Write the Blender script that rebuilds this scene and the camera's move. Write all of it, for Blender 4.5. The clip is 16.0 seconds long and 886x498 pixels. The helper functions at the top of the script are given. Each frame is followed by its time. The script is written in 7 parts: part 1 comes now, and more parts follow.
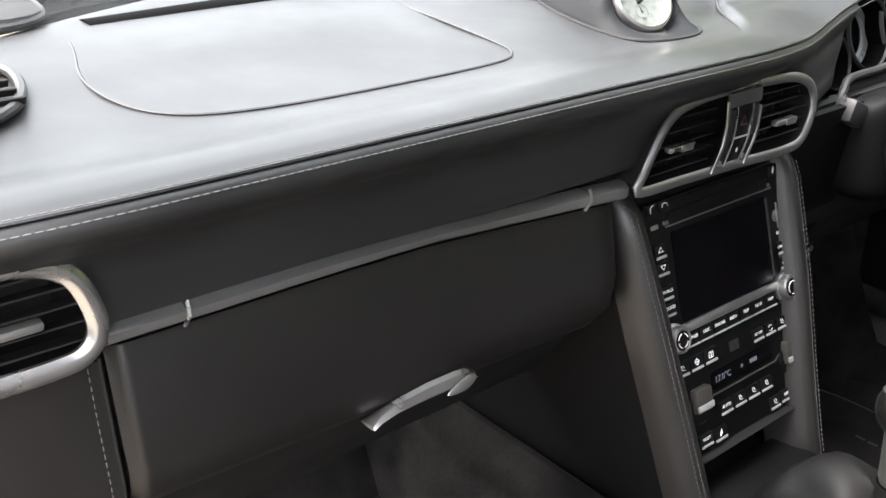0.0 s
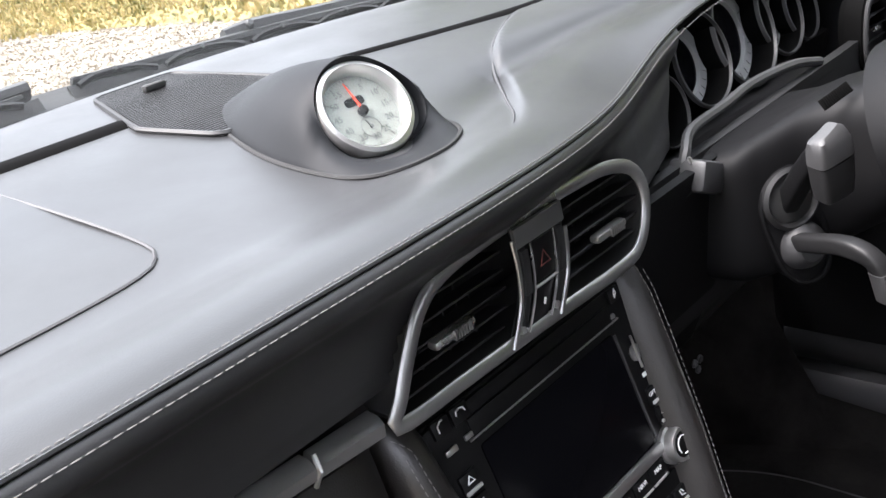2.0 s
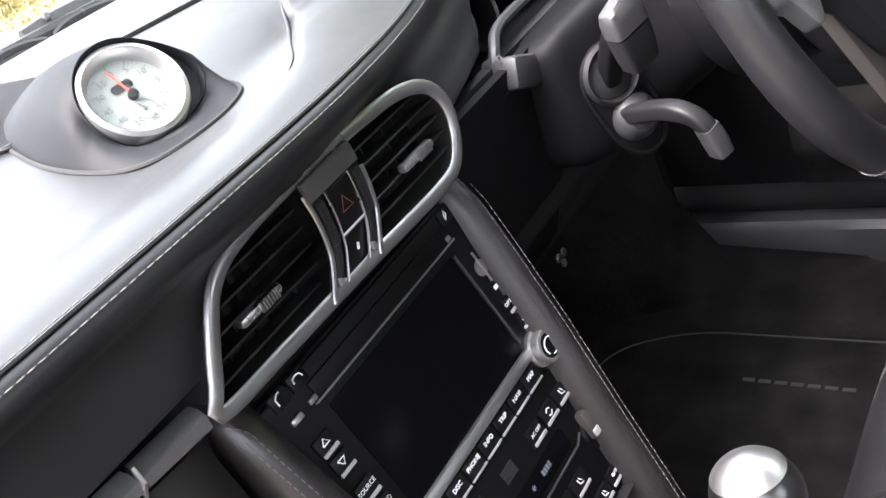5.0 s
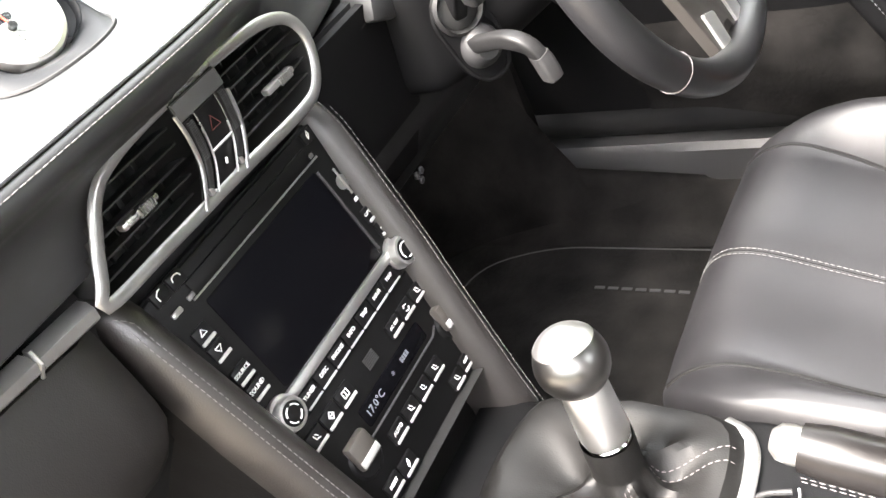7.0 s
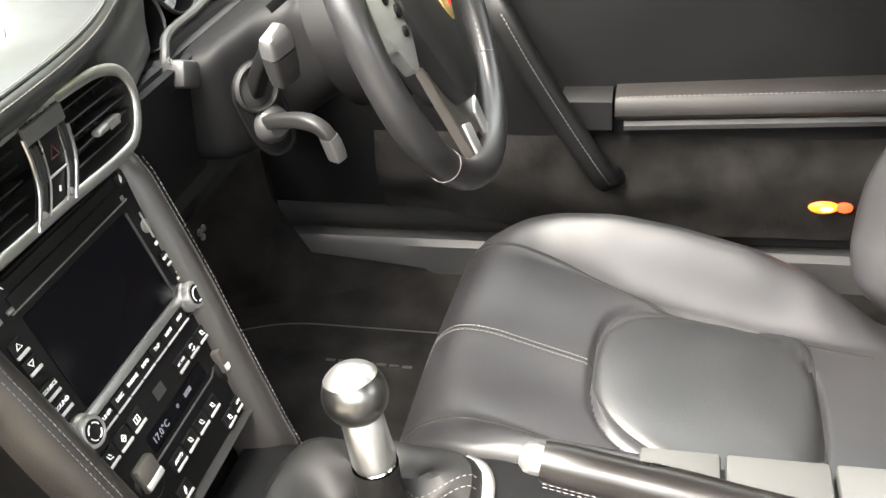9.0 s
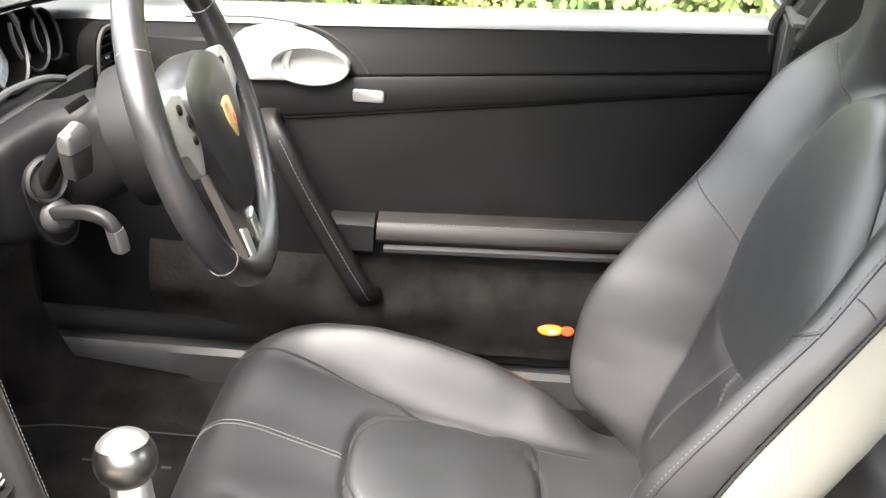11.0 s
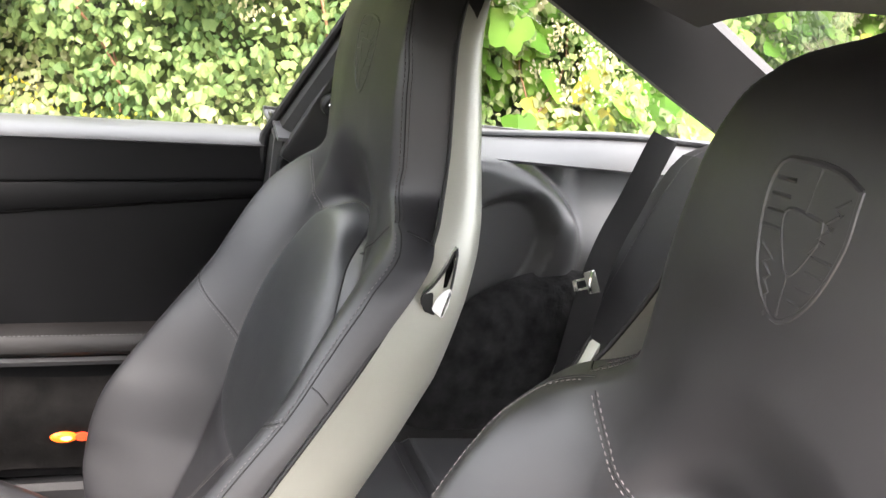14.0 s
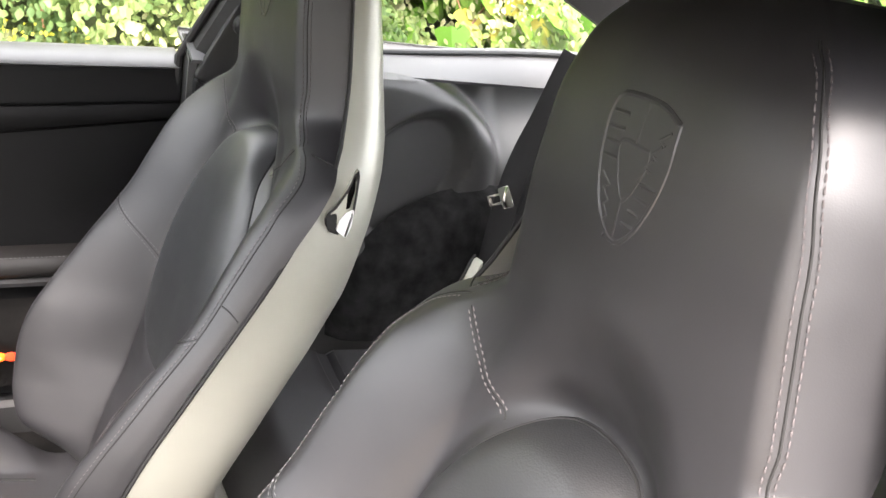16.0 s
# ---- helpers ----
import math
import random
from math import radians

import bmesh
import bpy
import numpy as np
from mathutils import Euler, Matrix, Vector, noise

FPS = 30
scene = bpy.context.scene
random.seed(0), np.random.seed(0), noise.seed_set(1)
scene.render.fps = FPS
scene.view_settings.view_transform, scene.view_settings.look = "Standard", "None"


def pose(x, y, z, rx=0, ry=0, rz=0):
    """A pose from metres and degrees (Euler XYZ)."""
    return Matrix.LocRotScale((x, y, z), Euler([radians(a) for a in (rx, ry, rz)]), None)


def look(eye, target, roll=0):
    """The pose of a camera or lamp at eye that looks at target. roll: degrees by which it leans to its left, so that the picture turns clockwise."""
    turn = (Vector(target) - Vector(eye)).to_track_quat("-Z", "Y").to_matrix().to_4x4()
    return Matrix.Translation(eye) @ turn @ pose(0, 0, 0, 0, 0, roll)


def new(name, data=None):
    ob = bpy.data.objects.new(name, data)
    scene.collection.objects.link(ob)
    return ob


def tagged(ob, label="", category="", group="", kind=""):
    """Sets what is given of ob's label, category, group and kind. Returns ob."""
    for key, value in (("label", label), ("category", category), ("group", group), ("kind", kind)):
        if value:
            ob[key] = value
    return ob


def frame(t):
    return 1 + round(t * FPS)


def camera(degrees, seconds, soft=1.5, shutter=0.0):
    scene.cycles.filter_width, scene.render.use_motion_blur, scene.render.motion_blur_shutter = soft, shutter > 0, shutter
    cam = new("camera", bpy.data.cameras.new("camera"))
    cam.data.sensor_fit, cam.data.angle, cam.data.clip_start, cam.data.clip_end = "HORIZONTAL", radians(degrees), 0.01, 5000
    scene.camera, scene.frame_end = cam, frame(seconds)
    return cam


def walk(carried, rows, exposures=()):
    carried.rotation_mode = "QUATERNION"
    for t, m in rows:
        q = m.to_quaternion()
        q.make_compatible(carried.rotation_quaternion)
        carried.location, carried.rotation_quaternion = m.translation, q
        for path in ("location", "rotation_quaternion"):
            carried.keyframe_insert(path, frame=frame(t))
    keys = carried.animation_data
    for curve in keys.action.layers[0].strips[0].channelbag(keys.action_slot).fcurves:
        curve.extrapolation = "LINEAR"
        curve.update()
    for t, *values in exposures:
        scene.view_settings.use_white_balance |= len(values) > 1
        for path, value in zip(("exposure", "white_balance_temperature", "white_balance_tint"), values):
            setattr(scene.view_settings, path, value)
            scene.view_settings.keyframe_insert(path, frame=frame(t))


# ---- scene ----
cam = camera(49.6, 16.0)
METRES, EYE, TILT, LEAN, TURN = 1.14, 1.02, -24.0, 0.0, -39.0
X0, Y0 = -0.72, 0.0
ROWS = [
    (0.0, 0.0, 0.0, 0.0, 0.0, 0.0, -0.0),
    (0.5, 0.0281, 0.0663, 0.0328, -2.21, -0.7, 3.56),
    (1.0, 0.0644, 0.1466, 0.0752, -4.65, -0.37, 8.13),
    (1.5, 0.1207, 0.2064, 0.093, -3.9, 1.02, 11.28),
    (2.0, 0.1495, 0.2492, 0.1009, -3.49, 1.9, 14.08),
    (2.5, 0.1708, 0.2724, 0.1141, -3.25, 1.66, 16.97),
    (3.0, 0.1933, 0.2782, 0.1138, -3.23, 0.86, 20.28),
    (3.5, 0.2051, 0.276, 0.1132, -3.63, -0.16, 23.19),
    (4.0, 0.2139, 0.2709, 0.1036, -4.03, -1.42, 26.13),
    (6.5, 0.2351, 0.2185, 0.0658, -10.74, -9.04, 29.06),
    (7.0, 0.2291, 0.1805, 0.0671, -13.92, -11.05, 28.51),
    (7.5, 0.2145, 0.1473, 0.0682, -17.15, -13.27, 27.6),
    (8.0, 0.1957, 0.1337, 0.0718, -21.52, -13.69, 25.29),
    (8.5, 0.1519, 0.1345, 0.0771, -28.5, -13.41, 22.17),
    (9.0, 0.1153, 0.1163, 0.0871, -33.69, -12.74, 19.6),
    (11.5, 0.026, 0.0085, 0.0663, -50.89, -6.95, 14.27),
    (12.0, 0.0264, -0.0358, 0.0675, -54.32, -6.06, 15.11),
    (12.5, 0.0349, -0.0735, 0.0756, -57.3, -5.51, 15.89),
    (13.0, 0.0351, -0.083, 0.0803, -62.02, -6.49, 16.4),
    (13.5, 0.0325, -0.0751, 0.0812, -68.45, -8.14, 15.09),
    (14.0, 0.0326, -0.073, 0.0772, -73.21, -9.35, 12.98),
    (14.5, 0.041, -0.0814, 0.071, -76.15, -10.67, 12.04),
    (15.0, 0.0482, -0.0862, 0.0684, -77.7, -12.09, 12.01),
    (15.5, 0.0424, -0.0946, 0.0718, -78.83, -14.23, 12.42),
    (16.0, 0.0094, -0.129, 0.0839, -76.37, -15.44, 13.33),
]
walk(cam, [(t, pose(X0, Y0, EYE, TILT, LEAN, TURN) @ pose(METRES * x, METRES * y, METRES * z, 90 + pitch, roll, yaw)) for t, x, y, z, yaw, pitch, roll in ROWS],
     exposures=[(0.0, 3.0, 6500, 14), (1.0, 3.1, 6450, 14), (2.0, 2.85, 6250, 17), (3.5, 2.88, 6200, 18), (4.2, 2.95, 6200, 18), (6.3, 4.4, 6650, 16), (7.3, 4.52, 6800, 13), (9.0, 4.2, 6900, 10), (11.5, 4.1, 6700, 14), (13.0, 3.58, 6650, 16), (16.0, 3.75, 6750, 17)])

# ---- daylight: a bright hazy sky with a soft high sun ahead of the car ----
SUN_AZ, SUN_EL = radians(-60), radians(54)
world = bpy.data.worlds.new("sky")
scene.world = world
world.use_nodes = True
wn = world.node_tree
wbg = wn.nodes["Background"]
wsky = wn.nodes.new("ShaderNodeTexSky")
wsky.sky_type, wsky.sun_disc = "NISHITA", False
wsky.sun_elevation, wsky.sun_rotation = SUN_EL, SUN_AZ
wsky.air_density, wsky.dust_density, wsky.ozone_density = 1.0, 4.0, 1.0
whaze = wn.nodes.new("ShaderNodeMixRGB")
whaze.inputs["Fac"].default_value = 0.75
whaze.inputs["Color2"].default_value = (9.0, 9.2, 9.4, 1)
wn.links.new(wsky.outputs["Color"], whaze.inputs["Color1"])
wn.links.new(whaze.outputs["Color"], wbg.inputs["Color"])
wbg.inputs["Strength"].default_value = 0.09
sun = new("sun", bpy.data.lights.new("sun", "SUN"))
sun.data.energy, sun.data.angle, sun.data.color = 3.0, radians(50), (1.0, 0.96, 0.90)
sun.matrix_world = look((-5.2, 3.0, 8.2), (0, 0, 0))


# ---- shaping helpers ----
def thing(name, label, category, group="", at=(0, 0, 0), kind=""):
    """An Empty that carries the parts of one thing."""
    ob = new(name)
    ob.empty_display_size = 0.02
    ob.location = at
    return tagged(ob, label, category, group, kind)


def part(name, bm, material, parent=None, label="", sharp=38):
    """Links a bmesh as one mesh object under a thing or a part."""
    bm.normal_update()
    limit = radians(sharp)
    for f in bm.faces:
        f.smooth = True
    for e in bm.edges:
        if len(e.link_faces) == 2 and e.calc_face_angle(0) > limit:
            e.smooth = False
    me = bpy.data.meshes.new(name)
    bm.to_mesh(me)
    bm.free()
    me.materials.append(material)
    ob = new(name, me)
    if parent is not None:
        at = parent
        off = Vector((0, 0, 0))
        while at is not None:
            off += at.location
            at = at.parent
        ob.parent = parent
        me.transform(Matrix.Translation(-off))
    if label:
        ob["label"] = label
    return ob


def join(*bms):
    out = bmesh.new()
    for b in bms:
        me = bpy.data.meshes.new("tmp")
        b.to_mesh(me)
        b.free()
        out.from_mesh(me)
        bpy.data.meshes.remove(me)
    return out


def table(x, xs, ys):
    return float(np.interp(x, xs, ys))


def soft_table(x, xs, ys, w=0.014):
    """The same with its corners rounded over about w."""
    return float(np.interp(x + w * SOFT_STEPS, xs, ys).mean())


SOFT_STEPS = np.linspace(-1.0, 1.0, 7)


def smoothstep(a, b, x):
    t = min(1.0, max(0.0, (x - a) / (b - a)))
    return t * t * (3 - 2 * t)


def curve_through(pts, n=40, closed=False):
    """Catmull-Rom through the points, resampled evenly to n points."""
    p = [Vector(q) for q in pts]
    m = len(p)
    out = []
    spans = m if closed else m - 1
    for i in range(spans):
        if closed:
            a, b, c, d = p[(i - 1) % m], p[i], p[(i + 1) % m], p[(i + 2) % m]
        else:
            b, c = p[i], p[i + 1]
            a = p[i - 1] if i else b + (b - c)
            d = p[i + 2] if i + 2 < m else c + (c - b)
        for k in range(12):
            t = k / 12
            out.append(0.5 * ((2 * b) + (c - a) * t + (2 * a - 5 * b + 4 * c - d) * t * t + (3 * b - a - 3 * c + d) * t ** 3))
    out.append(p[0].copy() if closed else p[-1].copy())
    cum = [0.0]
    for i in range(1, len(out)):
        cum.append(cum[-1] + (out[i] - out[i - 1]).length)
    res, j = [], 0
    count = n + 1 if closed else n
    for i in range(count):
        s = cum[-1] * i / (count - 1)
        while j < len(cum) - 2 and cum[j + 1] < s:
            j += 1
        w = (s - cum[j]) / max(1e-9, cum[j + 1] - cum[j])
        res.append(out[j].lerp(out[j + 1], min(1, max(0, w))))
    return res[:-1] if closed else res


def loft(rings, closed=True, caps=True, loop=False):
    """Skins rings of equal count; closed: each ring is a loop; loop: the last ring joins the first."""
    bm = bmesh.new()
    vs = [[bm.verts.new(p) for p in r] for r in rings]
    n = len(vs[0])
    pairs = list(zip(vs, vs[1:]))
    if loop:
        pairs.append((vs[-1], vs[0]))
    for a, b in pairs:
        for i in range(n if closed else n - 1):
            j = (i + 1) % n
            try:
                bm.faces.new((a[i], a[j], b[j], b[i]))
            except ValueError:
                pass
    if caps and closed and not loop:
        bm.faces.new(vs[0][::-1])
        bm.faces.new(vs[-1])
    bmesh.ops.recalc_face_normals(bm, faces=bm.faces)
    return bm


def tube(pts, r, n=8, closed=False, wide=1.0, up=None, caps=True):
    """A round or oval bar along a path. r: a number or one per point; wide: the section's width over its height, square to up."""
    p = [Vector(q) for q in pts]
    m = len(p)
    rings = []
    prev = None
    for i in range(m):
        if closed:
            d = p[(i + 1) % m] - p[i - 1]
        else:
            d = p[min(i + 1, m - 1)] - p[max(i - 1, 0)]
        d.normalize()
        if up is not None:
            a = Vector(up) - d * d.dot(Vector(up))
        elif prev is None:
            a = d.orthogonal()
        else:
            a = prev - d * d.dot(prev)
        a.normalize()
        prev = a
        b = d.cross(a)
        rr = r if isinstance(r, (int, float)) else r[i]
        rings.append([p[i] + a * (rr * math.cos(t)) + b * (rr * wide * math.sin(t)) for t in [2 * math.pi * k / n for k in range(n)]])
    return loft(rings, True, caps, closed)


def turned(profile, n=32, m=None):
    """A body of revolution round z from (radius, height) pairs, at the pose m."""
    rings = [[Vector((max(r, 1e-5) * math.cos(2 * math.pi * k / n), max(r, 1e-5) * math.sin(2 * math.pi * k / n), z)) for k in range(n)] for r, z in profile]
    bm = loft(rings, True, True)
    if m is not None:
        bm.transform(m)
    return bm


def plate(poly, depth, bevel=0.0, m=None, seg=2):
    """A flat outline in the xy plane, raised by depth along z, its upper edge rounded."""
    bm = bmesh.new()
    lo = [bm.verts.new((x, y, 0)) for x, y in poly]
    hi = [bm.verts.new((x, y, depth)) for x, y in poly]
    n = len(poly)
    top = bm.faces.new(hi)
    bm.faces.new(lo[::-1])
    for i in range(n):
        j = (i + 1) % n
        bm.faces.new((lo[i], lo[j], hi[j], hi[i]))
    bmesh.ops.recalc_face_normals(bm, faces=bm.faces)
    if bevel:
        bmesh.ops.bevel(bm, geom=list(top.edges), offset=bevel, segments=seg, affect="EDGES", profile=0.5)
    if m is not None:
        bm.transform(m)
    return bm


def rbox(sx, sy, sz, b, m=None, seg=2):
    """A box round its middle with rounded edges."""
    bm = bmesh.new()
    bmesh.ops.create_cube(bm, size=1)
    bm.transform(Matrix.Diagonal((sx, sy, sz, 1)))
    if b:
        bmesh.ops.bevel(bm, geom=list(bm.edges), offset=b, segments=seg, affect="EDGES", profile=0.5)
    if m is not None:
        bm.transform(m)
    return bm


def sheet(fn, us, vs, thick=0.0):
    """A surface fn(u, v) -> point, with a back side when thick is given."""
    rings = [[Vector(fn(u, v)) for u in us] for v in vs]
    bm = loft(rings, False, False)
    if thick:
        bm.normal_update()
        bmesh.ops.solidify(bm, geom=bm.faces[:], thickness=thick)
    return bm


def rounded(poly, r, n=5):
    """Rounds the corners of an outline of (x, y)."""
    out = []
    m = len(poly)
    for i in range(m):
        a, b, c = Vector(poly[i - 1]), Vector(poly[i]), Vector(poly[(i + 1) % m])
        rr = r if isinstance(r, (int, float)) else r[i]
        p, q = (a - b), (c - b)
        rr = min(rr, p.length * 0.45, q.length * 0.45)
        p, q = b + p.normalized() * rr, b + q.normalized() * rr
        for k in range(n + 1):
            t = k / n
            v = p * (1 - t) ** 2 + b * 2 * t * (1 - t) + q * t * t
            out.append((v.x, v.y))
    return out


def stitches(pts, length=0.0055, gap=0.0025, r=0.0007, lift=(0, 0, 0)):
    """Single threads along a path."""
    p = [Vector(q) + Vector(lift) for q in pts]
    bm = bmesh.new()
    cum = [0.0]
    for i in range(1, len(p)):
        cum.append(cum[-1] + (p[i] - p[i - 1]).length)

    def at(s):
        i = int(np.searchsorted(cum, s)) - 1
        i = min(max(i, 0), len(p) - 2)
        return p[i].lerp(p[i + 1], (s - cum[i]) / max(1e-9, cum[i + 1] - cum[i]))

    s = gap
    while s + length < cum[-1]:
        a, b = at(s), at(s + length)
        d = (b - a).normalized()
        e = d.orthogonal().normalized()
        f = d.cross(e)
        rows = []
        for w, k in ((0.0, 0.45), (0.22, 1.0), (0.78, 1.0), (1.0, 0.45)):
            c = a.lerp(b, w)
            rows.append([bm.verts.new(c + (e * math.cos(t) + f * math.sin(t)) * r * k) for t in (0.785, 2.356, 3.927, 5.498)])
        for g, h in zip(rows, rows[1:]):
            for i in range(4):
                bm.faces.new((g[i], g[(i + 1) % 4], h[(i + 1) % 4], h[i]))
        s += length + gap
    return bm


# ---- materials ----
def material(name, color, rough=0.5, metal=0.0, grain=0.0, grain_scale=900.0, cells=True, vary=0.12, vary_scale=9.0, rough_vary=0.08, sheen=0.0, coat=0.0, specular=0.5, soft=0.0, soft_scale=40.0):
    """A surface with fine grain relief (cells: leather-like), slow unevenness of tone and gloss, at real size."""
    mat = bpy.data.materials.new(name)
    mat.use_nodes = True
    nt = mat.node_tree
    bsdf = nt.nodes["Principled BSDF"]
    co = nt.nodes.new("ShaderNodeTexCoord")
    slow = nt.nodes.new("ShaderNodeTexNoise")
    slow.inputs["Scale"].default_value, slow.inputs["Detail"].default_value = vary_scale, 6
    nt.links.new(co.outputs["Object"], slow.inputs["Vector"])
    ramp = nt.nodes.new("ShaderNodeMapRange")
    ramp.inputs["From Min"].default_value, ramp.inputs["From Max"].default_value = 0.3, 0.7
    ramp.inputs["To Min"].default_value, ramp.inputs["To Max"].default_value = 1 - vary, 1 + vary
    nt.links.new(slow.outputs["Fac"], ramp.inputs["Value"])
    tint = nt.nodes.new("ShaderNodeVectorMath")
    tint.operation = "SCALE"
    tint.inputs[0].default_value = color
    nt.links.new(ramp.outputs["Result"], tint.inputs["Scale"])
    nt.links.new(tint.outputs["Vector"], bsdf.inputs["Base Color"])
    rr = nt.nodes.new("ShaderNodeMapRange")
    rr.inputs["From Min"].default_value, rr.inputs["From Max"].default_value = 0.3, 0.7
    rr.inputs["To Min"].default_value, rr.inputs["To Max"].default_value = max(0.02, rough - rough_vary), min(1, rough + rough_vary)
    nt.links.new(slow.outputs["Fac"], rr.inputs["Value"])
    nt.links.new(rr.outputs["Result"], bsdf.inputs["Roughness"])
    bsdf.inputs["Metallic"].default_value = metal
    bsdf.inputs["Specular IOR Level"].default_value = specular
    if sheen:
        bsdf.inputs["Sheen Weight"].default_value, bsdf.inputs["Sheen Roughness"].default_value = sheen, 0.5
    if coat:
        bsdf.inputs["Coat Weight"].default_value, bsdf.inputs["Coat Roughness"].default_value = coat, 0.08
    last = None
    if grain:
        if cells:
            tex = nt.nodes.new("ShaderNodeTexVoronoi")
            tex.feature = "SMOOTH_F1"
            out = tex.outputs["Distance"]
        else:
            tex = nt.nodes.new("ShaderNodeTexNoise")
            tex.inputs["Detail"].default_value = 4
            out = tex.outputs["Fac"]
        tex.inputs["Scale"].default_value = grain_scale
        nt.links.new(co.outputs["Object"], tex.inputs["Vector"])
        bump = nt.nodes.new("ShaderNodeBump")
        bump.inputs["Strength"].default_value = grain
        bump.inputs["Distance"].default_value = 0.35 / grain_scale
        nt.links.new(out, bump.inputs["Height"])
        last = bump
    if soft:
        wave = nt.nodes.new("ShaderNodeTexNoise")
        wave.inputs["Scale"].default_value, wave.inputs["Detail"].default_value = soft_scale, 3
        nt.links.new(co.outputs["Object"], wave.inputs["Vector"])
        b2 = nt.nodes.new("ShaderNodeBump")
        b2.inputs["Strength"].default_value, b2.inputs["Distance"].default_value = soft, 0.004
        nt.links.new(wave.outputs["Fac"], b2.inputs["Height"])
        if last is not None:
            nt.links.new(last.outputs["Normal"], b2.inputs["Normal"])
        last = b2
    if last is not None:
        nt.links.new(last.outputs["Normal"], bsdf.inputs["Normal"])
    return mat


def clear_glass(name, tint=(0.97, 0.985, 0.975)):
    """Thin automotive glass: clear straight through, mirroring by its angle."""
    mat = bpy.data.materials.new(name)
    mat.use_nodes = True
    nt = mat.node_tree
    nt.nodes.remove(nt.nodes["Principled BSDF"])
    clear, gloss, mix, lw, power, add = (nt.nodes.new("ShaderNode" + k) for k in ("BsdfTransparent", "BsdfGlossy", "MixShader", "LayerWeight", "Math", "Math"))
    clear.inputs["Color"].default_value = (*tint, 1)
    gloss.inputs["Roughness"].default_value = 0.02
    power.operation, add.operation = "POWER", "MULTIPLY_ADD"
    power.inputs[1].default_value = 5.0
    add.inputs[1].default_value, add.inputs[2].default_value = 0.5, 0.015
    nt.links.new(lw.outputs["Facing"], power.inputs[0])
    nt.links.new(power.outputs["Value"], add.inputs[0])
    nt.links.new(add.outputs["Value"], mix.inputs["Fac"])
    nt.links.new(clear.outputs["BSDF"], mix.inputs[1])
    nt.links.new(gloss.outputs["BSDF"], mix.inputs[2])
    nt.links.new(mix.outputs["Shader"], nt.nodes["Material Output"].inputs["Surface"])
    return mat


def glowing(name, color, strength):
    mat = bpy.data.materials.new(name)
    mat.use_nodes = True
    b = mat.node_tree.nodes["Principled BSDF"]
    b.inputs["Base Color"].default_value = (*color, 1)
    b.inputs["Emission Color"].default_value = (*color, 1)
    b.inputs["Emission Strength"].default_value = strength
    return mat


LEATHER_DASH = material("dash_leather", (0.017, 0.0175, 0.0185), 0.42, grain=0.15, grain_scale=1200, vary=0.1, soft=0.03, specular=0.6)
LEATHER_SEAT = material("seat_leather", (0.0148, 0.0143, 0.0160), 0.48, grain=0.12, grain_scale=1100, vary=0.15, soft=0.06, soft_scale=24, specular=0.85)
LEATHER_PAD = material("pad_leather", (0.0128, 0.0134, 0.0146), 0.48, grain=0.30, grain_scale=700, vary=0.14, soft=0.06, specular=0.95)
LEATHER_DOOR = material("door_leather", (0.0042, 0.0042, 0.0046), 0.55, specular=0.17, grain=0.30, grain_scale=900, vary=0.12, soft=0.05)
LEATHER_GRIP = material("grip_leather", (0.0075, 0.0064, 0.0062), 0.34, specular=0.45, grain=0.10, grain_scale=1000, vary=0.12, soft=0.04)
LEATHER_GLOVE = material("glovebox_leather", (0.0108, 0.0096, 0.0093), 0.48, specular=0.46, grain=0.22, grain_scale=1000, vary=0.14, soft=0.04)
LEATHER_CHEEK = material("cheek_leather", (0.0142, 0.0122, 0.0114), 0.42, grain=0.35, grain_scale=900, vary=0.12, soft=0.05, specular=0.75)
# black leather kept paler here: window light on the panel put into its colour
LEATHER_QUARTER_LIT = material("quarter_leather_lit", (0.060, 0.060, 0.060), 0.44, grain=0.25, grain_scale=1000, vary=0.1, specular=0.6)
DASH_JOINT_AND_SHADE = material("dash_joint_and_shade", (0.030, 0.030, 0.032), 0.6, vary=0.1)
LEATHER_GAITER = material("gaiter_leather", (0.0085, 0.0082, 0.0080), 0.50, grain=0.3, grain_scale=900, vary=0.2, specular=0.28)
BRIDGE_GREY = material("bridge_grey", (0.07, 0.071, 0.071), 0.42, grain=0.2, grain_scale=1800, vary=0.06)
LID_GREY = material("lid_grey", (0.07, 0.069, 0.067), 0.45, grain=0.2, grain_scale=1500, vary=0.08)
# sky sheen on the sills is put into this paler base colour
LEATHER_CAP_SHEEN = material("sill_leather_sheen", (0.085, 0.085, 0.086), 0.36, grain=0.25, grain_scale=1000, vary=0.1, specular=0.6)
LEATHER_WHEEL = material("wheel_leather", (0.011, 0.011, 0.012), 0.36, grain=0.25, grain_scale=1000, vary=0.15)
SUEDE = material("carpet", (0.0080, 0.0074, 0.0071), 0.95, grain=0.9, grain_scale=1500, cells=False, vary=0.85, vary_scale=17, soft=0.25, soft_scale=120, specular=0.15)
PLUSH = material("plush_carpet", (0.016, 0.016, 0.0163), 0.95, grain=1.0, grain_scale=700, cells=False, vary=0.7, vary_scale=34, sheen=0.15, soft=0.6, soft_scale=70, specular=0.15)
HEADLINER = material("headliner", (0.011, 0.011, 0.0118), 0.9, grain=0.6, grain_scale=1300, cells=False, vary=0.15, sheen=0.2, specular=0.2)
PLASTIC = material("dark_plastic", (0.010, 0.010, 0.0105), 0.52, specular=0.4, grain=0.3, grain_scale=1600, vary=0.1)
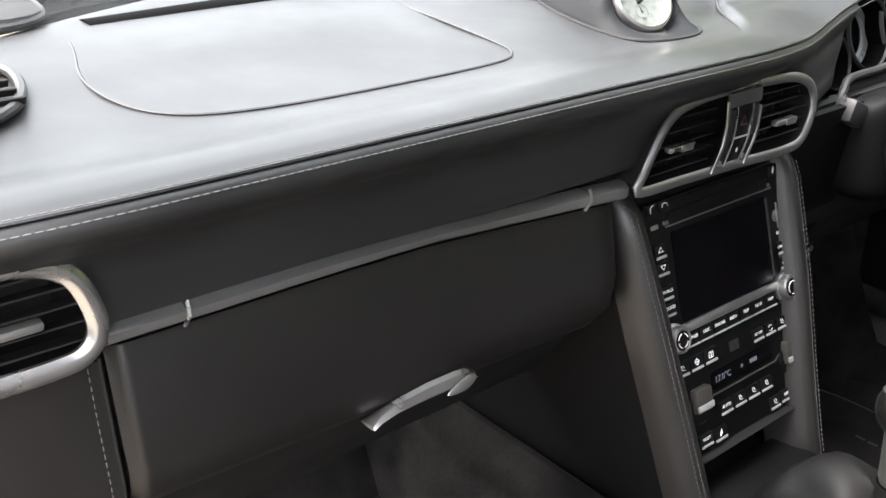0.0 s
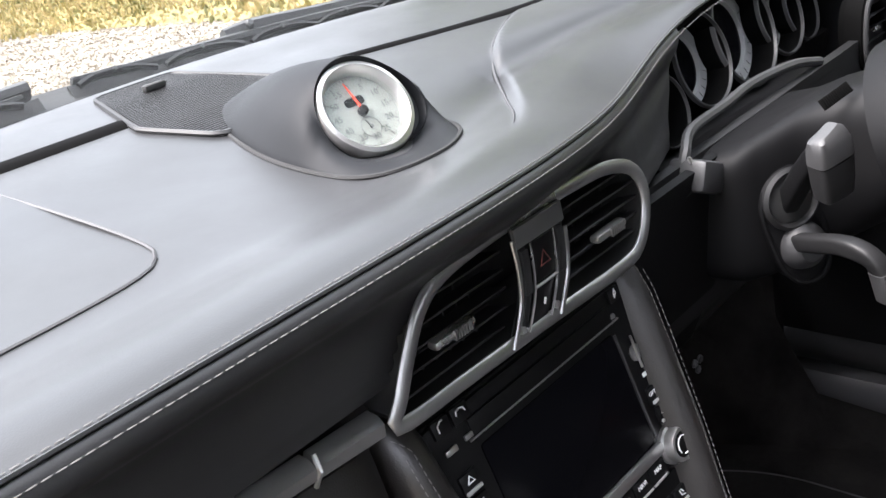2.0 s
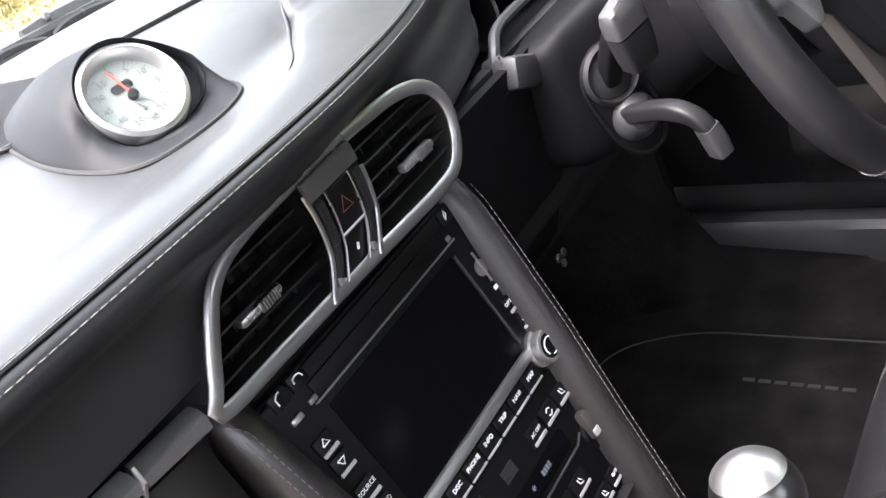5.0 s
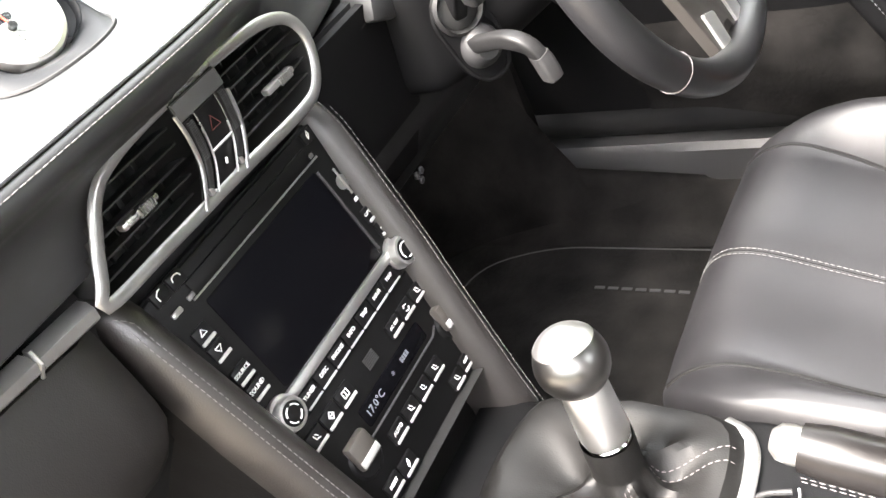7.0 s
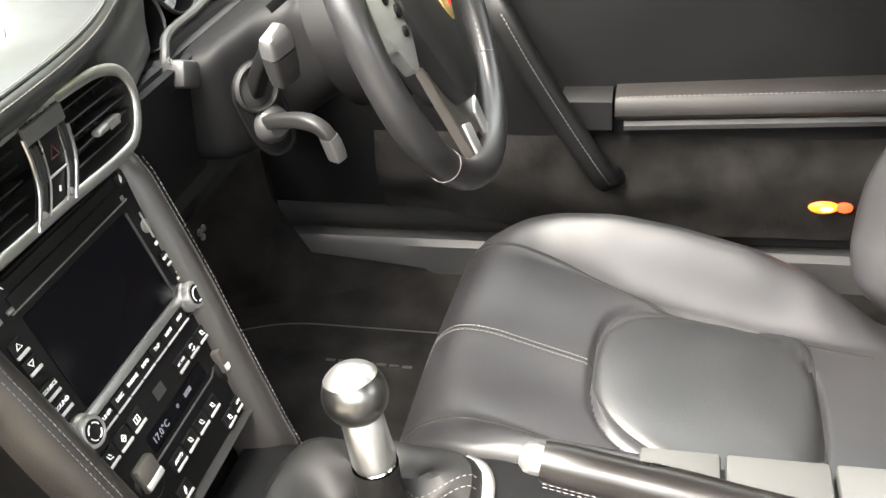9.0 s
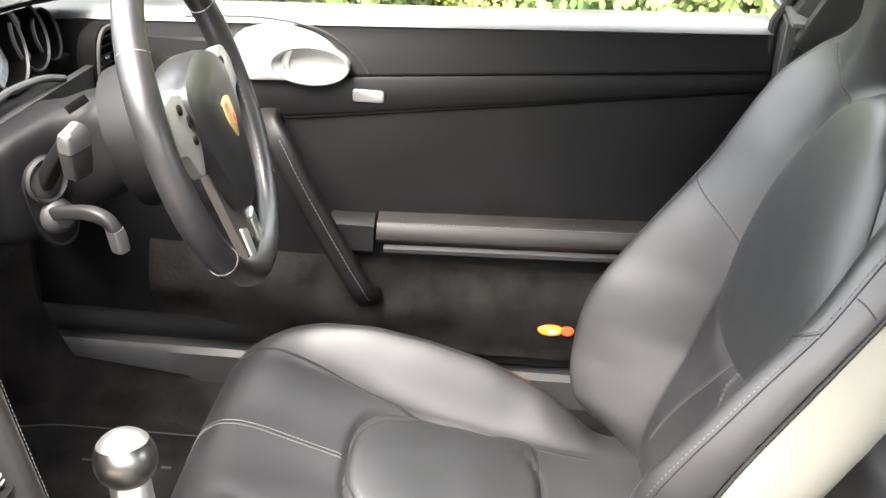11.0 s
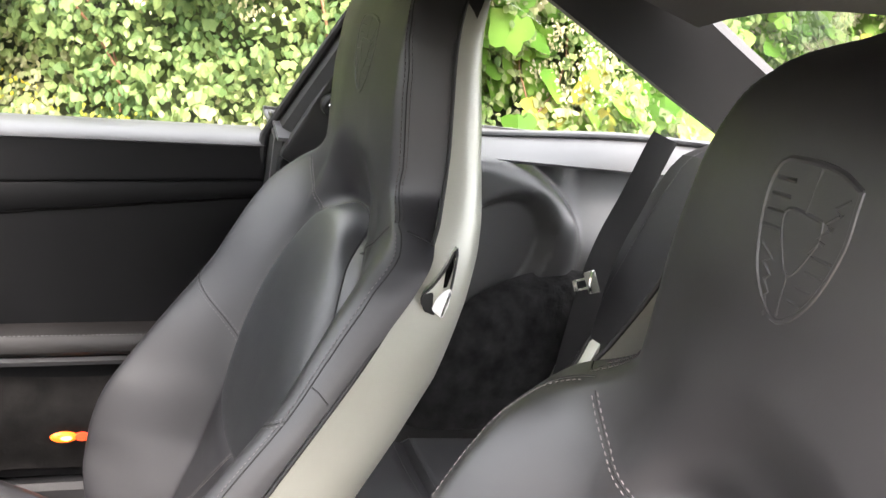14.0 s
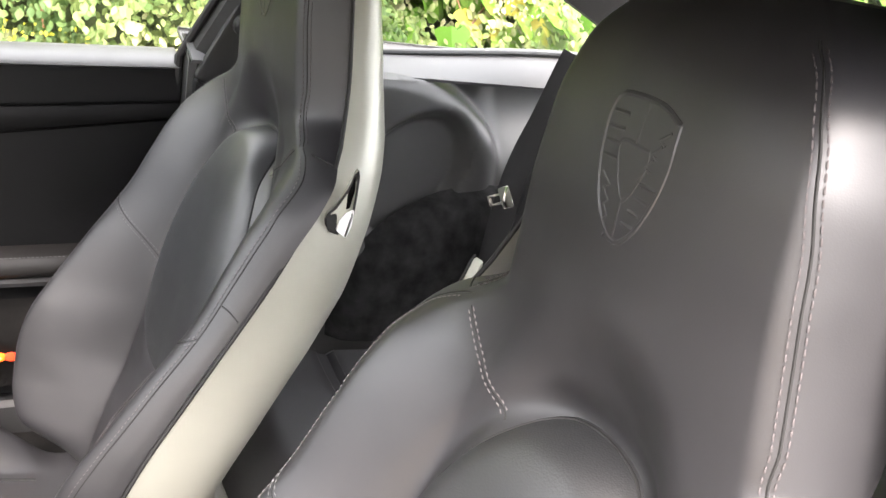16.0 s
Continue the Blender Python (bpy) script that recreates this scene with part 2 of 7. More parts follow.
PLASTIC_GREY = material("grey_plastic", (0.03, 0.03, 0.031), 0.48, grain=0.3, grain_scale=1500, vary=0.12)
PLASTIC_SHROUD = material("shroud_plastic", (0.0042, 0.0042, 0.0046), 0.52, specular=0.12, grain=0.35, grain_scale=1500, vary=0.12)
POD = material("pod_plastic", (0.0095, 0.0102, 0.0115), 0.55, grain=0.25, grain_scale=1500, vary=0.08, specular=0.15)
VOID = material("deep_black", (0.002, 0.002, 0.002), 0.9, vary=0.2, specular=0.05)
PIANO = material("satin_black_panel", (0.0045, 0.0045, 0.0048), 0.42, vary=0.08, rough_vary=0.05, specular=0.16)
BUTTON = material("black_button", (0.0055, 0.0055, 0.006), 0.4, vary=0.08, specular=0.22)
SCREEN = material("screen_glass", (0.003, 0.003, 0.004), 0.24, rough_vary=0.02, specular=0.05)
RUBBER = material("black_rubber", (0.008, 0.008, 0.008), 0.7, vary=0.2)
SILVER = material("satin_silver", (0.50, 0.495, 0.485), 0.30, metal=0.9, grain=0.06, grain_scale=2200, cells=False, vary=0.05)
SILVER_DARK = material("galvano_silver", (0.32, 0.32, 0.315), 0.34, metal=0.8, grain=0.06, grain_scale=2200, cells=False, vary=0.05)
SPOKE = material("spoke_silver", (0.085, 0.078, 0.072), 0.42, metal=0.5, grain=0.06, grain_scale=2200, cells=False, vary=0.06)
HANDLE_SILVER = material("handle_silver", (0.22, 0.22, 0.215), 0.36, metal=0.25, vary=0.05)
KEY_EDGE = material("key_edge_silver", (0.42, 0.42, 0.41), 0.4, metal=0.2, vary=0.05)
KNOB = material("knob_metal", (0.17, 0.168, 0.163), 0.32, metal=1.0, vary=0.04, rough_vary=0.03)
HINGE = material("pale_hinge_plastic", (0.36, 0.36, 0.34), 0.5, vary=0.06)
CHROME = material("chrome", (0.75, 0.75, 0.74), 0.1, metal=1.0, vary=0.03, rough_vary=0.03)
ALU = material("polished_aluminium", (0.80, 0.80, 0.79), 0.36, metal=1.0, vary=0.04, rough_vary=0.05)
SHELL = material("seat_shell_paint", (0.34, 0.338, 0.290), 0.38, metal=0.25, vary=0.05, coat=0.2)
BODY = material("body_paint", (0.45, 0.46, 0.47), 0.3, metal=0.5, vary=0.04, coat=0.6)
THREAD = material("pale_thread", (0.135, 0.132, 0.128), 0.8, vary=0.1)
THREAD_HEAD = material("head_thread", (0.058, 0.050, 0.051), 0.8, vary=0.15)
THREAD_SEAT = material("seat_thread", (0.125, 0.112, 0.114), 0.8, vary=0.15)
THREAD_DARK = material("grey_thread", (0.12, 0.12, 0.12), 0.8, vary=0.1)
PRINT = material("white_print", (0.85, 0.85, 0.84), 0.5, vary=0.04)
DIAL = material("dial_face", (0.21, 0.215, 0.20), 0.5, vary=0.05)
DIAL_GREY = material("gauge_grey", (0.24, 0.24, 0.245), 0.45, vary=0.05)
NEEDLE = material("red_needle", (0.8, 0.06, 0.03), 0.4, vary=0.05)
HAZARD = material("dull_red_print", (0.12, 0.03, 0.025), 0.5, vary=0.05)
GLASS = clear_glass("window_glass")
WINDSCREEN = clear_glass("windscreen_glass", (0.94, 0.96, 0.95))
LAMP_AMBER = glowing("amber_lens", (1.0, 0.13, 0.01), 0.26)
LAMP_CORE = glowing("bulb", (1.0, 0.50, 0.08), 0.9)
LAMP_RED = glowing("red_lens", (0.9, 0.05, 0.015), 0.15)
BELT = material("belt_webbing", (0.014, 0.014, 0.015), 0.75, grain=0.5, grain_scale=1500, vary=0.1)
MIRROR = material("mirror_glass", (0.85, 0.87, 0.88), 0.02, metal=1.0, vary=0.0, rough_vary=0.0)


# ---- the ground and the body of the car ----
def edge_y(x):
    """Front edge of the dashboard, where the seam runs."""
    return soft_table(x, (-0.70, -0.6, -0.5, -0.1, 0.0, 0.05, 0.1, 0.15, 0.2, 0.25, 0.3, 0.4, 0.55, 0.7), (0.475, 0.455, 0.446, 0.446, 0.458, 0.467, 0.480, 0.502, 0.523, 0.538, 0.55, 0.556, 0.55, 0.53), 0.045)


def edge_z(x):
    return soft_table(x, (-0.70, -0.5, -0.1, 0.0, 0.1, 0.15, 0.2, 0.25, 0.3, 0.4, 0.55, 0.7), (0.842, 0.848, 0.846, 0.841, 0.836, 0.830, 0.827, 0.831, 0.838, 0.848, 0.842, 0.83), 0.045)


GRAVEL = material("pale_gravel", (0.20, 0.172, 0.135), 0.9, grain=1.0, grain_scale=60, vary=0.35, vary_scale=2.5, soft=0.5, soft_scale=25)
ground = tagged(part("ground", sheet(lambda u, v: (u, v, 0.0), np.linspace(-60, 60, 25), np.linspace(-60, 80, 29)), GRAVEL), "pale gravel ground beside the car", "ground", kind="structure")
# unseen sheet added to hold back low sky light from the passenger side
tagged(part("backdrop", sheet(lambda u, v: (-4.6 - 0.25 * math.sin(u * 1.3) - 0.15 * math.sin(3 * u + 2 * v), u, v), np.linspace(-14, 14, 60), np.linspace(0, 1.7, 8), 0.3), material("backdrop_green", (0.035, 0.06, 0.02), 0.95, vary=0.6, vary_scale=5, grain=1.0, grain_scale=25, cells=False)), "plain green sheet added unseen on the passenger side to block light", "hedge", kind="structure")
# unseen sheet added ahead to cut the low sky light through the windscreen
tagged(part("backdrop", sheet(lambda u, v: (u, 24 + 1.2 * math.sin(0.5 * u) - 0.012 * u * u, v * (3.8 + 0.7 * math.sin(0.9 * u) + 0.5 * math.sin(2.3 * u))), np.linspace(-26, 30, 80), np.linspace(0, 1, 8), 0.5), bpy.data.materials["backdrop_green"]), "far green sheet added unseen ahead to block low sky light", "trees", kind="structure")
floor = tagged(part("floor", rbox(1.36, 2.3, 0.03, 0.004, pose(0, 0.0, 0.205)), SUEDE), "dark grey carpeted car floor", "floor", kind="structure")

# firewall in front of the feet, rear bulkhead
tagged(part("wall_front", sheet(lambda u, v: (u, table(v, (0.2, 0.45, 0.75), (0.85, 0.98, 1.0)), v), np.linspace(-0.68, 0.68, 6), np.linspace(0.2, 0.75, 10), 0.02), SUEDE), "carpeted front bulkhead of the footwells", "wall", kind="structure")

# roof lining with its curve, from the windscreen header to the rear glass
ROOF_Y = (0.24, 0.1, -0.1, -0.35, -0.6, -0.8, -0.95)
ROOF_Z = (1.215, 1.255, 1.275, 1.275, 1.25, 1.215, 1.175)


def roof_pt(u, y, lift=0.0):
    w = table(y, (-0.95, -0.6, 0.0, 0.24), (0.46, 0.53, 0.54, 0.53))
    return (u * w, y, table(y, ROOF_Y[::-1], ROOF_Z[::-1]) - 0.055 * abs(u) ** 3 + lift)


tagged(part("ceiling", sheet(roof_pt, np.linspace(-1, 1, 17), np.linspace(0.24, -0.95, 16), -0.03), HEADLINER), "dark grey fabric roof lining", "ceiling", kind="structure")


def bar(name, pts, r, mat, label, wide=1.0, up=None):
    return tagged(part(name, tube(curve_through(pts, 16), r, 10, wide=wide, up=up), mat), label, "pillar", kind="structure")


for s, side in ((1, "driver"), (-1, "passenger")):
    bar("pillar_a", [(s * 0.70, 0.80, 0.88), (s * 0.635, 0.52, 1.05), (s * 0.57, 0.24, 1.185)], 0.026, HEADLINER, "dark windscreen pillar", 1.5, (s, 0, 0.4))
    bar("roof_rail", [(s * 0.57, 0.26, 1.18), (s * 0.575, 0.0, 1.225), (s * 0.57, -0.35, 1.225), (s * 0.55, -0.62, 1.18)], 0.025, HEADLINER, "dark roof rail above the door", 1.3)
    # rear pillar, sloping down behind the quarter window
    rings = []
    for w in np.linspace(0, 1, 12):
        y = -0.56 - 0.72 * w
        z = table(w, (0, 0.3, 0.6, 1.0), (1.20, 1.115, 1.02, 0.90))
        x0 = s * table(w, (0, 1), (0.565, 0.645))
        x1 = s * table(w, (0, 1), (0.46, 0.52))
        z1 = z + table(w, (0, 0.5, 1), (0.055, 0.10, 0.09))
        rings.append([(x0, y, z), (x0 - s * 0.02, y + 0.004, z + 0.002), (x1 + s * 0.03, y - 0.015, z1 - 0.025), (x1, y - 0.03, z1), (x1 + s * 0.02, y - 0.035, z1 + 0.02), (x0 + s * 0.01, y - 0.02, z + 0.03)])
    tagged(part("pillar_c", loft(rings), HEADLINER), "wide dark rear roof pillar", "pillar", kind="structure")

# rear of the cabin: bulkhead under the rear glass, and the glass
tagged(part("wall_rear", sheet(lambda u, v: (u, table(v, (0.2, 0.8), (-1.15, -1.28)), v), np.linspace(-0.66, 0.66, 5), np.linspace(0.2, 0.80, 6), 0.03), SUEDE), "dark carpeted wall behind the rear seats", "wall", kind="structure")
rg = part("window_rear", sheet(lambda u, v: (u * table(v, (0, 1), (0.46, 0.55)), -0.95 - 0.55 * v, 1.175 - 0.27 * v), np.linspace(-1, 1, 9), np.linspace(0, 1, 9), 0.004), GLASS)
rg.visible_shadow = False
tagged(rg, "clear sloping rear window", "window", kind="structure")
tagged(part("parcel_shelf", rbox(1.2, 0.34, 0.02, 0.006, pose(0, -1.40, 0.80)), SUEDE), "dark carpeted shelf under the rear window", "shelf", kind="structure")

# windscreen
ws = part("windscreen", sheet(lambda u, v: (u * table(v, (0, 1), (0.70, 0.56)), 0.99 - 0.73 * v - 0.20 * u * u * (1 - v) - 0.03 * u * u, 0.858 - 0.045 * u * u * (1 - v) + 0.352 * v), np.linspace(-1, 1, 17), np.linspace(0, 1, 13), 0.005), WINDSCREEN)
ws.visible_shadow = False
tagged(ws, "clear curved windscreen", "windscreen", kind="structure")


# ---- dashboard ----
dash = thing("dashboard", "black leather dashboard with pale double seam and silver strip", "dashboard")


def dash_profile(x):
    ye, ze = edge_y(x), edge_z(x)
    sw = 0.03 * (x / 0.7) ** 2
    far = 0.45 * x * x
    sink = 0.05 * x * x
    ym = 0.66 - far * 0.2
    k = min(1.0, (ym - ye) / 0.150)
    m = max(0.0, 0.846 - ze)
    return [(1.0 - far, 0.855 - sink), (0.95 - far, 0.872 - sink), (0.90 - far * 0.9, 0.881 - sink), (0.83 - far * 0.75, 0.876 - sink * 0.9), (0.75 - far * 0.5, 0.867 - sink * 0.7), (ym, 0.853 - sink * 0.3), (ye + 0.118 * k, 0.843 - 0.45 * m), (ye + 0.085 * k, ze - 0.003 + 0.62 * m), (ye + 0.060 * k, ze + 0.001 + 0.38 * m), (ye + 0.035 * k, ze + 0.005 + 0.12 * m), (ye + 0.015 * k, ze + 0.004), (ye + 0.004 * k, ze + 0.001), (ye, ze)]


def front_profile(x):
    ye, ze = edge_y(x), edge_z(x)
    yb = max(0.488, ye + 0.030)
    yb += (table(x, (0.12, 0.16, 0.20, 0.24, 0.32), (0.489, 0.499, 0.512, 0.526, 0.548)) - yb) * smoothstep(0.05, 0.125, x)
    d = yb - ye
    return [(ye + 0.002, ze + 0.0004), (ye - 0.0035, ze - 0.0030), (ye - 0.0055, ze - 0.0085), (ye - 0.0045, ze - 0.0150), (ye + d * 0.18, ze - 0.0240), (ye + d * 0.60, ze - 0.035), (ye + d * 0.86, ze - 0.052), (yb - 0.002, 0.768), (yb, 0.757), (yb + 0.03, 0.747)]


def inside(x, z, loop):
    """Whether a point of the front lies within an outline of (x, z)."""
    odd = False
    for (ax, az), (bx, bz) in zip(loop, loop[1:] + loop[:1]):
        if (az > z) != (bz > z) and x < ax + (bx - ax) * (z - az) / (bz - az):
            odd = not odd
    return odd


# outlines of the air vents in the front of the dashboard, (x, z)
VO = [(-0.130, 0.7415), (-0.1235, 0.755), (-0.111, 0.774), (-0.0935, 0.7945), (-0.068, 0.8045), (-0.014, 0.8080), (0.05, 0.8065), (0.090, 0.8030), (0.1165, 0.7915), (0.1245, 0.769), (0.111, 0.7420), (0.084, 0.7350), (0.0, 0.7378), (-0.075, 0.7395)]
PO = [(-0.690, 0.7540), (-0.640, 0.7520), (-0.603, 0.7520), (-0.5850, 0.7555), (-0.5765, 0.7700), (-0.5825, 0.7960), (-0.5960, 0.8090), (-0.620, 0.8150), (-0.655, 0.8120), (-0.692, 0.8000)]


CREASE_Y = (0.49, 0.510, 0.525, 0.535, 0.552, 0.569, 0.598, 0.62, 0.64, 0.66, 0.685, 0.74)
CREASE_X = (0.015, 0.040, 0.062, 0.075, 0.092, 0.108, 0.138, 0.160, 0.180, 0.205, 0.250, 0.36)


def cowl_rise(x, y):
    """The raised cowl over the instruments, stepped up along a curved crease."""
    d = x - soft_table(y, CREASE_Y, CREASE_X, 0.012)
    step = 0.0075 * smoothstep(0.0, 0.015, d) * smoothstep(0.495, 0.570, y) * smoothstep(0.735, 0.675, y)
    swell = 0.012 * smoothstep(0.0, 0.20, d) * smoothstep(0.0, 0.20, y - edge_y(x)) * smoothstep(0.88, 0.70, y)
    return (step * smoothstep(0.42, 0.20, x) + swell) * smoothstep(0.0, 0.05, y - edge_y(x)) * smoothstep(0.68, 0.54, x)


def dash_top(x, y):
    """Height of the dashboard's top at a place."""
    prof = dash_profile(x)[::-1]
    return soft_table(y, [q[0] for q in prof], [q[1] for q in prof], 0.01) + cowl_rise(x, y)


def dash_even_row(x):
    """One run of the top from the windscreen to the seam, finely and evenly spaced."""
    return [Vector((x, p.y, p.z + cowl_rise(x, p.y))) for p in curve_through([(0, y, z) for y, z in dash_profile(x)], 130)]


xs = np.concatenate([np.linspace(-0.69, -0.01, 36), np.linspace(0.0, 0.36, 260), np.linspace(0.37, 0.69, 24)])
part("top_pad", loft([dash_even_row(x) for x in xs], False, False), LEATHER_DASH, dash)
xs = np.linspace(-0.69, 0.34, 210)
bm = loft([[Vector((x, p.y, p.z)) for p in curve_through([(0, y, z) for y, z in front_profile(x)], 36)] for x in xs], False, False)
bmesh.ops.delete(bm, geom=[f for f in bm.faces if any(inside(f.calc_center_median().x, f.calc_center_median().z, o) for o in (VO, PO))], context="FACES")
bmesh.ops.bisect_plane(bm, geom=bm.verts[:] + bm.edges[:] + bm.faces[:], plane_co=(0.234, 0, 0.757), plane_no=(0.073, 0, -0.070), clear_outer=True)
part("front_pad", bm, LEATHER_DASH, dash)
seam = [Vector((x, edge_y(x), edge_z(x))) for x in np.linspace(-0.69, 0.5, 240)]
part("piping", tube([p + Vector((0, -0.0005, 0.0005)) for p in seam], 0.0012, 5), LEATHER_DASH, dash)
part("stitching", stitches([p + Vector((0, 0.0026, 0.0013)) for p in seam], 0.0044, 0.0012, 0.0004), THREAD, dash)
part("stitching", stitches([p + Vector((0, -0.0050, -0.0050)) for p in seam], 0.0044, 0.0012, 0.0004), THREAD, dash)
# silver strip in three pieces
for a, b in ((-0.571, -0.524), (-0.521, -0.181), (-0.178, -0.134)):
    rings = []
    for x in np.linspace(a, b, 10):
        zt, zb = table(x, (-0.42, -0.34, -0.20, -0.134), (0.764, 0.762, 0.7535, 0.7495)), table(x, (-0.42, -0.34, -0.20, -0.134), (0.7495, 0.7485, 0.738, 0.7325))
        rings.append([Vector((x, y, z)) for y, z in ((0.492, zt), (0.484, zt - 0.001), (0.480, zt - 0.005), (0.481, zb + 0.004), (0.487, zb), (0.50, zb))])
    part("trim_strip", loft(rings, True, True), SILVER_DARK, dash, "satin silver trim strip")
for x in (-0.5225, -0.1795):
    part("strip_joint", tube([(x - 0.002, 0.484, 0.7355 if x > -0.3 else 0.748), (x, 0.479, 0.745 if x > -0.3 else 0.756), (x + 0.001, 0.483, 0.7535 if x > -0.3 else 0.765)], 0.0015, 6), SILVER, dash)
# tapered strip laid along the step for the line of shade in its crease
fold = curve_through([(soft_table(y, CREASE_Y, CREASE_X, 0.012) + 0.001, y, 0) for y in np.linspace(0.520, 0.712, 24)], 60)
part("crease", tube([(p.x, p.y, dash_top(p.x, p.y) + 0.0008) for p in fold], [0.0002 + 0.0012 * math.sin(math.pi * k / 59) ** 0.7 for k in range(60)], 6), DASH_JOINT_AND_SHADE, dash)
# seam line of the airbag cover
bag = curve_through([(x, y, dash_top(x, y)) for x, y in ((-0.468, 0.82), (-0.482, 0.74), (-0.500, 0.67), (-0.492, 0.612), (-0.462, 0.578), (-0.40, 0.564), (-0.30, 0.562), (-0.205, 0.567), (-0.175, 0.582), (-0.168, 0.615), (-0.173, 0.70), (-0.182, 0.788))], 70)
part("airbag_cover_joint", tube([p + Vector((0, 0, 0.0001)) for p in bag], 0.0012, 5), DASH_JOINT_AND_SHADE, dash)
# demister slots along the windscreen
for pts in ([(-0.45, 0.800), (-0.30, 0.806), (-0.18, 0.803), (-0.055, 0.797)], [(0.045, 0.786), (0.10, 0.769), (0.176, 0.747), (0.25, 0.728), (0.33, 0.709), (0.40, 0.694)]):
    part("demister_slot", tube(curve_through([(x, y, dash_top(x, y) - 0.0012) for x, y in pts], 40), 0.0030 if pts[0][0] > 0 else 0.0042, 8, wide=3.0 if pts[0][0] > 0 else 3.4, up=(0, 0, 1)), VOID, dash)

# lower dashboard behind the glovebox door and the driver's knee
tagged(part("lower_dash_panel", sheet(lambda u, v: (u, table(v, (0.5, 0.62, 0.74), (0.62, 0.52, 0.515)), v), np.linspace(-0.69, 0.69, 24), np.linspace(0.52, 0.752, 8), 0.01), PLASTIC), "black lower dashboard panel", "panel", kind="structure")
gb = thing("glovebox_door", "closed black leather glovebox door with silver latch", "glovebox")
rings = []
for x in np.concatenate([np.linspace(-0.571, -0.559, 6), np.linspace(-0.55, -0.137, 28)]):
    k = 0.012 * (x + 0.565) / 0.42 - 0.014 * smoothstep(-0.165, -0.137, x)
    g = 0.010 * smoothstep(-0.152, -0.137, x) + 0.007 * smoothstep(-0.562, -0.571, x)
    zt = table(x, (-0.42, -0.34, -0.20, -0.134), (0.7480, 0.7470, 0.7365, 0.7310))
    rings.append([Vector((x, y, z)) for y, z in ((0.50, zt), (0.488 + g, zt - 0.001), (0.485 + g, zt - 0.006), (0.478 + g, 0.69), (0.474 + g, 0.665), (0.476 + g, 0.648 - k), (0.486 + g, 0.636 - k), (0.53, 0.622 - k), (0.56, 0.63))])
part("door_panel", loft(rings, True, True), LEATHER_GLOVE, gb)
part("latch", loft([[Vector((x, 0.475 + dy, z0 + dz * h)) for dy, dz in ((0, 0.005), (-0.004, 0.003), (-0.006, -0.004), (-0.001, -0.009), (0.012, -0.008))] for x, z0, h in ((-0.402, 0.629, 0.25), (-0.395, 0.634, 0.6), (-0.38, 0.638, 0.85), (-0.35, 0.640, 1.0), (-0.325, 0.640, 1.0), (-0.312, 0.639, 0.8), (-0.306, 0.637, 0.3))], True, True), SILVER, gb, "satin silver latch handle")
part("latch_recess", plate([(p.x, p.y) for p in curve_through([(-0.013, -0.004, 0), (0.0, 0.004, 0), (0.012, 0.006, 0), (0.014, 0.0, 0), (0.004, -0.006, 0)], 24, True)], 0.0012, 0.0004, Matrix.Translation((-0.325, 0.4668, 0.637)) @ Matrix(((1, 0, 0, 0), (0, 0, -1, 0), (0, 1, 0, 0), (0, 0, 0, 1)))), ALU, gb, "bright thumb recess of the latch")
end = thing("dash_end_panel", "black leather panel below the passenger air vent", "panel")
part("panel", loft([[Vector((x, y, z)) for y, z in ((0.50, 0.745), (0.487, 0.742), (0.484, 0.70), (0.480, 0.66), (0.485, 0.60), (0.52, 0.56), (0.56, 0.60))] for x in np.linspace(-0.69, -0.5765, 6)]), LEATHER_GLOVE, end)
part("edge_seam", tube([(-0.5755, y, z) for y, z in ((0.4895, 0.743), (0.4855, 0.70), (0.4815, 0.66), (0.4865, 0.60), (0.520, 0.562))], 0.0018, 6), RUBBER, end)
part("stitching", stitches([(-0.583, y, z) for y, z in ((0.4862, 0.742), (0.4832, 0.70), (0.4792, 0.66), (0.4842, 0.60))], 0.0036, 0.002, 0.0005), THREAD_DARK, end)


# ---- seats ----
SZ = (0.33, 0.40, 0.45, 0.55, 0.65, 0.72, 0.78, 0.82, 0.85, 0.866, 0.878, 0.90, 1.0, 1.06, 1.10, 1.13, 1.145)
SHW = (0.21, 0.232, 0.243, 0.252, 0.252, 0.250, 0.248, 0.245, 0.235, 0.218, 0.192, 0.166, 0.152, 0.142, 0.128, 0.098, 0.05)
SYC = (-0.27, -0.295, -0.315, -0.343, -0.368, -0.388, -0.408, -0.421, -0.429, -0.431, -0.431, -0.430, -0.423, -0.425, -0.434, -0.452, -0.480)


SHELL_Z = (0.25, 0.33, 0.40, 0.45, 0.55, 0.65, 0.71, 0.75, 0.80, 0.82, 0.87, 0.95, 1.06, 1.10, 1.145)
SHELL_Y = (-0.335, -0.295, -0.252, -0.242, -0.282, -0.338, -0.374, -0.399, -0.428, -0.441, -0.470, -0.484, -0.482, -0.490, -0.532)


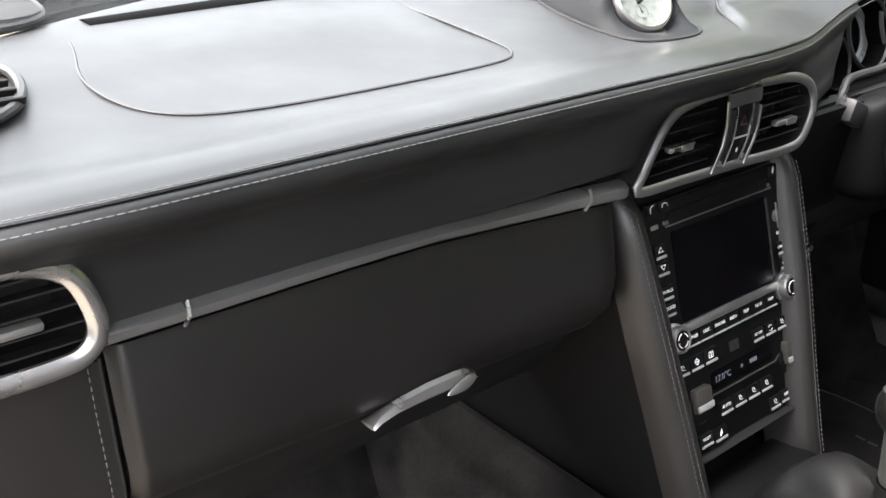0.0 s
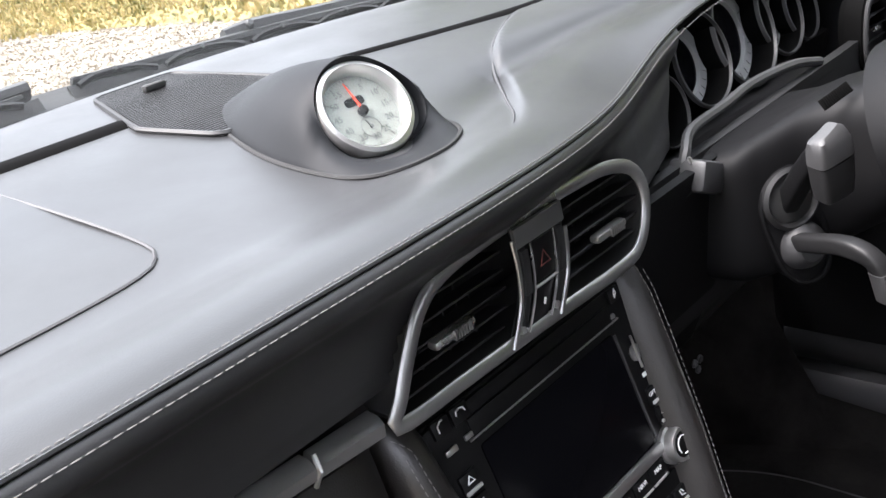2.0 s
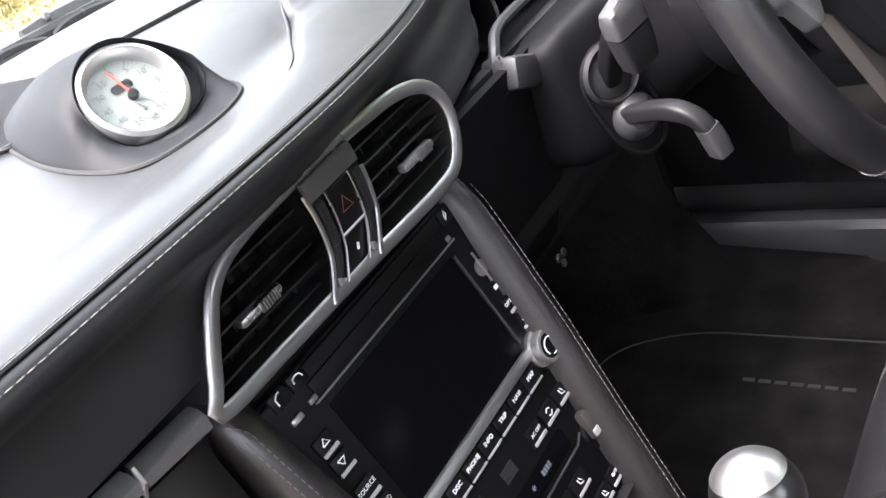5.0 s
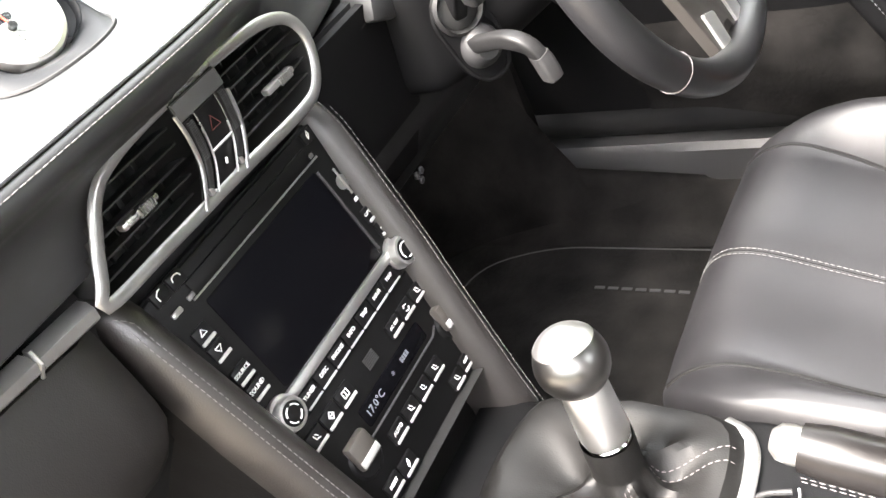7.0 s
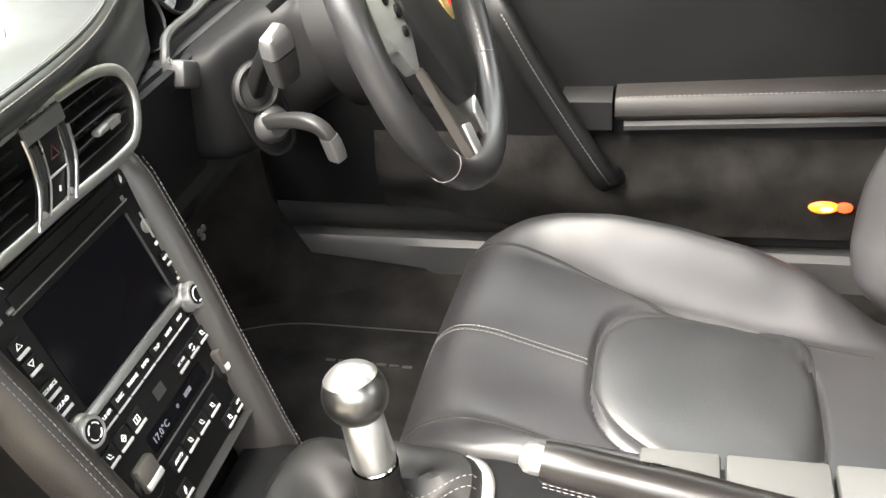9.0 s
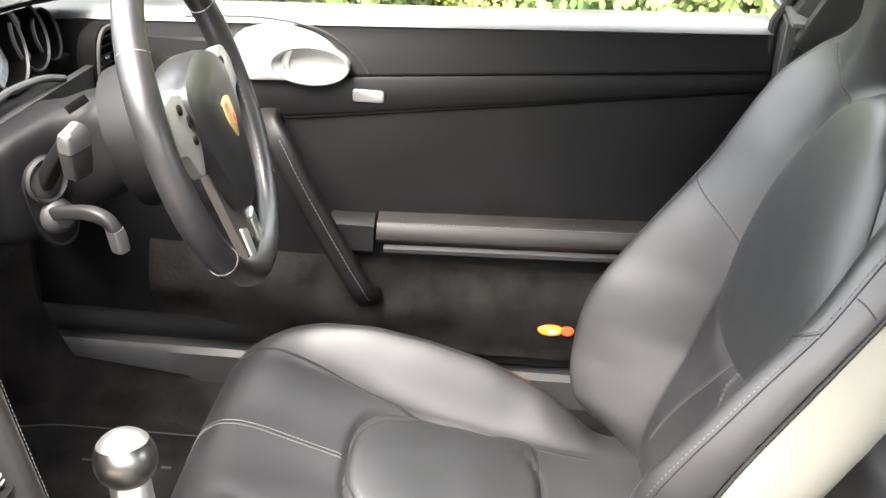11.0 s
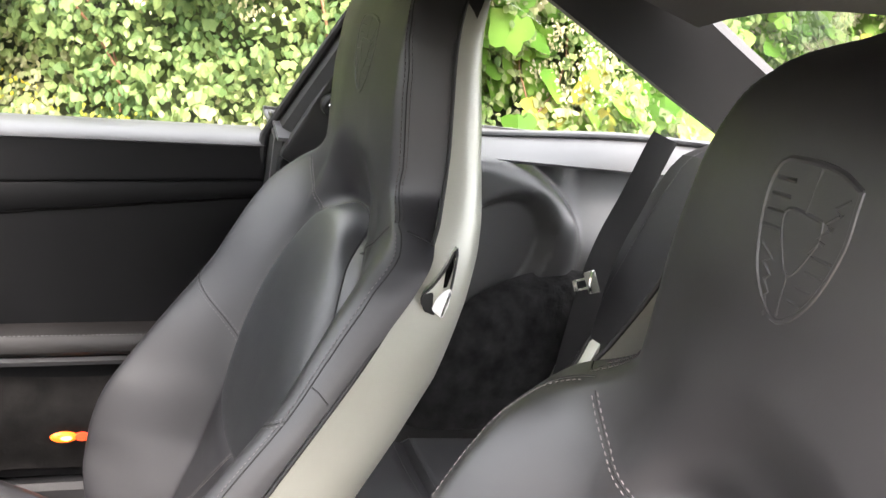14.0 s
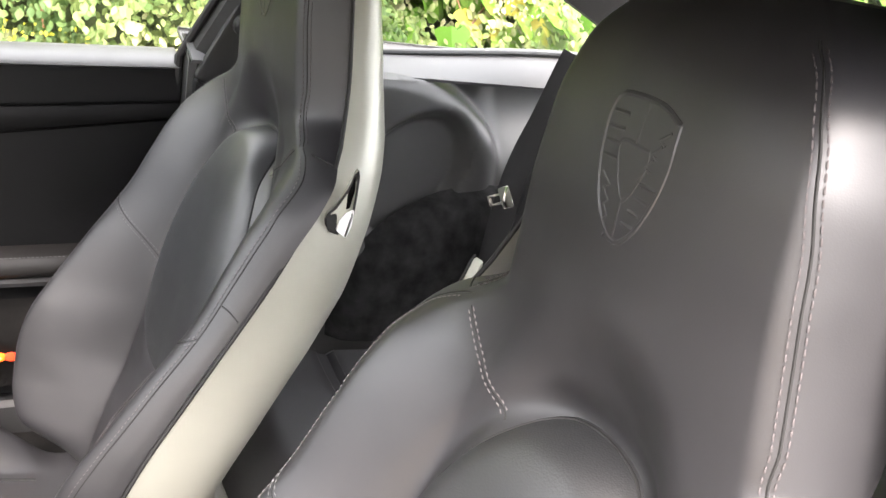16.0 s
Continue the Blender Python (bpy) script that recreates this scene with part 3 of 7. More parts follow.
def back_pt(u, z):
    """Front of the backrest, u across from -1 to 1."""
    hw, yc = soft_table(z, SZ, SHW, 0.008), soft_table(z, SZ, SYC)
    s = abs(u)
    x = hw * u
    bol = soft_table(z, (0.26, 0.33, 0.375, 0.453, 0.50, 0.55, 0.613, 0.66, 0.70, 0.74, 0.79, 0.83, 0.86, 0.89, 0.95, 1.15), (0.0, 0.10, 0.126, 0.148, 0.146, 0.126, 0.100, 0.077, 0.063, 0.058, 0.050, 0.035, 0.012, 0.0, 0.0, 0.0), 0.018)
    low = table(z, (0.82, 0.90), (0.845, 0.74))
    k = min(1.0, max(0.0, (s - low) / (1 - low)))
    edge = k * k * (1 - 0.6 * smoothstep(0.90, 0.82, z)) + 0.6 * smoothstep(0.90, 0.82, z) * (1 - math.sqrt(1 - 0.998 * k * k))
    t = min(1.0, max(0.0, (s - 0.52) / 0.40))
    y = yc + bol * (0.55 * t * t * (3 - 2 * t) + 0.45 * math.sin(t * math.pi / 2)) - 0.008 * smoothstep(0.3, 1.0, s)
    y += (min(y - 0.03, soft_table(z, SHELL_Z, SHELL_Y, 0.02) + 0.006 - 0.016 * smoothstep(0.86, 0.93, z)) - y) * edge
    y -= 0.011 * math.exp(-((((abs(x) / 0.134) ** 2.4 + (abs(z - 0.68) / 0.168) ** 2.4) ** 0.4167 - 1.0) / 0.11) ** 2)
    y -= 0.020 * smoothstep(1.15, 0.35, math.hypot(x / 0.092, (z - 0.838) / 0.094)) * smoothstep(0.74, 0.84, z)
    return (x, y, z)


def pad_pt(x, z, h, free):
    """A point h proud of the backrest's plain middle, free = 1, or down on its real front, free = 0."""
    u = x / soft_table(z, SZ, SHW, 0.008)
    plain = soft_table(z, SZ, SYC) - 0.008 * smoothstep(0.3, 1.0, abs(u)) - 0.006 * smoothstep(0.80, 0.87, z)
    full = back_pt(u, z)[1]
    return (x, full + (plain - full) * free + h, z)


def back_normal(x, z):
    """Outward direction of the backrest's front at an offset and a height."""
    u = max(-0.98, min(0.98, x / soft_table(z, SZ, SHW, 0.008)))
    a, b = Vector(back_pt(u + 0.012, z)) - Vector(back_pt(u - 0.012, z)), Vector(back_pt(u, z + 0.004)) - Vector(back_pt(u, z - 0.004))
    n = a.cross(b).normalized()
    return -n if n.y < 0 else n


def build_seat(cx, dy, label):
    seat = thing("front_seat", label, "seat", "front seats", (cx, dy, 0))

    def place(p):
        return Vector((p[0] + cx, p[1] + dy, p[2]))

    us = np.concatenate([np.linspace(-1, -0.8, 25)[:-1], np.linspace(-0.8, 0.8, 141)[:-1], np.linspace(0.8, 1, 25)])
    zs = np.concatenate([np.linspace(0.25, 0.73, 130), np.linspace(0.733, 0.96, 90), np.linspace(0.965, 1.145, 30)])
    part("backrest", sheet(lambda u, z: place(back_pt(u, z)), us, zs), LEATHER_SEAT, seat)

    def seam_line(pts, two=True, name="stitching", spread=0.0045, thread=THREAD_SEAT, wide=0.0005, length=0.0036, gap=0.0024):
        """A seam over the backrest through (offset, height) points, with its thread on one or both sides."""
        path = curve_through([(x, 0, z) for x, z in pts], 70)
        on = [place(back_pt(max(-0.995, min(0.995, p.x / soft_table(p.z, SZ, SHW, 0.008))), p.z)) for p in path]
        part("seam", tube([p + Vector((0, -0.0004, 0)) for p in on], 0.0010, 5), RUBBER, seat)
        for side in () if two is None else ((-1, 1) if two else (1,)):
            row = []
            for a, b in zip(path, path[1:]):
                d = (b - a).normalized()
                q = a + Vector((d.z, 0, -d.x)) * spread * side
                row.append(place(back_pt(max(-0.995, min(0.995, q.x / soft_table(q.z, SZ, SHW, 0.008))), q.z)) + back_normal(q.x, q.z) * 0.0009)
            part(name, stitches(row, length, gap, wide), thread, seat)

    for s in (-1, 1):
        def hwz(z, f, s=s):
            return (s * f * table(z, SZ, SHW), z)

        turn = 0.075 if s * cx < 0 and cx < 0 else 0.0
        seam_line([hwz(z, f + turn) for z, f in ((0.875, 0.850), (0.90, 0.845), (0.93, 0.840), (0.96, 0.836), (1.0, 0.830), (1.04, 0.818), (1.08, 0.785))] + [(s * (0.088 + 0.2 * turn), 1.110), (s * (0.068 + 0.2 * turn), 1.126)], spread=0.0027, wide=0.0007, thread=THREAD_HEAD, length=0.0044, gap=0.0018)
        seam_line([(s * 0.160, 0.868), (s * 0.143, 0.853), (s * 0.125, 0.838), (s * 0.106, 0.826), (s * 0.084, 0.812)], spread=0.0028, wide=0.0006, thread=THREAD_SEAT)
        crest = [hwz(0.38, 0.93), hwz(0.45, 0.935), hwz(0.55, 0.935), hwz(0.65, 0.935), hwz(0.72, 0.935), hwz(0.78, 0.935), hwz(0.81, 0.93), hwz(0.835, 0.92), hwz(0.852, 0.90), hwz(0.866, 0.865), hwz(0.874, 0.85)]
        seam_line(crest, False, spread=-0.0030 * s, wide=0.0006)
        seam_line([hwz(0.682, 0.935), hwz(0.672, 0.89), (s * 0.196, 0.655), (s * 0.160, 0.630), (s * 0.136, 0.604), (s * 0.122, 0.582)], thread=THREAD_DARK, spread=0.0030)
        seam_line([hwz(0.706, 0.998), hwz(0.711, 0.985), hwz(0.716, 0.965), hwz(0.719, 0.94)], None)
        seam_line([hwz(0.868, 0.99), hwz(0.870, 0.96), hwz(0.872, 0.90)], None)
    for sd in (-1, 1):
        seam_line([(sd * 0.012, 0.508), (sd * 0.020, 0.48), (sd * 0.045, 0.44), (sd * 0.068, 0.39), (sd * 0.080, 0.34)], spread=0.0026)
    # middle pad of the backrest, domed and tucked in along its edge
    half = [(0.047, 0.829), (0.083, 0.789), (0.113, 0.731), (0.129, 0.665), (0.126, 0.590), (0.104, 0.539), (0.055, 0.520)]
    outline = curve_through([(0.0, 0, 0.841)] + [(x, 0, z) for x, z in half] + [(0.0, 0, 0.516)] + [(-x, 0, z) for x, z in half[::-1]], 80, True)
    rings = []
    for r, h, free in ((1.05, -0.0030, 0.0), (1.035, 0.0008, 0.1), (1.015, 0.0030, 0.45), (0.99, 0.0045, 0.8), (0.96, 0.0070, 1.0), (0.92, 0.0098, 1.0), (0.86, 0.0122, 1.0), (0.78, 0.0142, 1.0), (0.68, 0.0155, 1.0), (0.55, 0.0163, 1.0), (0.4, 0.0167, 1.0), (0.2, 0.0169, 1.0), (0.02, 0.0170, 1.0)):
        rings.append([place(pad_pt(p.x * r, 0.69 + (p.z - 0.69) * r, h, free)) for p in outline])
    part("back_pad", loft(rings, True, True), LEATHER_PAD, seat, "domed leather middle pad")
    part("pad_joint", tube([p + Vector((0, -0.0008, 0)) for p in rings[1]], 0.0012, 6, True), RUBBER, seat)
    # painted shell behind
    shz, shy = SHELL_Z, SHELL_Y
    shw = (0.20, 0.215, 0.236, 0.245, 0.255, 0.256, 0.253, 0.248, 0.238, 0.230, 0.208, 0.172, 0.146, 0.130, 0.055)

    def shell_pt(a, z):
        hw, yb = soft_table(z, shz, shw, 0.02), soft_table(z, shz, shy, 0.02)
        deep = table(z, (0.33, 0.55, 0.65, 0.72, 0.80, 0.87, 0.95, 1.12, 1.145), (0.145, 0.156, 0.148, 0.137, 0.109, 0.080, 0.06, 0.04, 0.015))
        ca, sa = math.cos(a), math.sin(a)
        return place((-(hw + 0.002) * math.copysign(abs(ca) ** 0.45, ca), yb + 0.006 - deep * abs(sa) ** 0.6, z))

    part("back_shell", loft([[shell_pt(math.pi * k / 36, z) for k in range(37)] for z in zs], False, False), SHELL, seat, "hard pale champagne painted back shell")
    for s in (-1, 1):
        edge = [shell_pt(0.0 if s < 0 else math.pi, z) + Vector((0, 0.001, 0)) for z in np.linspace(0.36, 1.12, 40)]
        part("shell_gasket", tube(edge, 0.0022, 6), RUBBER, seat)
    # backrest release in the shell's side
    side = 1 if cx < 0 else -1
    n = Vector((side * 0.97, 0.22, 0.06)).normalized()
    m = Matrix.Translation((cx + side * 0.2405, dy - 0.465, 0.838)) @ look((0, 0, 0), -n) @ Matrix.Rotation(radians(8 * side), 4, "Z")
    almond = [(side * -p.x * 0.8, p.y * 0.8) for p in curve_through([(0.004, 0.046, 0), (-0.002, 0.02, 0), (-0.012, -0.008, 0), (-0.021, -0.024, 0), (-0.016, -0.037, 0), (0.002, -0.040, 0), (0.011, -0.028, 0), (0.011, 0.0, 0)], 28, True)][::-side]
    part("release_recess", plate(almond, 0.012, 0.003, m @ Matrix.Translation((0, 0, -0.010))), SHELL, seat, "pale almond-shaped recess")
    part("release_rim", tube([m @ Vector((x, y, 0.0018)) for x, y in almond], 0.0014, 6, True), RUBBER, seat)
    # flat dark plates stand for the shade in the recess's pocket and slit
    pocket = rounded([(side * -x, y) for x, y in ((-0.017, -0.018), (-0.007, -0.012), (-0.004, -0.026), (0.002, -0.036), (-0.012, -0.034))][::-side], 0.004)
    part("release_hollow_shade", plate(pocket, 0.0015, 0.0005, m @ Matrix.Translation((0, 0, 0.0014))), RUBBER, seat)
    slit = rounded([(side * -x, y) for x, y in ((0.0015, 0.031), (-0.0015, 0.010), (0.0010, -0.006), (0.0045, -0.004), (0.0050, 0.016))][::-side], 0.0012)
    part("release_slit_shade", plate(slit, 0.0015, 0.0004, m @ Matrix.Translation((0, 0, 0.0014))), VOID, seat)
    part("release_lever", plate(rounded([(side * -x, y) for x, y in ((-0.004, -0.030), (0.008, -0.036), (0.011, -0.022), (0.009, -0.004), (0.003, -0.009), (-0.002, -0.018))][::-side], 0.002), 0.008, 0.003, m @ Matrix.Translation((0, 0, 0.0015))), PRINT, seat, "white backrest release lever")
    # embossed shield on the head part
    def boss(pts, r=0.0020):
        return tube([place(back_pt(x / soft_table(z, SZ, SHW, 0.008), z)) + Vector((0, -0.0015, 0)) for x, z in pts], r, 8)

    sx = 0.010 * (1 if cx < 0 else -1)
    shield = [(sx + x, 1.030 + z) for x, z in ((-0.030, 0.036), (-0.012, 0.042), (0.012, 0.042), (0.030, 0.036), (0.031, 0.005), (0.020, -0.028), (0.0, -0.045), (-0.020, -0.028), (-0.031, 0.005), (-0.030, 0.036))]
    bits = [boss([(p.x, p.z) for p in curve_through([(x, 0, z) for x, z in shield], 50)], 0.0024)]
    inner = [(sx + x * 0.42, 1.030 + z * 0.42) for x, z in ((-0.030, 0.036), (0.030, 0.036), (0.031, 0.005), (0.0, -0.045), (-0.031, 0.005), (-0.030, 0.036))]
    bits.append(boss([(p.x, p.z) for p in curve_through([(x, 0, z) for x, z in inner], 30)]))
    bits.append(boss([(sx, 1.070), (sx, 1.046)]))
    bits.append(boss([(sx, 1.012), (sx, 0.988)]))
    for k in range(4):
        z = 1.060 - 0.009 * k
        bits.append(boss([(sx + 0.014, z), (sx + 0.028, z - 0.001)]))
        bits.append(boss([(sx - 0.014 + 0.003 * k, z - 0.034), (sx - 0.027 + 0.004 * k, z - 0.034)]))
        bits.append(boss([(sx - 0.026 + 0.004 * k, z), (sx - 0.018 + 0.003 * k, z - 0.006), (sx - 0.024 + 0.003 * k, z - 0.008)]))
        bits.append(boss([(sx + 0.024 - 0.004 * k, z - 0.038), (sx + 0.014 - 0.002 * k, z - 0.044), (sx + 0.019 - 0.003 * k, z - 0.048)]))
    part("embossed_shield", join(*bits), LEATHER_SEAT, seat)

    # cushion
    cw = ((-0.3, -0.1, 0.1, 0.22, 0.28, 0.31, 0.325), (0.205, 0.237, 0.250, 0.245, 0.216, 0.18, 0.13))
    off = -0.020 if cx > 0 else 0.020
    CY = (-0.22, -0.14, -0.06, 0.03, 0.11, 0.18, 0.23, 0.262, 0.287, 0.305, 0.318, 0.325)

    def cush(u, y, lift=0.0):
        hw = soft_table(y, *cw)
        s = abs(u)
        x = hw * u
        zc = soft_table(y, CY, (0.292, 0.298, 0.308, 0.324, 0.345, 0.368, 0.385, 0.390, 0.383, 0.361, 0.331, 0.288))
        zf = soft_table(y, CY, (0.288, 0.293, 0.303, 0.326, 0.354, 0.382, 0.398, 0.396, 0.383, 0.358, 0.325, 0.285))
        zb = soft_table(y, CY, (0.285, 0.346, 0.382, 0.406, 0.419, 0.420, 0.409, 0.396, 0.380, 0.354, 0.322, 0.285))
        z = zc + (zf - zc) * smoothstep(0.1, 0.62, s) + (zb - zf) * smoothstep(0.58, 0.82, s) - 0.13 * max(0.0, (s - 0.84) / 0.16) ** 2.2
        z -= 0.007 * math.exp(-((((abs(x) / 0.131) ** 3 + (abs(y + 0.006) / 0.121) ** 3) ** 0.3333 - 1.03) / 0.035) ** 2)
        return place((x + off, y, z + lift))

    part("cushion", sheet(cush, np.linspace(-1, 1, 181), np.concatenate([np.linspace(-0.30, 0.22, 190), np.linspace(0.225, 0.325, 30)])), LEATHER_SEAT, seat)

    def cushion_seam(pts, two=True):
        path = curve_through([(x, y, 0) for x, y in pts], 60)

        def on(q, lift=0.0):
            hw = soft_table(q.y, *cw)
            return cush(max(-1, min(1, q.x / hw)), q.y, lift)

        part("seam", tube([on(p, -0.0006) for p in path], 0.0026 if two is None else 0.0012, 5), RUBBER, seat)
        for sd in () if two is None else ((-1, 1) if two else (1,)):
            row = []
            for a, b in zip(path, path[1:]):
                d = (b - a).normalized()
                row.append(on(a + Vector((d.y, -d.x, 0)) * 0.004 * sd, 0.0009))
            part("stitching", stitches(row, 0.0040, 0.0016, 0.0006), THREAD_DARK, seat)

    half = [(0.050, 0.108), (0.090, 0.082), (0.112, 0.045), (0.124, 0.0), (0.131, -0.05), (0.134, -0.095), (0.128, -0.120), (0.100, -0.126), (0.050, -0.127)]
    ring0 = curve_through([(0.0, 0.115, 0)] + [(x, y, 0) for x, y in half] + [(0.0, -0.127, 0)] + [(-x, y, 0) for x, y in half[::-1]], 72, True)
    rings = []
    for r, h in ((1.04, -0.0040), (1.02, 0.0008), (1.0, 0.0034), (0.97, 0.0062), (0.92, 0.0090), (0.84, 0.0115), (0.70, 0.0140), (0.5, 0.0155), (0.25, 0.0160), (0.02, 0.0160)):
        rings.append([cush(p.x * r / soft_table(p.y * r, *cw), p.y * r, h) for p in ring0])
    part("cushion_pad", loft(rings, True, True), LEATHER_PAD, seat, "domed leather middle pad")
    part("pad_joint", tube([p + Vector((0, 0, -0.0006)) for p in rings[1]], 0.0014, 6, True), RUBBER, seat)
    cushion_seam([(0.0, 0.318), (0.0, 0.29), (0.0, 0.22), (0.0, 0.119)])
    for s in (-1, 1):
        cushion_seam([(s * 0.166, 0.292), (s * 0.162, 0.25), (s * 0.152, 0.17), (s * 0.141, 0.10), (s * 0.134, 0.04), (s * 0.130, -0.04), (s * 0.124, -0.12), (s * 0.115, -0.2)], None)
    part("hinge_cover", rbox(0.030, 0.045, 0.040, 0.008, pose(cx + (0.206 if cx > 0 else -0.206), dy - 0.190, 0.250, 25)), HINGE, seat, "pale plastic hinge cover")
    part("seat_base", rbox(0.40, 0.50, 0.09, 0.03, pose(cx, dy + 0.02, 0.225)), PLASTIC, seat)
    part("front_valance", loft([[place((x, y, z)) for x in np.linspace(-0.16, 0.16, 12)] for y, z in ((0.318, 0.285), (0.322, 0.265), (0.31, 0.24), (0.28, 0.232))], False, False), LEATHER_SEAT, seat)
    return seat


build_seat(0.352, 0.012, "black leather driver's seat with champagne-coloured back shell")
build_seat(-0.352, -0.012, "black leather passenger seat with embossed headrest")


# ---- driver's door ----
door = thing("door", "closed driver's door with black leather panel and carpeted lower part", "door")
rings = []
for y in np.linspace(-0.392, 0.66, 30):
    zs_ = 0.866 - 0.036 * (y + 0.38) / 0.735
    xi = table(y, (-0.4, 0.2, 0.66), (0.662, 0.652, 0.66))
    prof = [(0.74, zs_ - 0.018), (0.70, zs_ - 0.016), (xi + 0.012, zs_ - 0.022), (xi + 0.002, zs_ - 0.026), (xi, zs_ - 0.045), (xi - 0.006, 0.78), (xi - 0.008, 0.70), (xi - 0.005, 0.60), (xi, 0.50), (xi + 0.006, 0.42), (xi + 0.015, 0.30 + 0.045 * smoothstep(0.20, 0.40, y)), (0.74, 0.28 + 0.045 * smoothstep(0.20, 0.40, y))]
    rings.append([Vector((a, y, b)) for a, b in prof])
part("panel", loft(rings, True, True), LEATHER_DOOR, door)


# ---- centre console ----
def lettering(text, size, m, depth=0.0003, align="CENTER"):
    """Printed characters as thin raised shapes in the built-in font."""
    cu = bpy.data.curves.new("print", "FONT")
    cu.body, cu.size, cu.align_x, cu.align_y, cu.extrude, cu.resolution_u = text, size, align, "CENTER", depth, 2
    ob = bpy.data.objects.new("print", cu)
    me = bpy.data.meshes.new_from_object(ob)
    bm = bmesh.new()
    bm.from_mesh(me)
    bpy.data.objects.remove(ob)
    bpy.data.curves.remove(cu)
    bpy.data.meshes.remove(me)
    bm.transform(m)
    return bm


# face of the console: x across, y up the slope, z out of it
FACE = Matrix(((1, 0, 0, 0.004), (0, 0.279, -0.960, 0.4636), (0, 0.960, 0.279, 0.60), (0, 0, 0, 1)))


def on_face(x, z, out=0.0):
    """The pose on the console's face at world x and height z."""
    return FACE @ Matrix.Translation((x - 0.004, (z - 0.60) / 0.960, out))


console = thing("centre_console", "black leather-edged centre console with pale seams", "console")
CHZ = (0.40, 0.45, 0.53, 0.60, 0.66, 0.70, 0.722)
CHY = (0.380, 0.3985, 0.424, 0.446, 0.467, 0.482, 0.493)
CHX = (0.085, 0.090, 0.098, 0.106, 0.112, 0.116, 0.116)
for s in (-1, 1):
    rings = []
    for z in np.linspace(0.405, 0.728, 24):
        y, x = table(z, CHZ, CHY), table(z, CHZ, CHX)
        end = smoothstep(0.712, 0.728, z) * 0.012
        low = smoothstep(0.43, 0.405, z) * 0.008
        y += end + low
        kw = table(z, (0.40, 0.60, 0.70, 0.722), (1.10, 1.05, 0.78, 0.72))
        rings.append([Vector((s * (x + a), y + b, z)) for a, b in ((-0.022, 0.045), (-0.017, 0.014), (-0.013, 0.002), (-0.006, -0.004), (0.001, -0.0045), (0.006 * kw, -0.003), (0.011 * kw, 0.001), (0.0155 * kw, 0.007), (0.0185 * kw, 0.016), (0.020 * kw, 0.03), (0.024 * kw, 0.09), (0.035, 0.22), (0.038, 0.32), (0.040, 0.60))])
    part("side_cheek", loft([r[:10] for r in rings], False, False), LEATHER_CHEEK, console, "black leather side cheek")
    part("side_panel", loft([r[9:] for r in rings], False, False), LEATHER_DOOR if s < 0 else PLASTIC_SHROUD, console)
    path = [Vector((s * (table(z, CHZ, CHX) + 0.0015), table(z, CHZ, CHY) - 0.0056, z)) for z in np.linspace(0.415, 0.715, 90)]
    top = [path[-1] + Vector((s * 0.0015 * k, 0.0032 * k, 0.003 * k - 0.0003 * k * k)) for k in range(1, 5)]
    part("stitching", stitches(path + top, 0.0036, 0.0016, 0.00042), THREAD, console)
    path2 = [p + Vector((s * 0.0058, 0.0008, 0)) for p in path]
    part("stitching", stitches(path2, 0.0036, 0.0016, 0.00042), THREAD, console)

# black face with the recess for the tray below it
part("face_plate", plate(rounded([(-0.100, -0.115), (0.094, -0.115), (0.106, 0.118), (-0.108, 0.118)], 0.006), 0.006, 0.0015, on_face(0.004, 0.60, -0.007)), PIANO, console)
rings = [[Vector((x, 0.415, 0.477)), Vector((x, 0.50, 0.470)), Vector((x, 0.52, 0.43)), Vector((x, 0.44, 0.405)), Vector((x, 0.36, 0.412))] for x in np.linspace(-0.088, 0.09, 6)]
part("tray", loft(rings, False, False), RUBBER, console, "ribbed black rubber tray")
part("tray_ribs", join(*[tube([(x, 0.37, 0.4125), (x, 0.44, 0.407)], 0.0012, 4) for x in np.linspace(-0.08, 0.082, 34)]), RUBBER, console)
# tunnel with its sides and the leather-wrapped surround of the gear lever
rings = []
for y in np.linspace(0.43, -0.62, 40):
    h = table(y, (-0.62, -0.4, 0.0, 0.12, 0.19, 0.43), (0.40, 0.40, 0.42, 0.43, 0.445, 0.435))
    w = table(y, (-0.6, 0.0, 0.15, 0.3, 0.43), (0.095, 0.085, 0.082, 0.082, 0.086))
    rings.append([Vector((a * w, y, z)) for a, z in ((-1.45, 0.215), (-1.2, h - 0.09), (-1.06, h - 0.02), (-0.98, h - 0.004), (-0.9, h), (0, h + 0.001), (0.9, h), (0.98, h - 0.004), (1.06, h - 0.02), (1.2, h - 0.09), (1.45, 0.215))])
part("tunnel", loft(rings, False, False), LEATHER_DOOR, console)

# storage box between the seats, its lid in pieces
store = thing("storage_box", "grey-topped storage box between the seats", "storage box")
part("body", rbox(0.135, 0.50, 0.16, 0.012, pose(0.012, -0.17, 0.382)), PLASTIC, store)
for a, b in ((0.066, 0.002), (-0.002, -0.082), (-0.086, -0.42)):
    part("lid", rbox(0.105, a - b, 0.018, 0.003, pose(0.022, (a + b) / 2, 0.470)), LID_GREY, store, "smooth grey lid")

loop = curve_through([(0.024, 0.156, 0.4440), (0.008, 0.151, 0.4440), (0.002, 0.141, 0.4440), (0.003, 0.124, 0.4440), (0.009, 0.107, 0.4440), (0.024, 0.098, 0.4440)], 30)
part("pull_loop", tube(loop, 0.0011, 6), CHROME, store, "thin chrome loop")
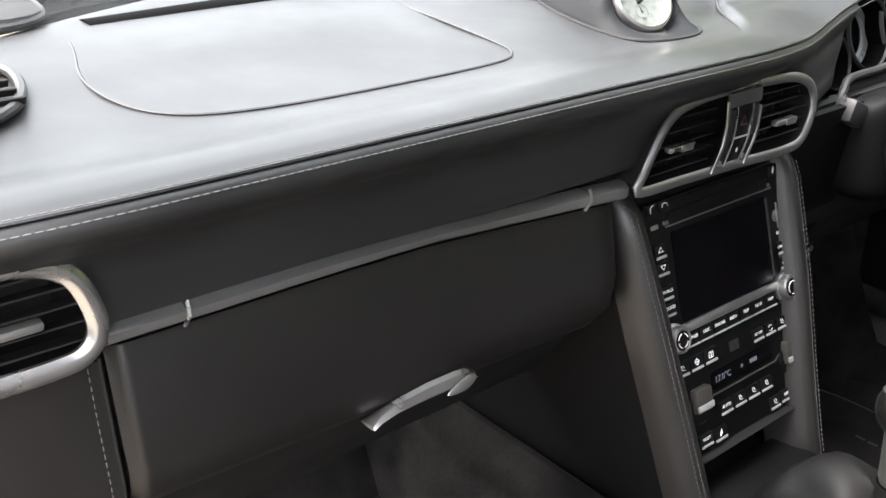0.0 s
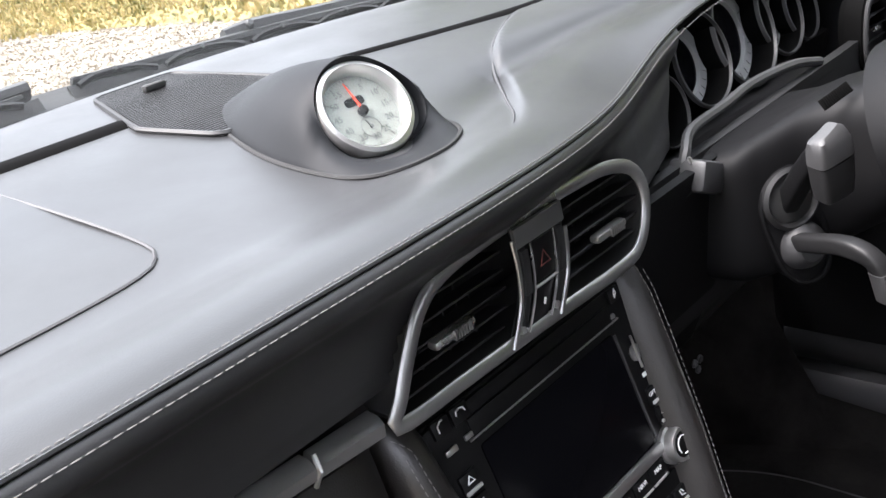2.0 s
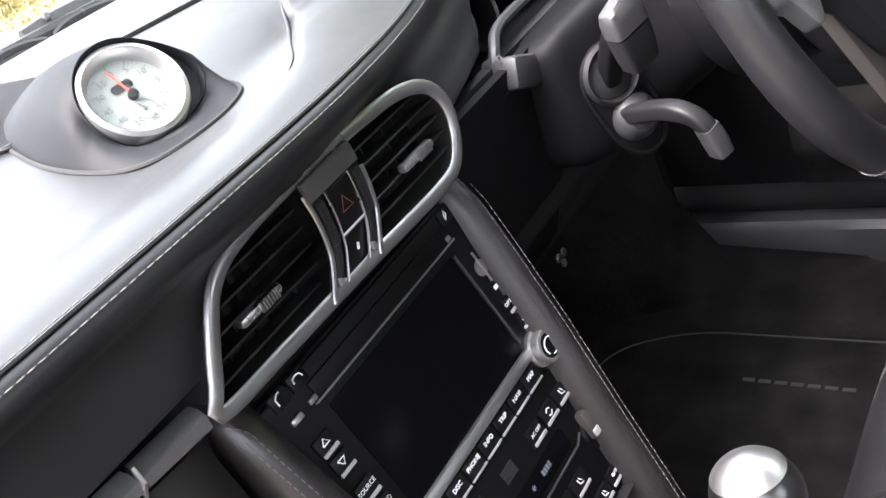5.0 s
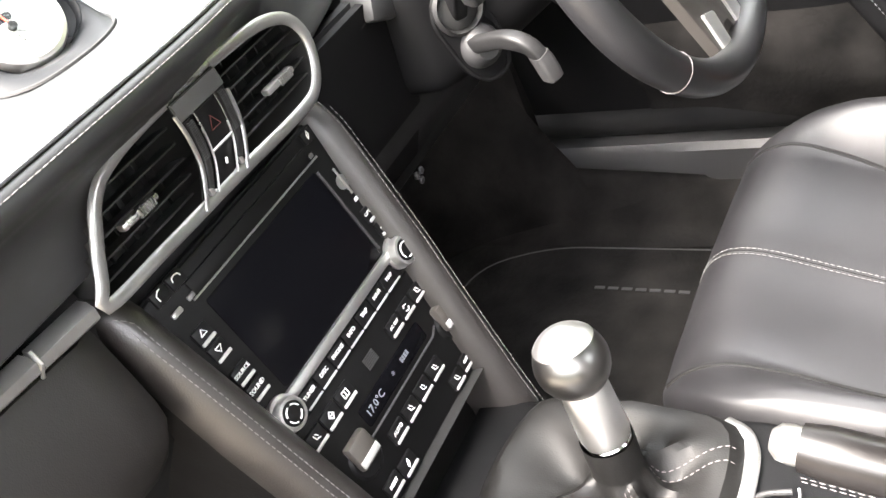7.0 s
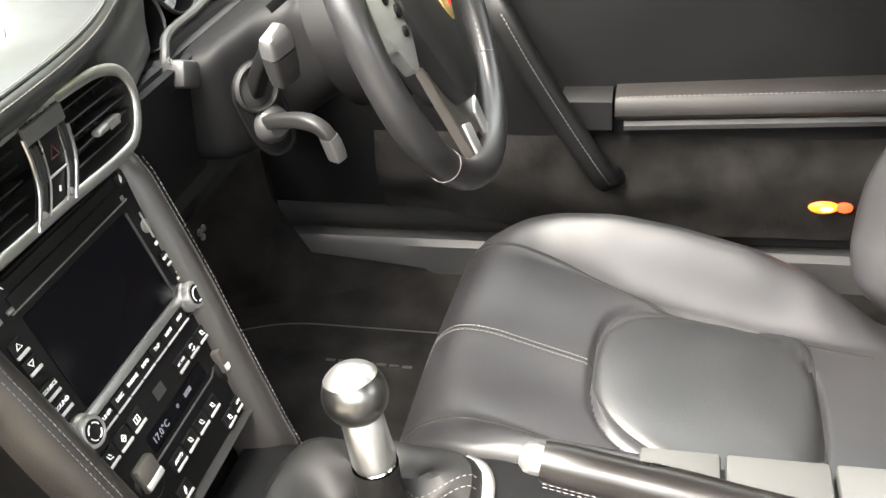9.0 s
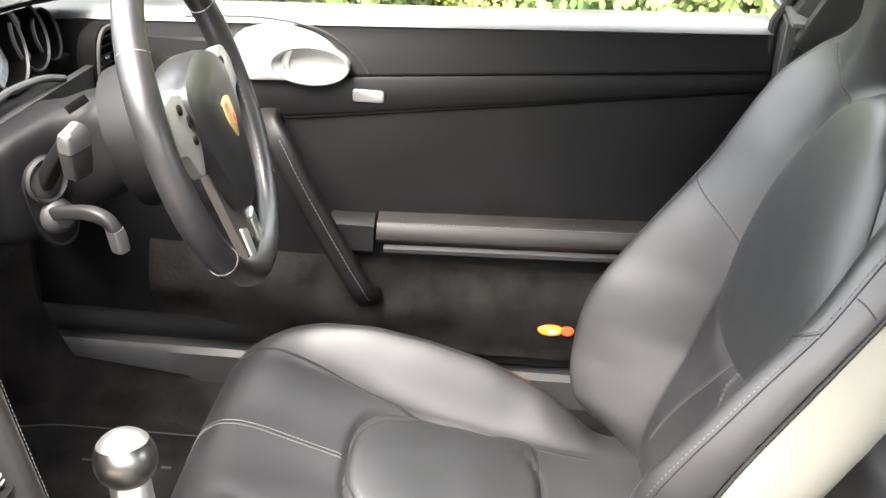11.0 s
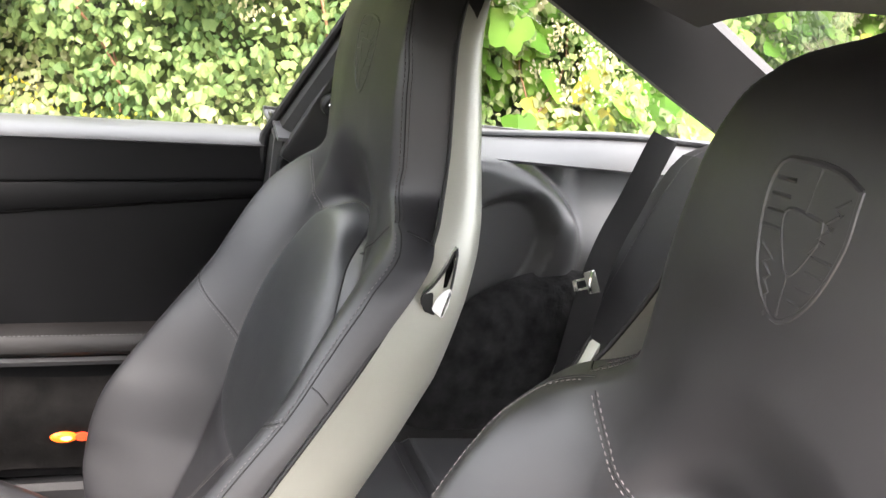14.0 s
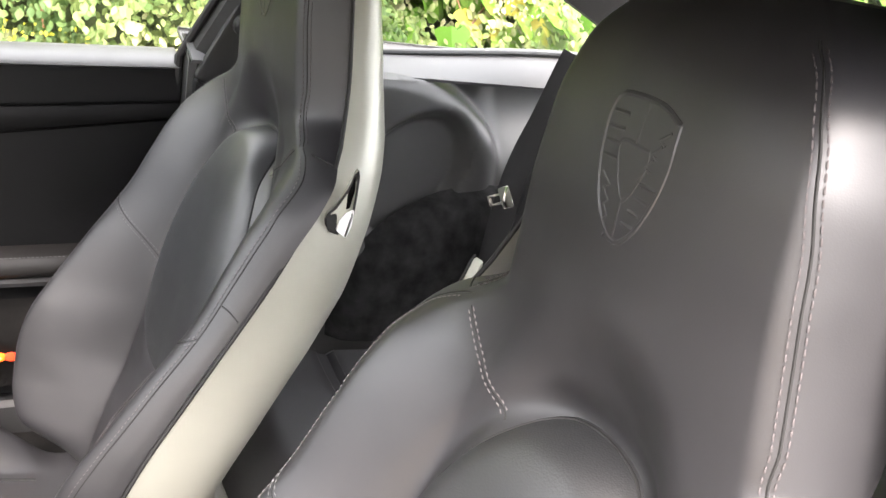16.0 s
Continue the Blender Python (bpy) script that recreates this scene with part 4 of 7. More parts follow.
part("tray_rim", tube(curve_through([(-0.050, 0.196, 0.4445), (-0.028, 0.196, 0.4450), (-0.002, 0.190, 0.4450), (0.014, 0.179, 0.4450), (0.021, 0.160, 0.4440)], 30), 0.0022, 8), PLASTIC_GREY, store)

# ---- information screen unit ----
pcm = thing("radio_unit", "black radio unit with dark screen, silver knobs and buttons", "radio")
part("housing", plate(rounded([(-0.104, -0.022), (0.100, -0.022), (0.106, 0.116), (-0.107, 0.116)], 0.005), 0.003, 0.001, on_face(0.004, 0.60, 0.0)), PIANO, pcm)
part("screen", plate(rounded([(-0.070, 0.003), (0.072, 0.003), (0.072, 0.088), (-0.070, 0.088)], 0.003), 0.0012, 0.0004, on_face(0.004, 0.60, 0.0032)), SCREEN, pcm, "dark switched-off glass screen")
part("disc_slot", tube([on_face(x, 0.6905 , 0.004).translation for x in np.linspace(-0.072, 0.088, 8)], 0.0009, 5), SILVER_DARK, pcm)
part("slot_lip", rbox(0.15, 0.012, 0.003, 0.001, on_face(0.006, 0.697, 0.004)), PIANO, pcm)
for x in (-0.072, 0.082):
    part("slot_end", rbox(0.007, 0.0035, 0.002, 0.0007, on_face(x, 0.694, 0.0045)), SILVER_DARK, pcm)
part("screen_frame", tube([on_face(0.079, z, 0.003).translation for z in np.linspace(0.606, 0.682, 6)], 0.0015, 6), PLASTIC_GREY, pcm)
part("silver_bar", rbox(0.152, 0.009, 0.006, 0.0025, on_face(0.005, 0.597, 0.004)), SILVER_DARK, pcm, "silver bar under the screen")
for i, word in enumerate(("TUNER", "DISC", "PHONE", "INFO", "TRIP", "NAVI", "MAP")):
    x = -0.0565 + 0.0205 * i
    key = part("button", rbox(0.0192, 0.0125, 0.004, 0.0008, on_face(x, 0.5855, 0.003)), BUTTON, pcm)
    part("button_edge", rbox(0.0185, 0.0016, 0.0022, 0.0006, on_face(x, 0.5792, 0.0048)), KEY_EDGE, key)
    part("lettering", lettering(word, 0.0046, on_face(x, 0.5868, 0.0052)), PRINT, key, "white lettering")
for x in (-0.0815, 0.0905):
    knob = part("knob", turned([(0.0145, 0.0), (0.0145, 0.004), (0.0125, 0.005), (0.0128, 0.0100), (0.0118, 0.0125), (0.0098, 0.0128), (0.0094, 0.0118), (0.0, 0.0118)], 28, on_face(x, 0.5925, 0.002)), SILVER, pcm, "ribbed silver knob")
    part("knob_cap", turned([(0.0092, 0.0116), (0.0092, 0.0124), (0.008, 0.0128), (0.0, 0.0128)], 24, on_face(x, 0.5925, 0.002)), PIANO, knob)
    ring = join(*[tube([on_face(x, 0.5925, 0.0150) @ Vector((0.0066 * math.cos(t), 0.0066 * math.sin(t), 0)) for t in np.linspace(a, a + w, 9)], 0.0006, 4) for a, w in (((0.2, 1.1), (1.75, 1.1), (3.3, 1.1), (4.85, 1.1)) if x < 0 else ((-0.8, 4.6), (4.4, 0.5)))])
    part("knob_mark", ring, PRINT, knob)


def key_with(unit, x, z, w, h, word="", size=0.005, bar=True, mark=None):
    """One push button with its white print and pale lower edge."""
    key = part("button", rbox(w, h, 0.004, 0.0008, on_face(x, z, 0.0035)), BUTTON, unit)
    if bar:
        part("button_edge", rbox(w * 0.92, 0.0026, 0.0024, 0.0008, on_face(x, z - h * 0.36, 0.0055)), KEY_EDGE, key)
    if word:
        part("lettering", lettering(word, size, on_face(x, z + h * 0.12, 0.0056)), PRINT, key, "white lettering")
    if mark is not None:
        bms = [tube([on_face(x + a, z + b + h * 0.08, 0.0057).translation for a, b in line], 0.00055, 4) for line in mark]
        part("symbol", join(*bms), PRINT, key, "white symbol")
    return key


UP = [[(-0.003, -0.001), (0, 0.003), (0.003, -0.001), (-0.003, -0.001)]]
DOWN = [[(-0.003, 0.002), (0, -0.002), (0.003, 0.002), (-0.003, 0.002)]]
HOOK = [[(-0.004, -0.001), (-0.003, 0.0015), (0, 0.0022), (0.003, 0.0015), (0.004, -0.001)]]
PICK = [[(-0.003, -0.003), (-0.003, 0.001), (0.0, 0.003), (0.002, 0.003)]]
SEATM = [[(-0.002, 0.003), (-0.001, -0.001), (0.003, -0.002)], [(0.0, 0.003), (0.002, 0.0)]]
FANM = [[(0, -0.003), (0.003, 0), (0, 0.003), (-0.003, 0), (0, -0.003)], [(-0.003, 0), (0.003, 0)]]
BOXM = [[(-0.003, -0.0025), (0.003, -0.0025), (0.003, 0.0025), (-0.003, 0.0025), (-0.003, -0.0025)], [(0, -0.002), (0, 0.002)]]
DROP = [[(-0.0015, -0.003), (0.0015, 0.0), (0.001, 0.003), (-0.001, 0.0), (-0.0015, -0.003)]]
CYC = [[(-0.003, 0.001), (-0.001, 0.003), (0.002, 0.002)], [(0.003, -0.001), (0.001, -0.003), (-0.002, -0.002)]]
key_with(pcm, -0.088, 0.7085, 0.014, 0.011, bar=False, mark=PICK)
key_with(pcm, -0.0715, 0.7085, 0.014, 0.011, bar=False, mark=HOOK)
part("pale_tab", rbox(0.010, 0.0042, 0.002, 0.001, on_face(-0.0875, 0.6935, 0.0045)), SILVER, pcm)
key_with(pcm, -0.0845, 0.6715, 0.015, 0.013, mark=UP)
key_with(pcm, -0.0840, 0.6565, 0.015, 0.013, mark=DOWN)
key_with(pcm, -0.0832, 0.6345, 0.0165, 0.013, "SOURCE", 0.0042)
key_with(pcm, -0.0828, 0.6195, 0.0165, 0.013, "SOUND", 0.0046)
key_with(pcm, 0.0945, 0.6305, 0.0155, 0.013, "OPTION", 0.0042)
key_with(pcm, 0.0960, 0.6155, 0.0155, 0.013, mark=HOOK)
key_with(pcm, 0.0925, 0.7060, 0.012, 0.010, bar=False, mark=DROP)
part("card_symbol_disc", turned([(0.0062, 0), (0.0062, 0.0008), (0.0, 0.0012)], 20, on_face(0.0925, 0.6625, 0.003)), SILVER_DARK, pcm)
part("card_symbol_pin", tube([on_face(0.0925, 0.675, 0.0045).translation, on_face(0.0925, 0.651, 0.0045).translation], 0.0010, 5), SILVER, pcm)
part("card_symbol_tab", rbox(0.004, 0.003, 0.001, 0.0002, on_face(0.0925, 0.6455, 0.0035)), PRINT, pcm)

# ---- climate controls ----
clim = thing("climate_panel", "black climate control panel with display and buttons", "control panel")
part("housing", plate(rounded([(-0.103, -0.128), (0.092, -0.130), (0.0985, -0.0245), (-0.1035, -0.0245)], 0.004), 0.003, 0.001, on_face(0.004, 0.60, 0.0)), PIANO, clim)
part("grille", join(*[rbox(0.014, 0.0009, 0.0015, 0.0, on_face(0.003, 0.556 + 0.0017 * k, 0.0036)) for k in range(6)]), PLASTIC_GREY, clim)
for x, mk_ in ((-0.0765, SEATM), (-0.0560, FANM), (-0.0350, BOXM)):
    key_with(clim, x, 0.5625, 0.0185, 0.0145, mark=mk_)
for x, w, mk_ in ((0.040, "AC OFF", None), (0.060, "", CYC), (0.080, "", SEATM)):
    key_with(clim, x, 0.5590, 0.0175, 0.0125, w, 0.0036, mark=mk_)
part("display", plate(rounded([(-0.045, -0.0085), (0.052, -0.0085), (0.052, 0.0085), (-0.045, 0.0085)], 0.003), 0.001, 0.0004, on_face(0.008, 0.5375, 0.0031)), SCREEN, clim, "dark display window")
DIGITS = material("pale_digits", (0.16, 0.17, 0.2), 0.5, vary=0.02)
part("digits", lettering("17.0°C", 0.0088, on_face(-0.020, 0.5375, 0.0043)), DIGITS, clim, "dim temperature reading")
part("fan_symbol", lettering("*", 0.009, on_face(0.010, 0.5365, 0.0043)), DIGITS, clim)
part("level_bars", join(*[rbox(0.0022, 0.004, 0.0004, 0.0, on_face(0.024 + 0.003 * k, 0.538, 0.0043)) for k in range(4)]), DIGITS, clim)
part("divider", tube([on_face(x, z, 0.0035).translation for x, z in ((-0.060, 0.506), (-0.045, 0.5245), (0.064, 0.5245), (0.072, 0.529))], 0.001, 5), PLASTIC_GREY, clim)
for x, z in ((-0.0570, 0.5285), (0.0885, 0.5280)):
    rock = part("rocker", rbox(0.024, 0.024, 0.010, 0.003, on_face(x, z, 0.006)), SPOKE, clim, "satin grey rocker switch")
    part("rocker_edge", rbox(0.0225, 0.0060, 0.003, 0.001, on_face(x, z - 0.006, 0.0105)), KEY_EDGE, rock, "bright silver edge")
    part("collar", turned([(0.017, 0), (0.017, 0.002), (0.0145, 0.004), (0.0, 0.004)], 24, on_face(x, z - 0.008, 0.001)), PIANO, rock)
for i, (w, mk_) in enumerate((("AUTO", None), ("", SEATM), ("", SEATM), ("", SEATM))):
    key_with(clim, -0.0215 + 0.0217 * i, 0.5085, 0.019, 0.0135, w, 0.0046, mark=mk_)
key_with(clim, -0.0560, 0.4885, 0.019, 0.0135, "RESET", 0.0042)
key_with(clim, -0.0345, 0.4870, 0.019, 0.0135, mark=DROP)
key_with(clim, 0.0545, 0.4855, 0.017, 0.0125, mark=SEATM)
key_with(clim, 0.0735, 0.4865, 0.017, 0.0125, "OFF", 0.0042)

# ---- gear lever ----
gear = thing("gear_lever", "gear lever with polished aluminium knob and leather gaiter", "gear lever")
LEAN = Vector((0.10, 0.14, 1.0)).normalized().to_track_quat("Z", "Y").to_matrix().to_4x4()
GB = Matrix.Translation((0.0095, 0.281, 0.570)) @ LEAN
part("knob", turned([(0.0, 0.0263)] + [(0.0263 * math.sin(a), 0.0263 * math.cos(a)) for a in np.linspace(0.15, 2.5, 22)] + [(0.0, -0.021)], 40, GB), KNOB, gear, "polished aluminium ball")
part("knob_cap", turned([(0.0, 0.0272)] + [(0.0272 * math.sin(a), 0.0272 * math.cos(a)) for a in np.linspace(0.1, 0.92, 12)] + [(0.0209, 0.0158)], 40, GB), ALU, gear, "bright polished cap")
part("sleeve", turned([(0.0155, -0.016), (0.0172, -0.022), (0.0178, -0.045), (0.0185, -0.062), (0.0170, -0.068), (0.0, -0.068)], 32, GB), ALU, gear, "polished aluminium sleeve")
part("sleeve_ring", turned([(0.0160, -0.066), (0.0178, -0.069), (0.0165, -0.074), (0.0, -0.074)], 32, GB), CHROME, gear)
rings = []
BASE = [(-0.066, 0.205), (-0.03, 0.192), (0.03, 0.192), (0.068, 0.205), (0.078, 0.26), (0.076, 0.33), (0.066, 0.372), (0.0, 0.385), (-0.062, 0.372), (-0.076, 0.33), (-0.078, 0.26)]
base = curve_through([(x, y, 0.447) for x, y in BASE], 44, True)
for k, w in enumerate(np.linspace(0, 1, 25)):
    r = []
    for j, p in enumerate(base):
        a = math.atan2(p.y - 0.272, p.x)
        topp = Vector((0.0015 + 0.0192 * math.cos(a), 0.2715 + 0.0192 * math.sin(a), 0.503))
        v = min(1.0, w / 0.72)
        q = p.lerp(topp, 1 - (1 - v) ** 1.4)
        ridge = max(0.0, math.cos(4 * (a - math.pi / 4))) ** 1.5
        sag = math.sin(math.pi * v)
        q.z = 0.447 + 0.014 * smoothstep(0, 0.10, v) - 0.013 * smoothstep(0.15, 0.6, v) * (1 - ridge) * smoothstep(1.0, 0.75, v) + 0.009 * ridge * sag + 0.012 * smoothstep(0.65, 1.0, v) + 0.032 * max(0.0, w - 0.72) / 0.28
        fold = 0.0035 * sag * math.sin(5 * a + 1.1 + 2.5 * v) + 0.0025 * sag * math.sin(9 * a - 4 * v)
        q.x += 0.6 * fold * math.cos(a)
        q.y += 0.6 * fold * math.sin(a)
        q.z += fold
        r.append(q)
    rings.append(r)
part("gaiter", loft(rings, True, False), LEATHER_GAITER, gear, "creased black leather gaiter")
for want in (-75, -150):
    j = min(range(44), key=lambda i: abs((math.degrees(math.atan2(base[i].y - 0.272, base[i].x)) - want + 180) % 360 - 180))
    part("stitching", join(stitches([rings[k][j] + Vector((0, 0, 0.0008)) for k in range(1, 17)], 0.0036, 0.002, 0.0005), stitches([rings[k][(j + 1) % 44] + Vector((0, 0, 0.0008)) for k in range(1, 17)], 0.0036, 0.002, 0.0005)), THREAD_SEAT, gear)
arc_ = curve_through([(-0.070, 0.222, 0.447), (-0.060, 0.204, 0.447), (-0.032, 0.194, 0.447), (0.032, 0.194, 0.447), (0.060, 0.203, 0.447), (0.070, 0.220, 0.447)], 30)
part("surround", tube([p + Vector((0, -0.004, 0.001)) for p in arc_], 0.003, 8, False, wide=2.3, up=(0, 0, 1)), SILVER, gear, "satin silver surround strip")

# ---- handbrake ----
hb = thing("handbrake", "leather-covered handbrake lever with chrome button", "handbrake lever")
A, B = Vector((-0.028, 0.130, 0.556)), Vector((-0.040, -0.05, 0.530))
path = [A.lerp(B, w) for w in np.linspace(0, 1, 12)]
part("grip", tube(path, [0.0150] + [0.0172] * 4 + [0.0185] * 3 + [0.018] * 4, 16, wide=0.9, up=(0, 0, 1)), LEATHER_GRIP, hb)
for dz in (-0.006, -0.0095):
    part("stitching", stitches([p + Vector((-0.0160, 0, dz)) for p in path], 0.0034, 0.0016, 0.0004), THREAD_SEAT, hb)
dirn = (A - B).normalized()
part("release_button", tube([A - dirn * 0.004, A + dirn * 0.006, A + dirn * 0.012, A + dirn * 0.0165], [0.0115, 0.0118, 0.0108, 0.0065], 16), SILVER, hb, "bright chrome release button")
part("arm", tube([B, B + Vector((0, -0.05, -0.04)), B + Vector((0, -0.08, -0.10))], 0.011, 10), PLASTIC, hb)
part("base_cover", rbox(0.05, 0.22, 0.03, 0.008, pose(-0.045, 0.0, 0.432)), PLASTIC, hb)


# ---- air vents ----
def vent_frame(pts, r, mat, parent):
    part("frame", tube(pts, r, 12, True, wide=1.7, up=(0, -1, 0)), mat, parent, "satin silver frame")


vent = thing("centre_vent", "twin centre air vents in a silver frame with hazard switch", "air vent")


def vy(z, x=0.0):
    return 0.4755 + 0.06 * (z - 0.78) + 0.0005


vout = curve_through([(x, vy(z), z) for x, z in VO], 90, True)
vent_frame(vout, 0.0028, SILVER_DARK, vent)
# dark throat behind the fins
vin = [Vector((0.0 + (p.x) * 0.985, p.y + 0.003, 0.77 + (p.z - 0.77) * 0.97)) for p in vout]
rings = [vin, [p + Vector((0, 0.02, 0)) for p in vin], [Vector((p.x * 0.9, p.y + 0.055, 0.77 + (p.z - 0.77) * 0.8)) for p in vin]]
bm = loft(rings, True, False)
part("throat", bm, RUBBER, vent)
part("back", plate([(p.x * 0.9, (0.77 + (p.z - 0.77) * 0.8)) for p in vin][::-1], 0.002, 0, Matrix(((1, 0, 0, 0), (0, 0, 1, 0.529), (0, 1, 0, 0), (0, 0, 0, 1)))), RUBBER, vent)


def span_at(z, out):
    """Left and right ends of the vent's inside at a height."""
    xs_ = []
    for p, q in zip(out, out[1:] + out[:1]):
        if (p.z - z) * (q.z - z) < 0:
            xs_.append(p.x + (q.x - p.x) * (z - p.z) / (q.z - p.z))
    return min(xs_), max(xs_)


def fin(a, b, z, y, parent, depth=0.018, mat=None):
    bm = rbox(abs(b - a), depth, 0.0016, 0.0005, pose((a + b) / 2, y + depth / 2, z, -14, 0, 0), 1)
    return part("fin", bm, mat or PLASTIC, parent)


for z in (0.7475, 0.758, 0.769, 0.780, 0.791, 0.8005):
    a, b = span_at(z, vout)
    fin(a + 0.003, table(z, (0.74, 0.76, 0.805), (-0.037, -0.024, -0.020)), z, vy(z) + 0.004, vent)
    fin(table(z, (0.74, 0.76, 0.805), (0.0125, 0.0275, 0.033)), b - 0.003, z, vy(z) + 0.004, vent)
for x in [-0.105 + 0.012 * k for k in range(7)] + [0.05 + 0.012 * k for k in range(6)]:
    zz = 0.795 if x > -0.09 else 0.772
    part("guide_vane", rbox(0.0012, 0.012, zz - 0.742, 0.0, pose(x, vy(0.77) + 0.032, (zz + 0.742) / 2)), RUBBER, vent)
for x, z in ((-0.076, 0.7690), (0.079, 0.7635)):
    part("slider", rbox(0.034, 0.008, 0.0056, 0.0022, pose(x, vy(z) + 0.0015, z)), SILVER, vent, "bright silver slider")
    part("slider_ribs", join(*[rbox(0.0012, 0.002, 0.0062, 0.0003, pose(x + 0.0022 * k - 0.002, vy(z) - 0.003, z)) for k in range(7)]), SILVER_DARK, vent)
# bridge in the middle with hazard switch and thumb wheels
FZ = Matrix(((1, 0, 0, 0), (0, 0, -1, 0), (0, 1, 0, 0), (0, 0, 0, 1)))


def at_vent(x, z, out=0.0):
    return Matrix.Translation((x, vy(z) - out, z)) @ FZ


BRIDGE_Z = (0.7375, 0.748, 0.760, 0.772, 0.785, 0.797, 0.8055)
BRIDGE_L = (-0.038, -0.0300, -0.0225, -0.0195, -0.0180, -0.0185, -0.0190)
BRIDGE_R = (0.0110, 0.0185, 0.0260, 0.0295, 0.0315, 0.0318, 0.0308)


def bridge_x(z, f):
    """Across the bridge at a height: f is 0 at its passenger edge and 1 at its driver edge."""
    a, b = soft_table(z, BRIDGE_Z, BRIDGE_L, 0.004), soft_table(z, BRIDGE_Z, BRIDGE_R, 0.004)
    return a + (b - a) * f


def bridge_run(f, z0, z1, out, n=20):
    return [(bridge_x(z, f), vy(z) - out, z) for z in np.linspace(z0, z1, n)]


def bridge_plate(name, f0, f1, z0, z1, depth, mat, label=""):
    poly = [(bridge_x(z, f0), z - 0.77) for z in np.linspace(z1, z0, 12)] + [(bridge_x(z, f1), z - 0.77) for z in np.linspace(z0, z1, 12)]
    return part(name, plate(poly, depth, 0.0006, Matrix.Translation((0, vy(0.77), 0.77)) @ FZ), mat, vent, label)


bridge_plate("bridge_back", 0.02, 0.98, 0.7385, 0.806, 0.001, PIANO)
bridge_plate("bridge_top", 0.03, 0.97, 0.7925, 0.8055, 0.0035, BRIDGE_GREY, "grey satin cover of the bridge")
bridge_plate("bridge_floor", 0.10, 0.96, 0.7365, 0.7410, 0.0030, BRIDGE_GREY)
for k, (edge, rib, frame_at) in enumerate(((0.015, 0.150, 0.285), (0.985, 0.865, 0.740))):
    part("bridge_edge", tube(bridge_run(edge, 0.7375, 0.7985 if k == 0 else 0.788, 0.0034), 0.0013, 8, wide=1.3, up=(0, -1, 0)), SILVER_DARK, vent)
    run = bridge_run(rib, 0.7465, 0.7905, 0.0016)
    wheel = part("thumb_wheel", tube(run, 0.0026, 8, wide=1.3, up=(0, -1, 0)), PLASTIC, vent, "ribbed black thumb wheel")
    part("wheel_ribs", join(*[rbox(0.0060, 0.0013, 0.0008, 0.0, pose(q.x, q.y - 0.0026, q.z)) for q in curve_through(run, 34)[14:33]]), PLASTIC_GREY, wheel)
    part("wheel_tip", rbox(0.0042, 0.003, 0.0055, 0.001, pose(bridge_x(0.745, rib), vy(0.745) - 0.0025, 0.7450)), SILVER, wheel, "bright silver tip")
    part("switch_frame", tube(bridge_run(frame_at, 0.7415, 0.792, 0.0036), 0.0009, 6), SILVER, vent)
    part("screw_mark", turned([(0.0013, 0), (0.0013, 0.0004), (0.0007, 0.0004)], 14, at_vent(bridge_x(0.796, 0.15 if k == 0 else 0.85), 0.796, 0.0036)), PLASTIC_GREY, vent)
bridge_plate("hazard_switch", 0.305, 0.720, 0.7655, 0.7920, 0.0034, BUTTON, "black hazard switch with red triangle")
bridge_plate("lock_switch", 0.305, 0.720, 0.7425, 0.7625, 0.0032, BUTTON, "black central locking switch")
part("switch_bar", tube([(bridge_x(0.764, f), vy(0.764) - 0.0038, 0.764) for f in np.linspace(0.285, 0.740, 5)], 0.0010, 6), SILVER, vent)
tx = bridge_x(0.779, 0.5)
tri_ = [(tx + 0.0056 * math.cos(a), 0.0058 * math.sin(a)) for a in (math.pi / 2, math.pi * 7 / 6, math.pi * 11 / 6)]
part("hazard_triangle", tube([at_vent(x, 0.7775 + z, 0.0042).translation for x, z in tri_], 0.0006, 4, True), HAZARD, vent)
part("lock_symbol", rbox(0.0022, 0.0006, 0.0042, 0.0004, pose(bridge_x(0.753, 0.52), vy(0.753) - 0.0038, 0.7530, 0, 25, 0)), PRINT, vent)

pvent = thing("side_vent", "oval passenger air vent in a silver frame", "air vent")
pout = curve_through([(x, 0.4765 + 0.05 * (z - 0.78), z) for x, z in PO], 70, True)
part("frame", tube(pout, 0.0048, 10, True, wide=1.3, up=(0, -1, 0)), SILVER, pvent, "satin silver frame")
part("throat", loft([pout, [p + Vector((0, 0.02, 0)) for p in pout], [Vector((-0.63 + (p.x + 0.63) * 0.85, p.y + 0.05, 0.78 + (p.z - 0.78) * 0.8)) for p in pout]], True, False), RUBBER, pvent)
part("back", plate([(-0.63 + (p.x + 0.63) * 0.85, 0.78 + (p.z - 0.78) * 0.8) for p in pout][::-1], 0.002, 0, Matrix(((1, 0, 0, 0), (0, 0, 1, 0.526), (0, 1, 0, 0), (0, 0, 0, 1)))), RUBBER, pvent)
for z in (0.7605, 0.7715, 0.7825, 0.7935, 0.8035):
    a, b = span_at(z, pout)
    fin(max(a, -0.686) + 0.003, b - 0.004, z, 0.478, pvent)
part("slider", rbox(0.052, 0.009, 0.0062, 0.0026, pose(-0.630, 0.4765, 0.7800)), SILVER, pvent, "bright silver slider")

